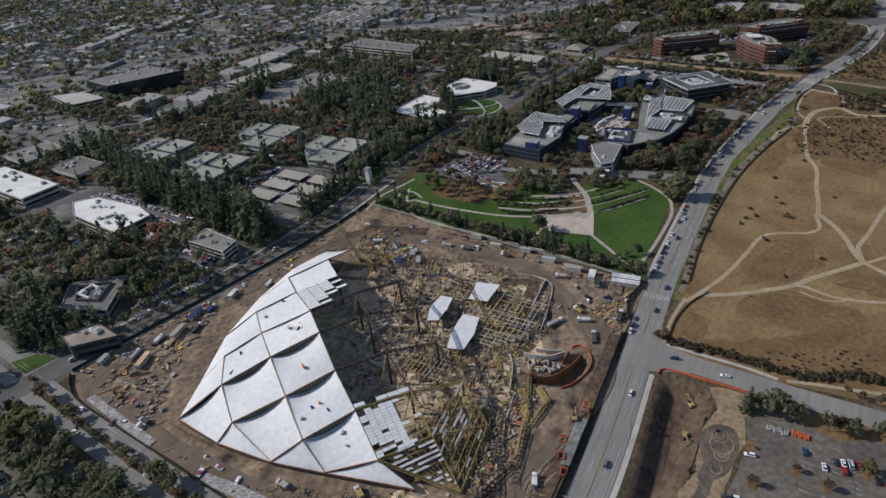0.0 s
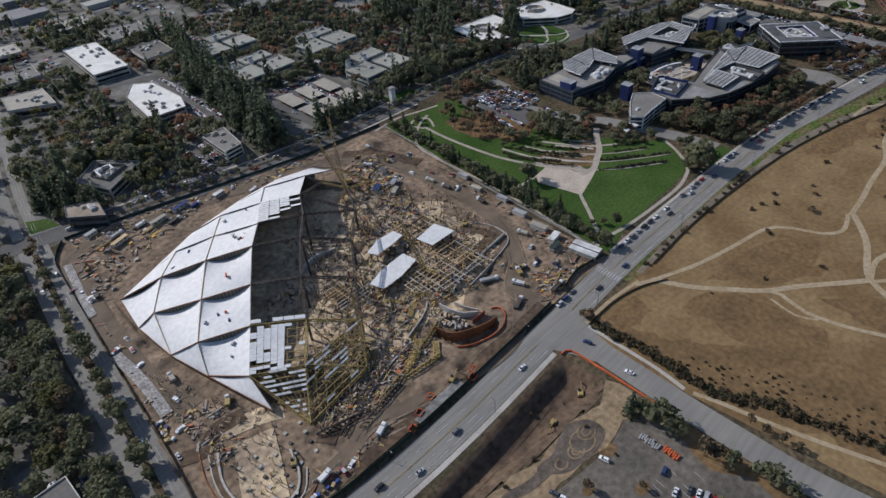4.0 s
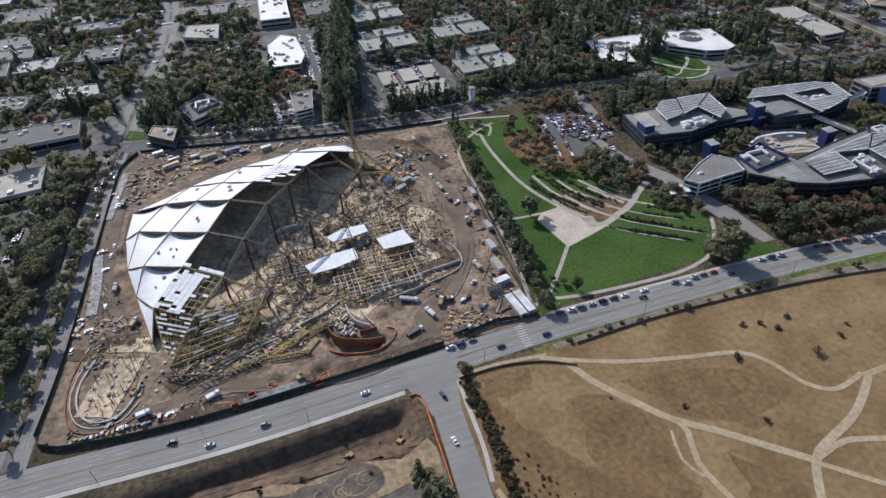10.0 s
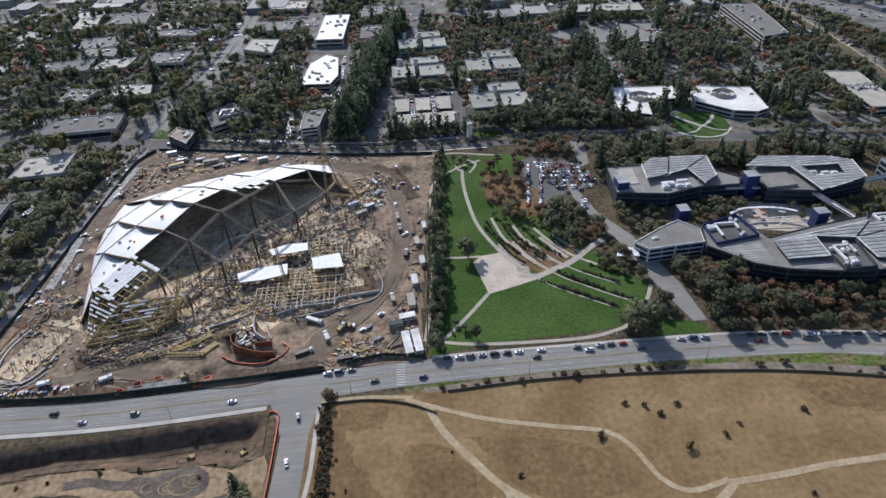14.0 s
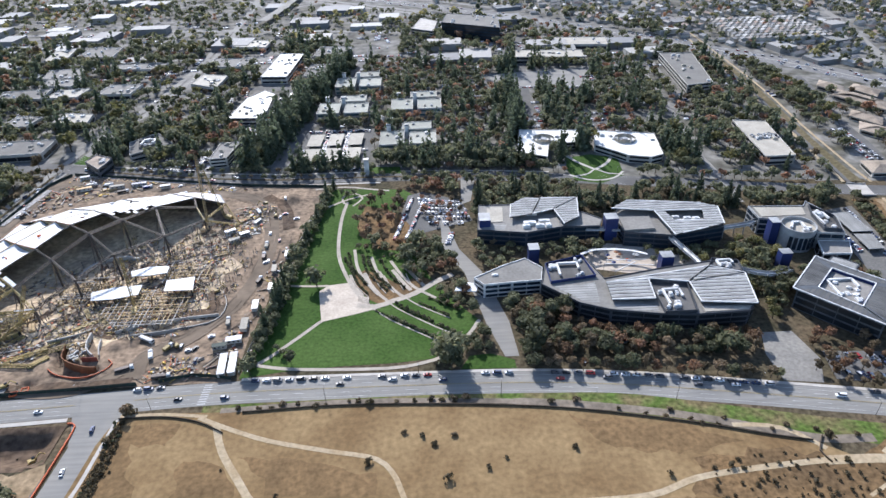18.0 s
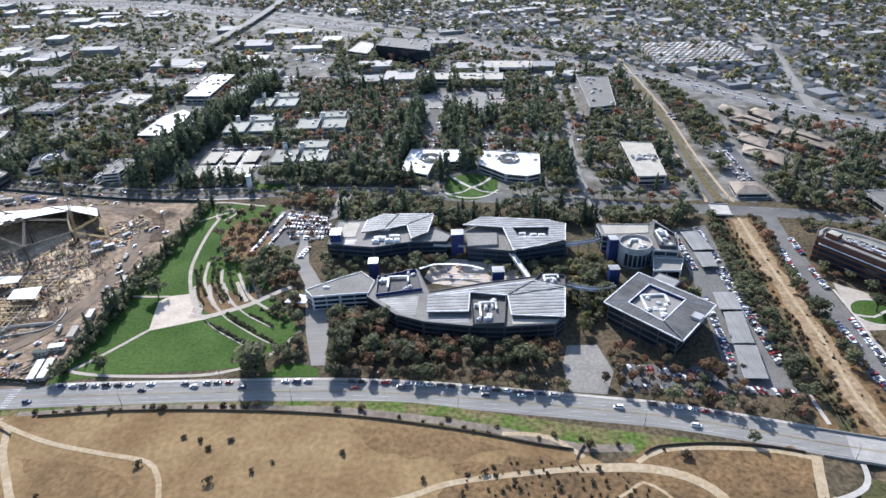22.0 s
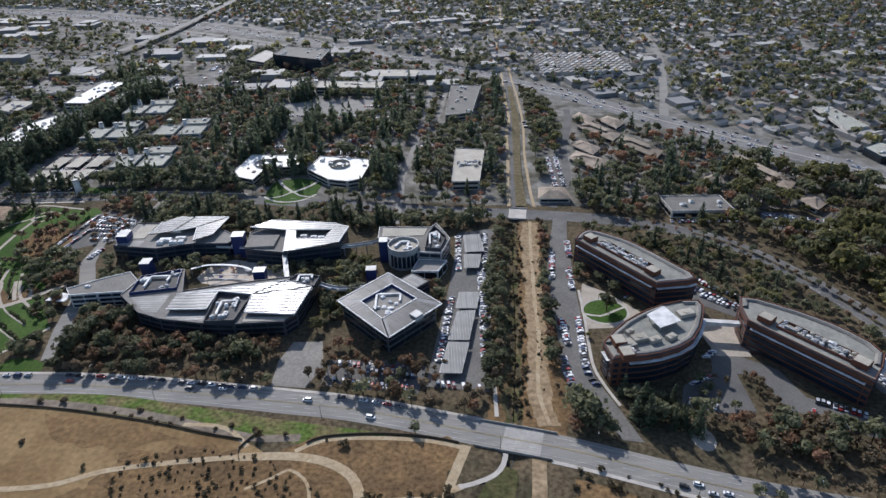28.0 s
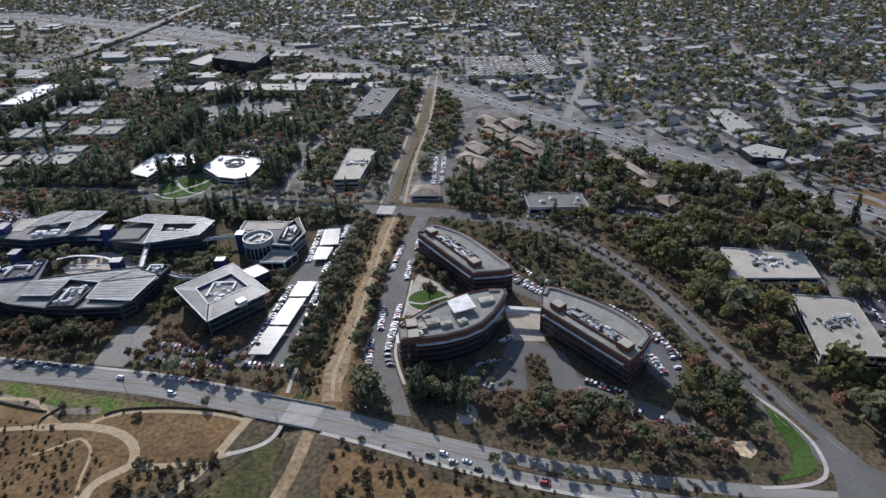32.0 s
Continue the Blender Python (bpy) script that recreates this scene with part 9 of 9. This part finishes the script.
# round the campus
wood([(480, 236), (690, 232), (760, 222), (790, 250), (640, 274), (480, 304)], 6.2, {"oak": 6, "fir": 2, "brown": 1}, (0.65, 1.0))
wood([(480, 160), (500, 160), (560, 166), (600, 190), (560, 192), (500, 190), (476, 194)], 7, {"oak": 4, "brown": 1}, (0.5, 0.8))
wood([(604, 160), (668, 150), (690, 158), (690, 186), (640, 172), (606, 182)], 6, {"oak": 3, "olive": 1}, (0.5, 0.75))
wood([(656, 90), (672, 110), (700, 140), (690, 150), (660, 146)], 6, {"oak": 3, "olive": 1}, (0.5, 0.85))
wood([(504, 70), (520, 118), (500, 126), (484, 120), (496, 72)], 5.5, {"oak": 3, "brown": 2}, (0.6, 0.95))
wood([(470, 84), (494, 74), (486, 120), (476, 160), (466, 150), (482, 110)], 6, {"oak": 3, "russet": 1}, (0.6, 0.9))
wood([(506, 72), (640, 66), (644, 84), (600, 88), (560, 92), (530, 112), (516, 120)], 5.2, {"brown": 5, "russet": 2, "oak": 4}, (0.6, 1.05))
wood([(556, 74), (640, 68), (640, 82), (590, 88), (560, 90)], 4.8, {"fir": 3, "oak": 1}, (0.4, 0.6))
avenue([p for p in PARKWAY if 505 < p[0] < 640], 12.5, 6.5, {"brown": 3, "russet": 2, "oak": 1}, (0.6, 0.9), 1.4)
avenue([p for p in PARKWAY if 664 < p[0] < 750], 13, 5.5, {"brown": 3, "russet": 2, "oak": 1}, (0.6, 0.95), 2)
wood([(660, 50), (732, 32), (742, 56), (712, 68), (672, 84)], 7, {"russet": 3, "brown": 2, "oak": 1}, (0.55, 0.8), keep=False)
wood([(728, 96), (742, 100), (748, 160), (736, 170), (730, 150)], 6, {"oak": 2, "russet": 1}, (0.5, 0.8))
# creek
wood([(762, 34), (768, 120), (784, 222), (792, 238), (788, 190), (780, 120), (774, 60), (770, 34)], 3.8, {"oak": 5, "brown": 1}, (0.42, 0.7), keep=False)
wood([(750, 20), (760, 20), (764, 40), (752, 44)], 5, {"brown": 2, "russet": 1}, (0.5, 0.8))
wood([(772, 14), (783, 14), (790, 80), (797, 140), (806, 234), (794, 234), (786, 150), (778, 70)], 2.8, {"bush": 5, "hedge": 2}, (0.5, 1.3), keep=False, tries=800)
wood([(803, 180), (810, 178), (806, 120), (800, 60), (798, 30), (792, 30), (796, 80)], 1.8, {"bush": 1}, (0.2, 0.65), keep=False, tries=80)
wood([(801, 30), (806, 50), (809, 104), (814, 158), (812, 165), (807, 120), (803, 80)], 4.6, {"oak": 4, "russet": 2, "brown": 2}, (0.5, 0.9), keep=False)
wood([(814, 176), (819, 176), (828, 226), (820, 232)], 4.4, {"russet": 3, "brown": 3, "oak": 1}, (0.5, 0.8), keep=False)
wood([(800, 6), (822, 0), (826, 6), (808, 28), (800, 30)], 5, {"oak": 3, "russet": 1}, (0.8, 1.1))
wood([(836, 14), (870, 0), (872, 16), (846, 28), (836, 30)], 4.6, {"fir": 3, "oak": 3}, (0.6, 0.85))
wood([(836, 330), (842, 330), (868, 700), (856, 700)], 6, {"oak": 3, "brown": 1}, (0.5, 0.8))
wood([(842, 390), (866, 390), (886, 560), (858, 640)], 6.5, {"oak": 4, "olive": 1, "russet": 1}, (0.6, 0.9))
# round the brick offices
wood([(868, 4), (900, -20), (986, -44), (1010, -50), (1020, -20), (970, -2), (900, 10), (880, 8)], 5.4, {"brown": 6, "oak": 3, "russet": 3}, (0.6, 1.0))
wood([(868, 14), (900, 14), (900, 40), (880, 36)], 7, {"oak": 2, "brown": 2}, (0.45, 0.7), keep=False)
wood([(905, 12), (917, 12), (916, 40), (906, 42)], 4.5, {"brown": 3, "russet": 1}, (0.4, 0.6), keep=False)
wood([(950, -12), (1016, -30), (1030, 20), (1010, 80), (996, 60), (1002, 10), (970, -2)], 6, {"olive": 3, "oak": 4, "russet": 1}, (0.7, 1.1))
wood([(836, 90), (876, 96), (870, 110), (850, 150), (834, 170)], 7, {"oak": 2, "russet": 1}, (0.5, 0.8))
wood([(890, 160), (930, 120), (950, 100), (990, 90), (940, 190), (890, 226), (850, 232)], 6.5, {"oak": 4, "olive": 2, "fir": 1}, (0.4, 0.7))
wood([(978, 20), (1000, 50), (960, 96), (930, 130), (900, 176), (880, 200), (860, 210)], 7, {"fir": 1, "oak": 2}, (0.4, 0.7))
plant("oak", 847, 107, 1.1), plant("olive", 829, 80, 0.35), plant("olive", 836, 150, 0.5)
# east of the avenue
wood([(990, 200), (1030, 130), (1066, 20), (1084, -60), (1180, -60), (1180, 200), (1150, 300), (1000, 330)], 15, {"olive": 4, "brown": 3, "oak": 2}, (1.15, 1.6))
wood([(960, 200), (1010, 130), (1060, 20), (1080, -60), (1180, -60), (1180, 200), (1150, 300), (1000, 330)], 7.6, {"olive": 6, "brown": 7, "russet": 3, "oak": 2}, (0.75, 1.15))
wood([(868, 240), (960, 200), (1010, 330), (930, 340), (860, 300)], 7.5, {"oak": 5, "fir": 2, "olive": 1, "russet": 2}, (0.7, 1.05))
wood([(985, 180), (1060, 160), (1080, 200), (1010, 240)], 8, {"olive": 4, "oak": 1, "brown": 1}, (1.0, 1.3))
wood([(866, 300), (1020, 330), (1040, 380), (960, 480), (900, 500)], 9.5, {"oak": 3, "russet": 2, "brown": 3, "fir": 1}, (0.6, 0.95))
wood([(990, 300), (1120, 230), (1160, 240), (1090, 320), (1000, 420)], 8, {"fir": 3, "oak": 4, "olive": 1}, (0.6, 1.05))
wood([(982, 392), (1000, 440), (1036, 405), (1015, 365)], 10, {"russet": 2, "brown": 1}, (0.5, 0.8), keep=False)
avenue([p for p in CHARLESTON if 930 < p[0] < 1030], -20, 9, {"oak": 3, "brown": 2, "olive": 1}, (0.5, 0.8), 2)
wood([(1186, 210), (1260, 120), (1330, 120), (1340, 330), (1230, 430), (1196, 330)], 9, {"oak": 4, "brown": 3, "fir": 1, "russet": 1}, (0.7, 1.1))
# shrubs of the field and verge
for x, y, s in ((420, 5, 1.0), (379, -11, 1.0), (458, -6, 1.3), (452, 14, 1.1), (446, 20, 0.9), (437, 22, 1.0), (462, 19, 1.0), (408, -30, 0.8), (477, -1, 1.0), (486, 4, 0.8), (500, -34, 0.9), (440, -70, 1.0), (350, 5, 0.6), (520, 8, 0.9), (560, -10, 0.8)):
    plant("bush", x, y, s)
plant("bush", 292, 45, 2.2), plant("brown", 291, 43, 0.7)
for x, y, k, z in ((254, -5, "fir", 0.62), (257, -8, "oak", 0.95), (257.5, -13, "oak", 1.05), (258, -18, "oak", 1.0), (258, -24, "oak", 0.9), (256, -39, "brown", 0.8), (258, -43, "brown", 0.75), (259, -49, "oak", 0.6), (262, -60, "oak", 0.8), (263, -66, "oak", 0.75), (262, -72, "oak", 0.85), (211, -12, "brown", 0.55), (226, -28, "brown", 0.5), (222, -40, "brown", 0.5), (237, -55, "olive", 0.5), (206, -36, "brown", 0.6), (284, -46, "brown", 0.42), (284, -52, "brown", 0.5), (283.5, -60, "brown", 0.55), (284.5, -66, "brown", 0.6)):
    plant(k, x, y, z)
plant("oak", 723, 6, 0.75)
for x, y, k, s in ((808, 17, "oak", 1.25), (815, 8, "oak", 1.0), (838, 10, "fir", 0.75), (843, 6, "fir", 0.7), (855, 2, "fir", 0.85), (861, 4, "fir", 0.8), (866, -2, "fir", 0.7), (849, 8, "oak", 1.0)):
    plant(k, x, y, s)
wood([(345, 45), (470, 46), (470, 42), (345, 42)], 5, {"bush": 1}, (0.6, 1.4), keep=False, tries=90)
wood([(470, 44), (530, 38), (620, 18), (700, 0), (690, -2), (610, 12), (530, 33)], 4.2, {"bush": 1}, (0.6, 1.5), keep=False, tries=330)
wood([(292, 36), (298, 4), (318, -44), (330, -100), (306, -100), (292, -30)], 2.6, {"bush": 1}, (0.25, 0.6), keep=False, tries=420)
for off, gap in ((0, 1.7), (2.2, 2.2), (-1.8, 3.0)):
    avenue(curve([(290, 38), (291.5, 12), (290, -12), (290, -30), (299, -46), (302, -64), (306, -76), (309, -92)]), -off, gap, {"bush": 3, "hedge": 1}, (0.5, 1.15), 0.8)
wood([(578, -6), (612, 0), (650, -8), (684, -34), (680, -110), (570, -120)], 2.7, {"bush": 4, "brown": 0}, (0.3, 0.85), keep=False, tries=1000)
wood([(700, -34), (740, -30), (752, -50), (730, -110), (690, -100)], 3.6, {"bush": 1}, (0.7, 1.7), keep=False, tries=400)
wood([(796, -18), (850, -44), (930, -70), (1000, -84), (960, -130), (800, -130)], 4.2, {"bush": 3, "oak": 0}, (0.6, 1.6), keep=False, tries=650)
wood([(800, -14), (850, -36), (930, -66), (930, -70), (850, -42), (800, -20)], 3.2, {"bush": 1}, (0.5, 1.0), keep=False, tries=300)
wood([(40, 20), (262, 40), (262, -40), (40, -60)], 12, {"bush": 1}, (0.4, 0.9), keep=False, tries=40)

PLANTED = [p for p in PLANTED if not (576 < p[1] < 630 and 262 < p[2] < 346)]
# the trees nearest the road are things of their own; the rest of each kind is one wood
LIMIT = {"oak": 150, "fir": 90, "russet": 90, "brown": 110, "olive": 60, "bush": 90, "hedge": 36}
for key, (shape, n, leaf, r, h0, h1, material, tr, name, label) in SPECIES.items():
    rows = sorted((p for p in PLANTED if p[0] == key), key=lambda p: abs(p[2] - 80) + 0.15 * abs(p[1] - 560))
    for i, (_, x, y, s) in enumerate(rows[:LIMIT[key]]):
        m = pose(x, y, relief(x, y), 0, 0, rnd.uniform(0, 360))
        c = copy_thing(PROTO[key][i % 3], m)
        c.scale = (s, s, s * rnd.uniform(0.88, 1.12))
    chunks, stems = [], Mesh()
    for i, (_, x, y, s) in enumerate(rows[LIMIT[key]:]):
        a, z = rnd.uniform(0, 6.283), relief(x, y)
        pts = (DENSE[key][i % 4] if x < 108 and y < 260 and key != "bush" else LITE[key][i % 5]) * (s, s, s * rnd.uniform(0.88, 1.12))
        c, d = math.cos(a), math.sin(a)
        chunks.append(np.stack([pts[:, 0] * c - pts[:, 1] * d + x, pts[:, 0] * d + pts[:, 1] * c + y, pts[:, 2] + z], 1))
        if key not in ("bush", "hedge"):
            stems.drum(x, y, z - 0.3, tr * s, h1 * s * 0.55, 5, top=tr * s * 0.6)
    if chunks:
        stand = tagged(new(name.replace("_tree", "") + "_stand", quad_mesh(name + "_stand", np.concatenate(chunks), material)), label.replace(" tree", " trees", 1) + ", a wood of many", "trees", kind="stuff")
        if stems.v:
            part("stems", stems, BARK, stand, kind="stuff")
    for t in PROTO[key]:
        for o in (*t.children_recursive, t):
            bpy.data.objects.remove(o)


# ---- the town in the distance ----
rnd = random.Random(9)
houses, eaves, sheds = Mesh(), Mesh(), Mesh()


def gable(x, y, sx, sy, h, rise, turn):
    c, s = math.cos(turn), math.sin(turn)

    def w(a, b, z):
        return (x + a * c - b * s, y + a * s + b * c, z)
    p, q = sx / 2, sy / 2
    houses.face(w(-p, -q, h), w(p, -q, h), w(p, 0, h + rise), w(-p, 0, h + rise))
    houses.face(w(p, q, h), w(-p, q, h), w(-p, 0, h + rise), w(p, 0, h + rise))
    p, q = p - 0.5, q - 0.5
    eaves.face(w(-p, -q, 0), w(p, -q, 0), w(p, -q, h), w(-p, -q, h))
    eaves.face(w(p, -q, 0), w(p, q, 0), w(p, q, h), w(p, 0, h + rise * 0.95), w(p, -q, h))
    eaves.face(w(p, q, 0), w(-p, q, 0), w(-p, q, h), w(p, q, h))
    eaves.face(w(-p, q, 0), w(-p, -q, 0), w(-p, -q, h), w(-p, 0, h + rise * 0.95), w(-p, q, h))


FREE_POLY = [(p[0], p[1]) for p in FREEWAY]


def beyond_freeway(x, y):
    """Positive on the town's side of the freeway."""
    best, val = 1e9, 0.0
    for a, b in zip(FREE_POLY[::3], FREE_POLY[3::3]):
        dx, dy = b[0] - a[0], b[1] - a[1]
        t = max(0.0, min(1.0, ((x - a[0]) * dx + (y - a[1]) * dy) / (dx * dx + dy * dy)))
        d = math.hypot(x - a[0] - t * dx, y - a[1] - t * dy)
        if d < best:
            best, val = d, math.copysign(d, (dx * (y - a[1]) - dy * (x - a[0])))
    return val


tree_rows = {"oak": [], "russet": [], "olive": [], "fir": []}
for i in range(-45, 118):
    for j in range(0, 66):
        x, y = i * 21 + rnd.uniform(-5, 5), 330 + j * 27 + rnd.uniform(-6, 6)
        side = beyond_freeway(x, y)
        if abs(side) < 34 or (x < 450 and -70 < side < 55) or not free(x, y):
            continue
        if y > 0.75 * x + 2100 or y > 2050:
            continue
        patchy = noise.noise((x * 0.004, y * 0.004, 7.0))
        if side > 0:
            if patchy < 0.42 and rnd.random() < 0.82:
                gable(x, y, rnd.uniform(12, 18), rnd.uniform(8, 11), rnd.uniform(3, 5.5), rnd.uniform(1.5, 2.6), radians(rnd.choice((20, 110)) + 25 * patchy))
            elif rnd.random() < 0.2:
                sheds.box(x, y, 0, rnd.uniform(20, 45), rnd.uniform(16, 30), rnd.uniform(5, 8), 12)
        elif y > 640 or x < -90:
            if rnd.random() < 0.075:
                sheds.box(x, y, 0, rnd.uniform(30, 60), rnd.uniform(22, 45), rnd.uniform(6, 10), rnd.choice((0, 4, -4)))
                take([(x - 26, y - 20), (x + 26, y - 20), (x + 26, y + 20), (x - 26, y + 20)])
# terraces of town houses and rows beyond the freeway
for i in range(14):
    for j in range(9):
        x, y = 905 + i * 9.5, 690 + j * 14
        if beyond_freeway(x, y) > 36:
            gable(x, y, 8, 11, 8, 2.2, radians(90))
# parked cars in the far yards
town_cars = Mesh()
for _ in range(420):
    x, y = rnd.uniform(-250, 900), rnd.uniform(400, 1000)
    if beyond_freeway(x, y) < -40 and free(x, y):
        turn = rnd.choice((0, 12, 90, 96))
        c, s = math.cos(radians(turn)), math.sin(radians(turn))
        for i in range(rnd.randint(4, 11)):
            if rnd.random() < 0.8:
                town_cars.box(x - s * i * 2.9, y + c * i * 2.9, 0.15, 4.4, 1.8, 1.35, turn, 0.3)
tagged(part("town_cars", town_cars, CAR_PAINT_MANY), "parked cars in the yards of distant offices", "cars", kind="stuff")
tagged(part("house_roofs", houses, HOUSE_ROOFS), "small roofs of a distant suburb in greys and browns", "houses", kind="stuff")
tagged(part("house_walls", eaves, WALL_PALE), "pale walls of distant suburban houses", "houses", kind="stuff")
tagged(part("distant_sheds", sheds, SHED_ROOFS), "distant flat-roofed sheds and stores", "buildings", kind="stuff")
for _ in range(30000):
    x, y = rnd.uniform(-950, 2450), rnd.uniform(330, 2050)
    if y > 0.75 * x + 2100:
        continue
    dense = noise.noise((x * 0.006, y * 0.006, 2.0)) + 0.35 * noise.noise((x * 0.03, y * 0.03, 5.0))
    side = beyond_freeway(x, y)
    if abs(side) < 32 or (x < 450 and -58 < side < 50) or rnd.random() > (0.8 if x > 1150 else 0.62) + dense * 0.7:
        continue
    near = -140 < x < 1180 and y < 720
    if near and (x < 880 or side < 0):
        continue
    if not free(x, y):
        continue
    k = rnd.random()
    tree_rows["oak" if k < 0.76 else "olive" if k < 0.86 else "russet" if k < 0.95 else "fir"].append((x, y, rnd.uniform(0.62, 1.42)))
for key, rows in tree_rows.items():
    chunks = []
    for i, (x, y, s) in enumerate(rows):
        a = rnd.uniform(0, 6.283)
        c, d = math.cos(a), math.sin(a)
        pts = TINY[key][i % 5] * s
        chunks.append(np.stack([pts[:, 0] * c - pts[:, 1] * d + x, pts[:, 0] * d + pts[:, 1] * c + y, pts[:, 2]], 1))
    tagged(new("town_trees", quad_mesh("town_trees", np.concatenate(chunks), SPECIES[key][6])), "crowns of the many trees among distant houses", "trees", kind="stuff")
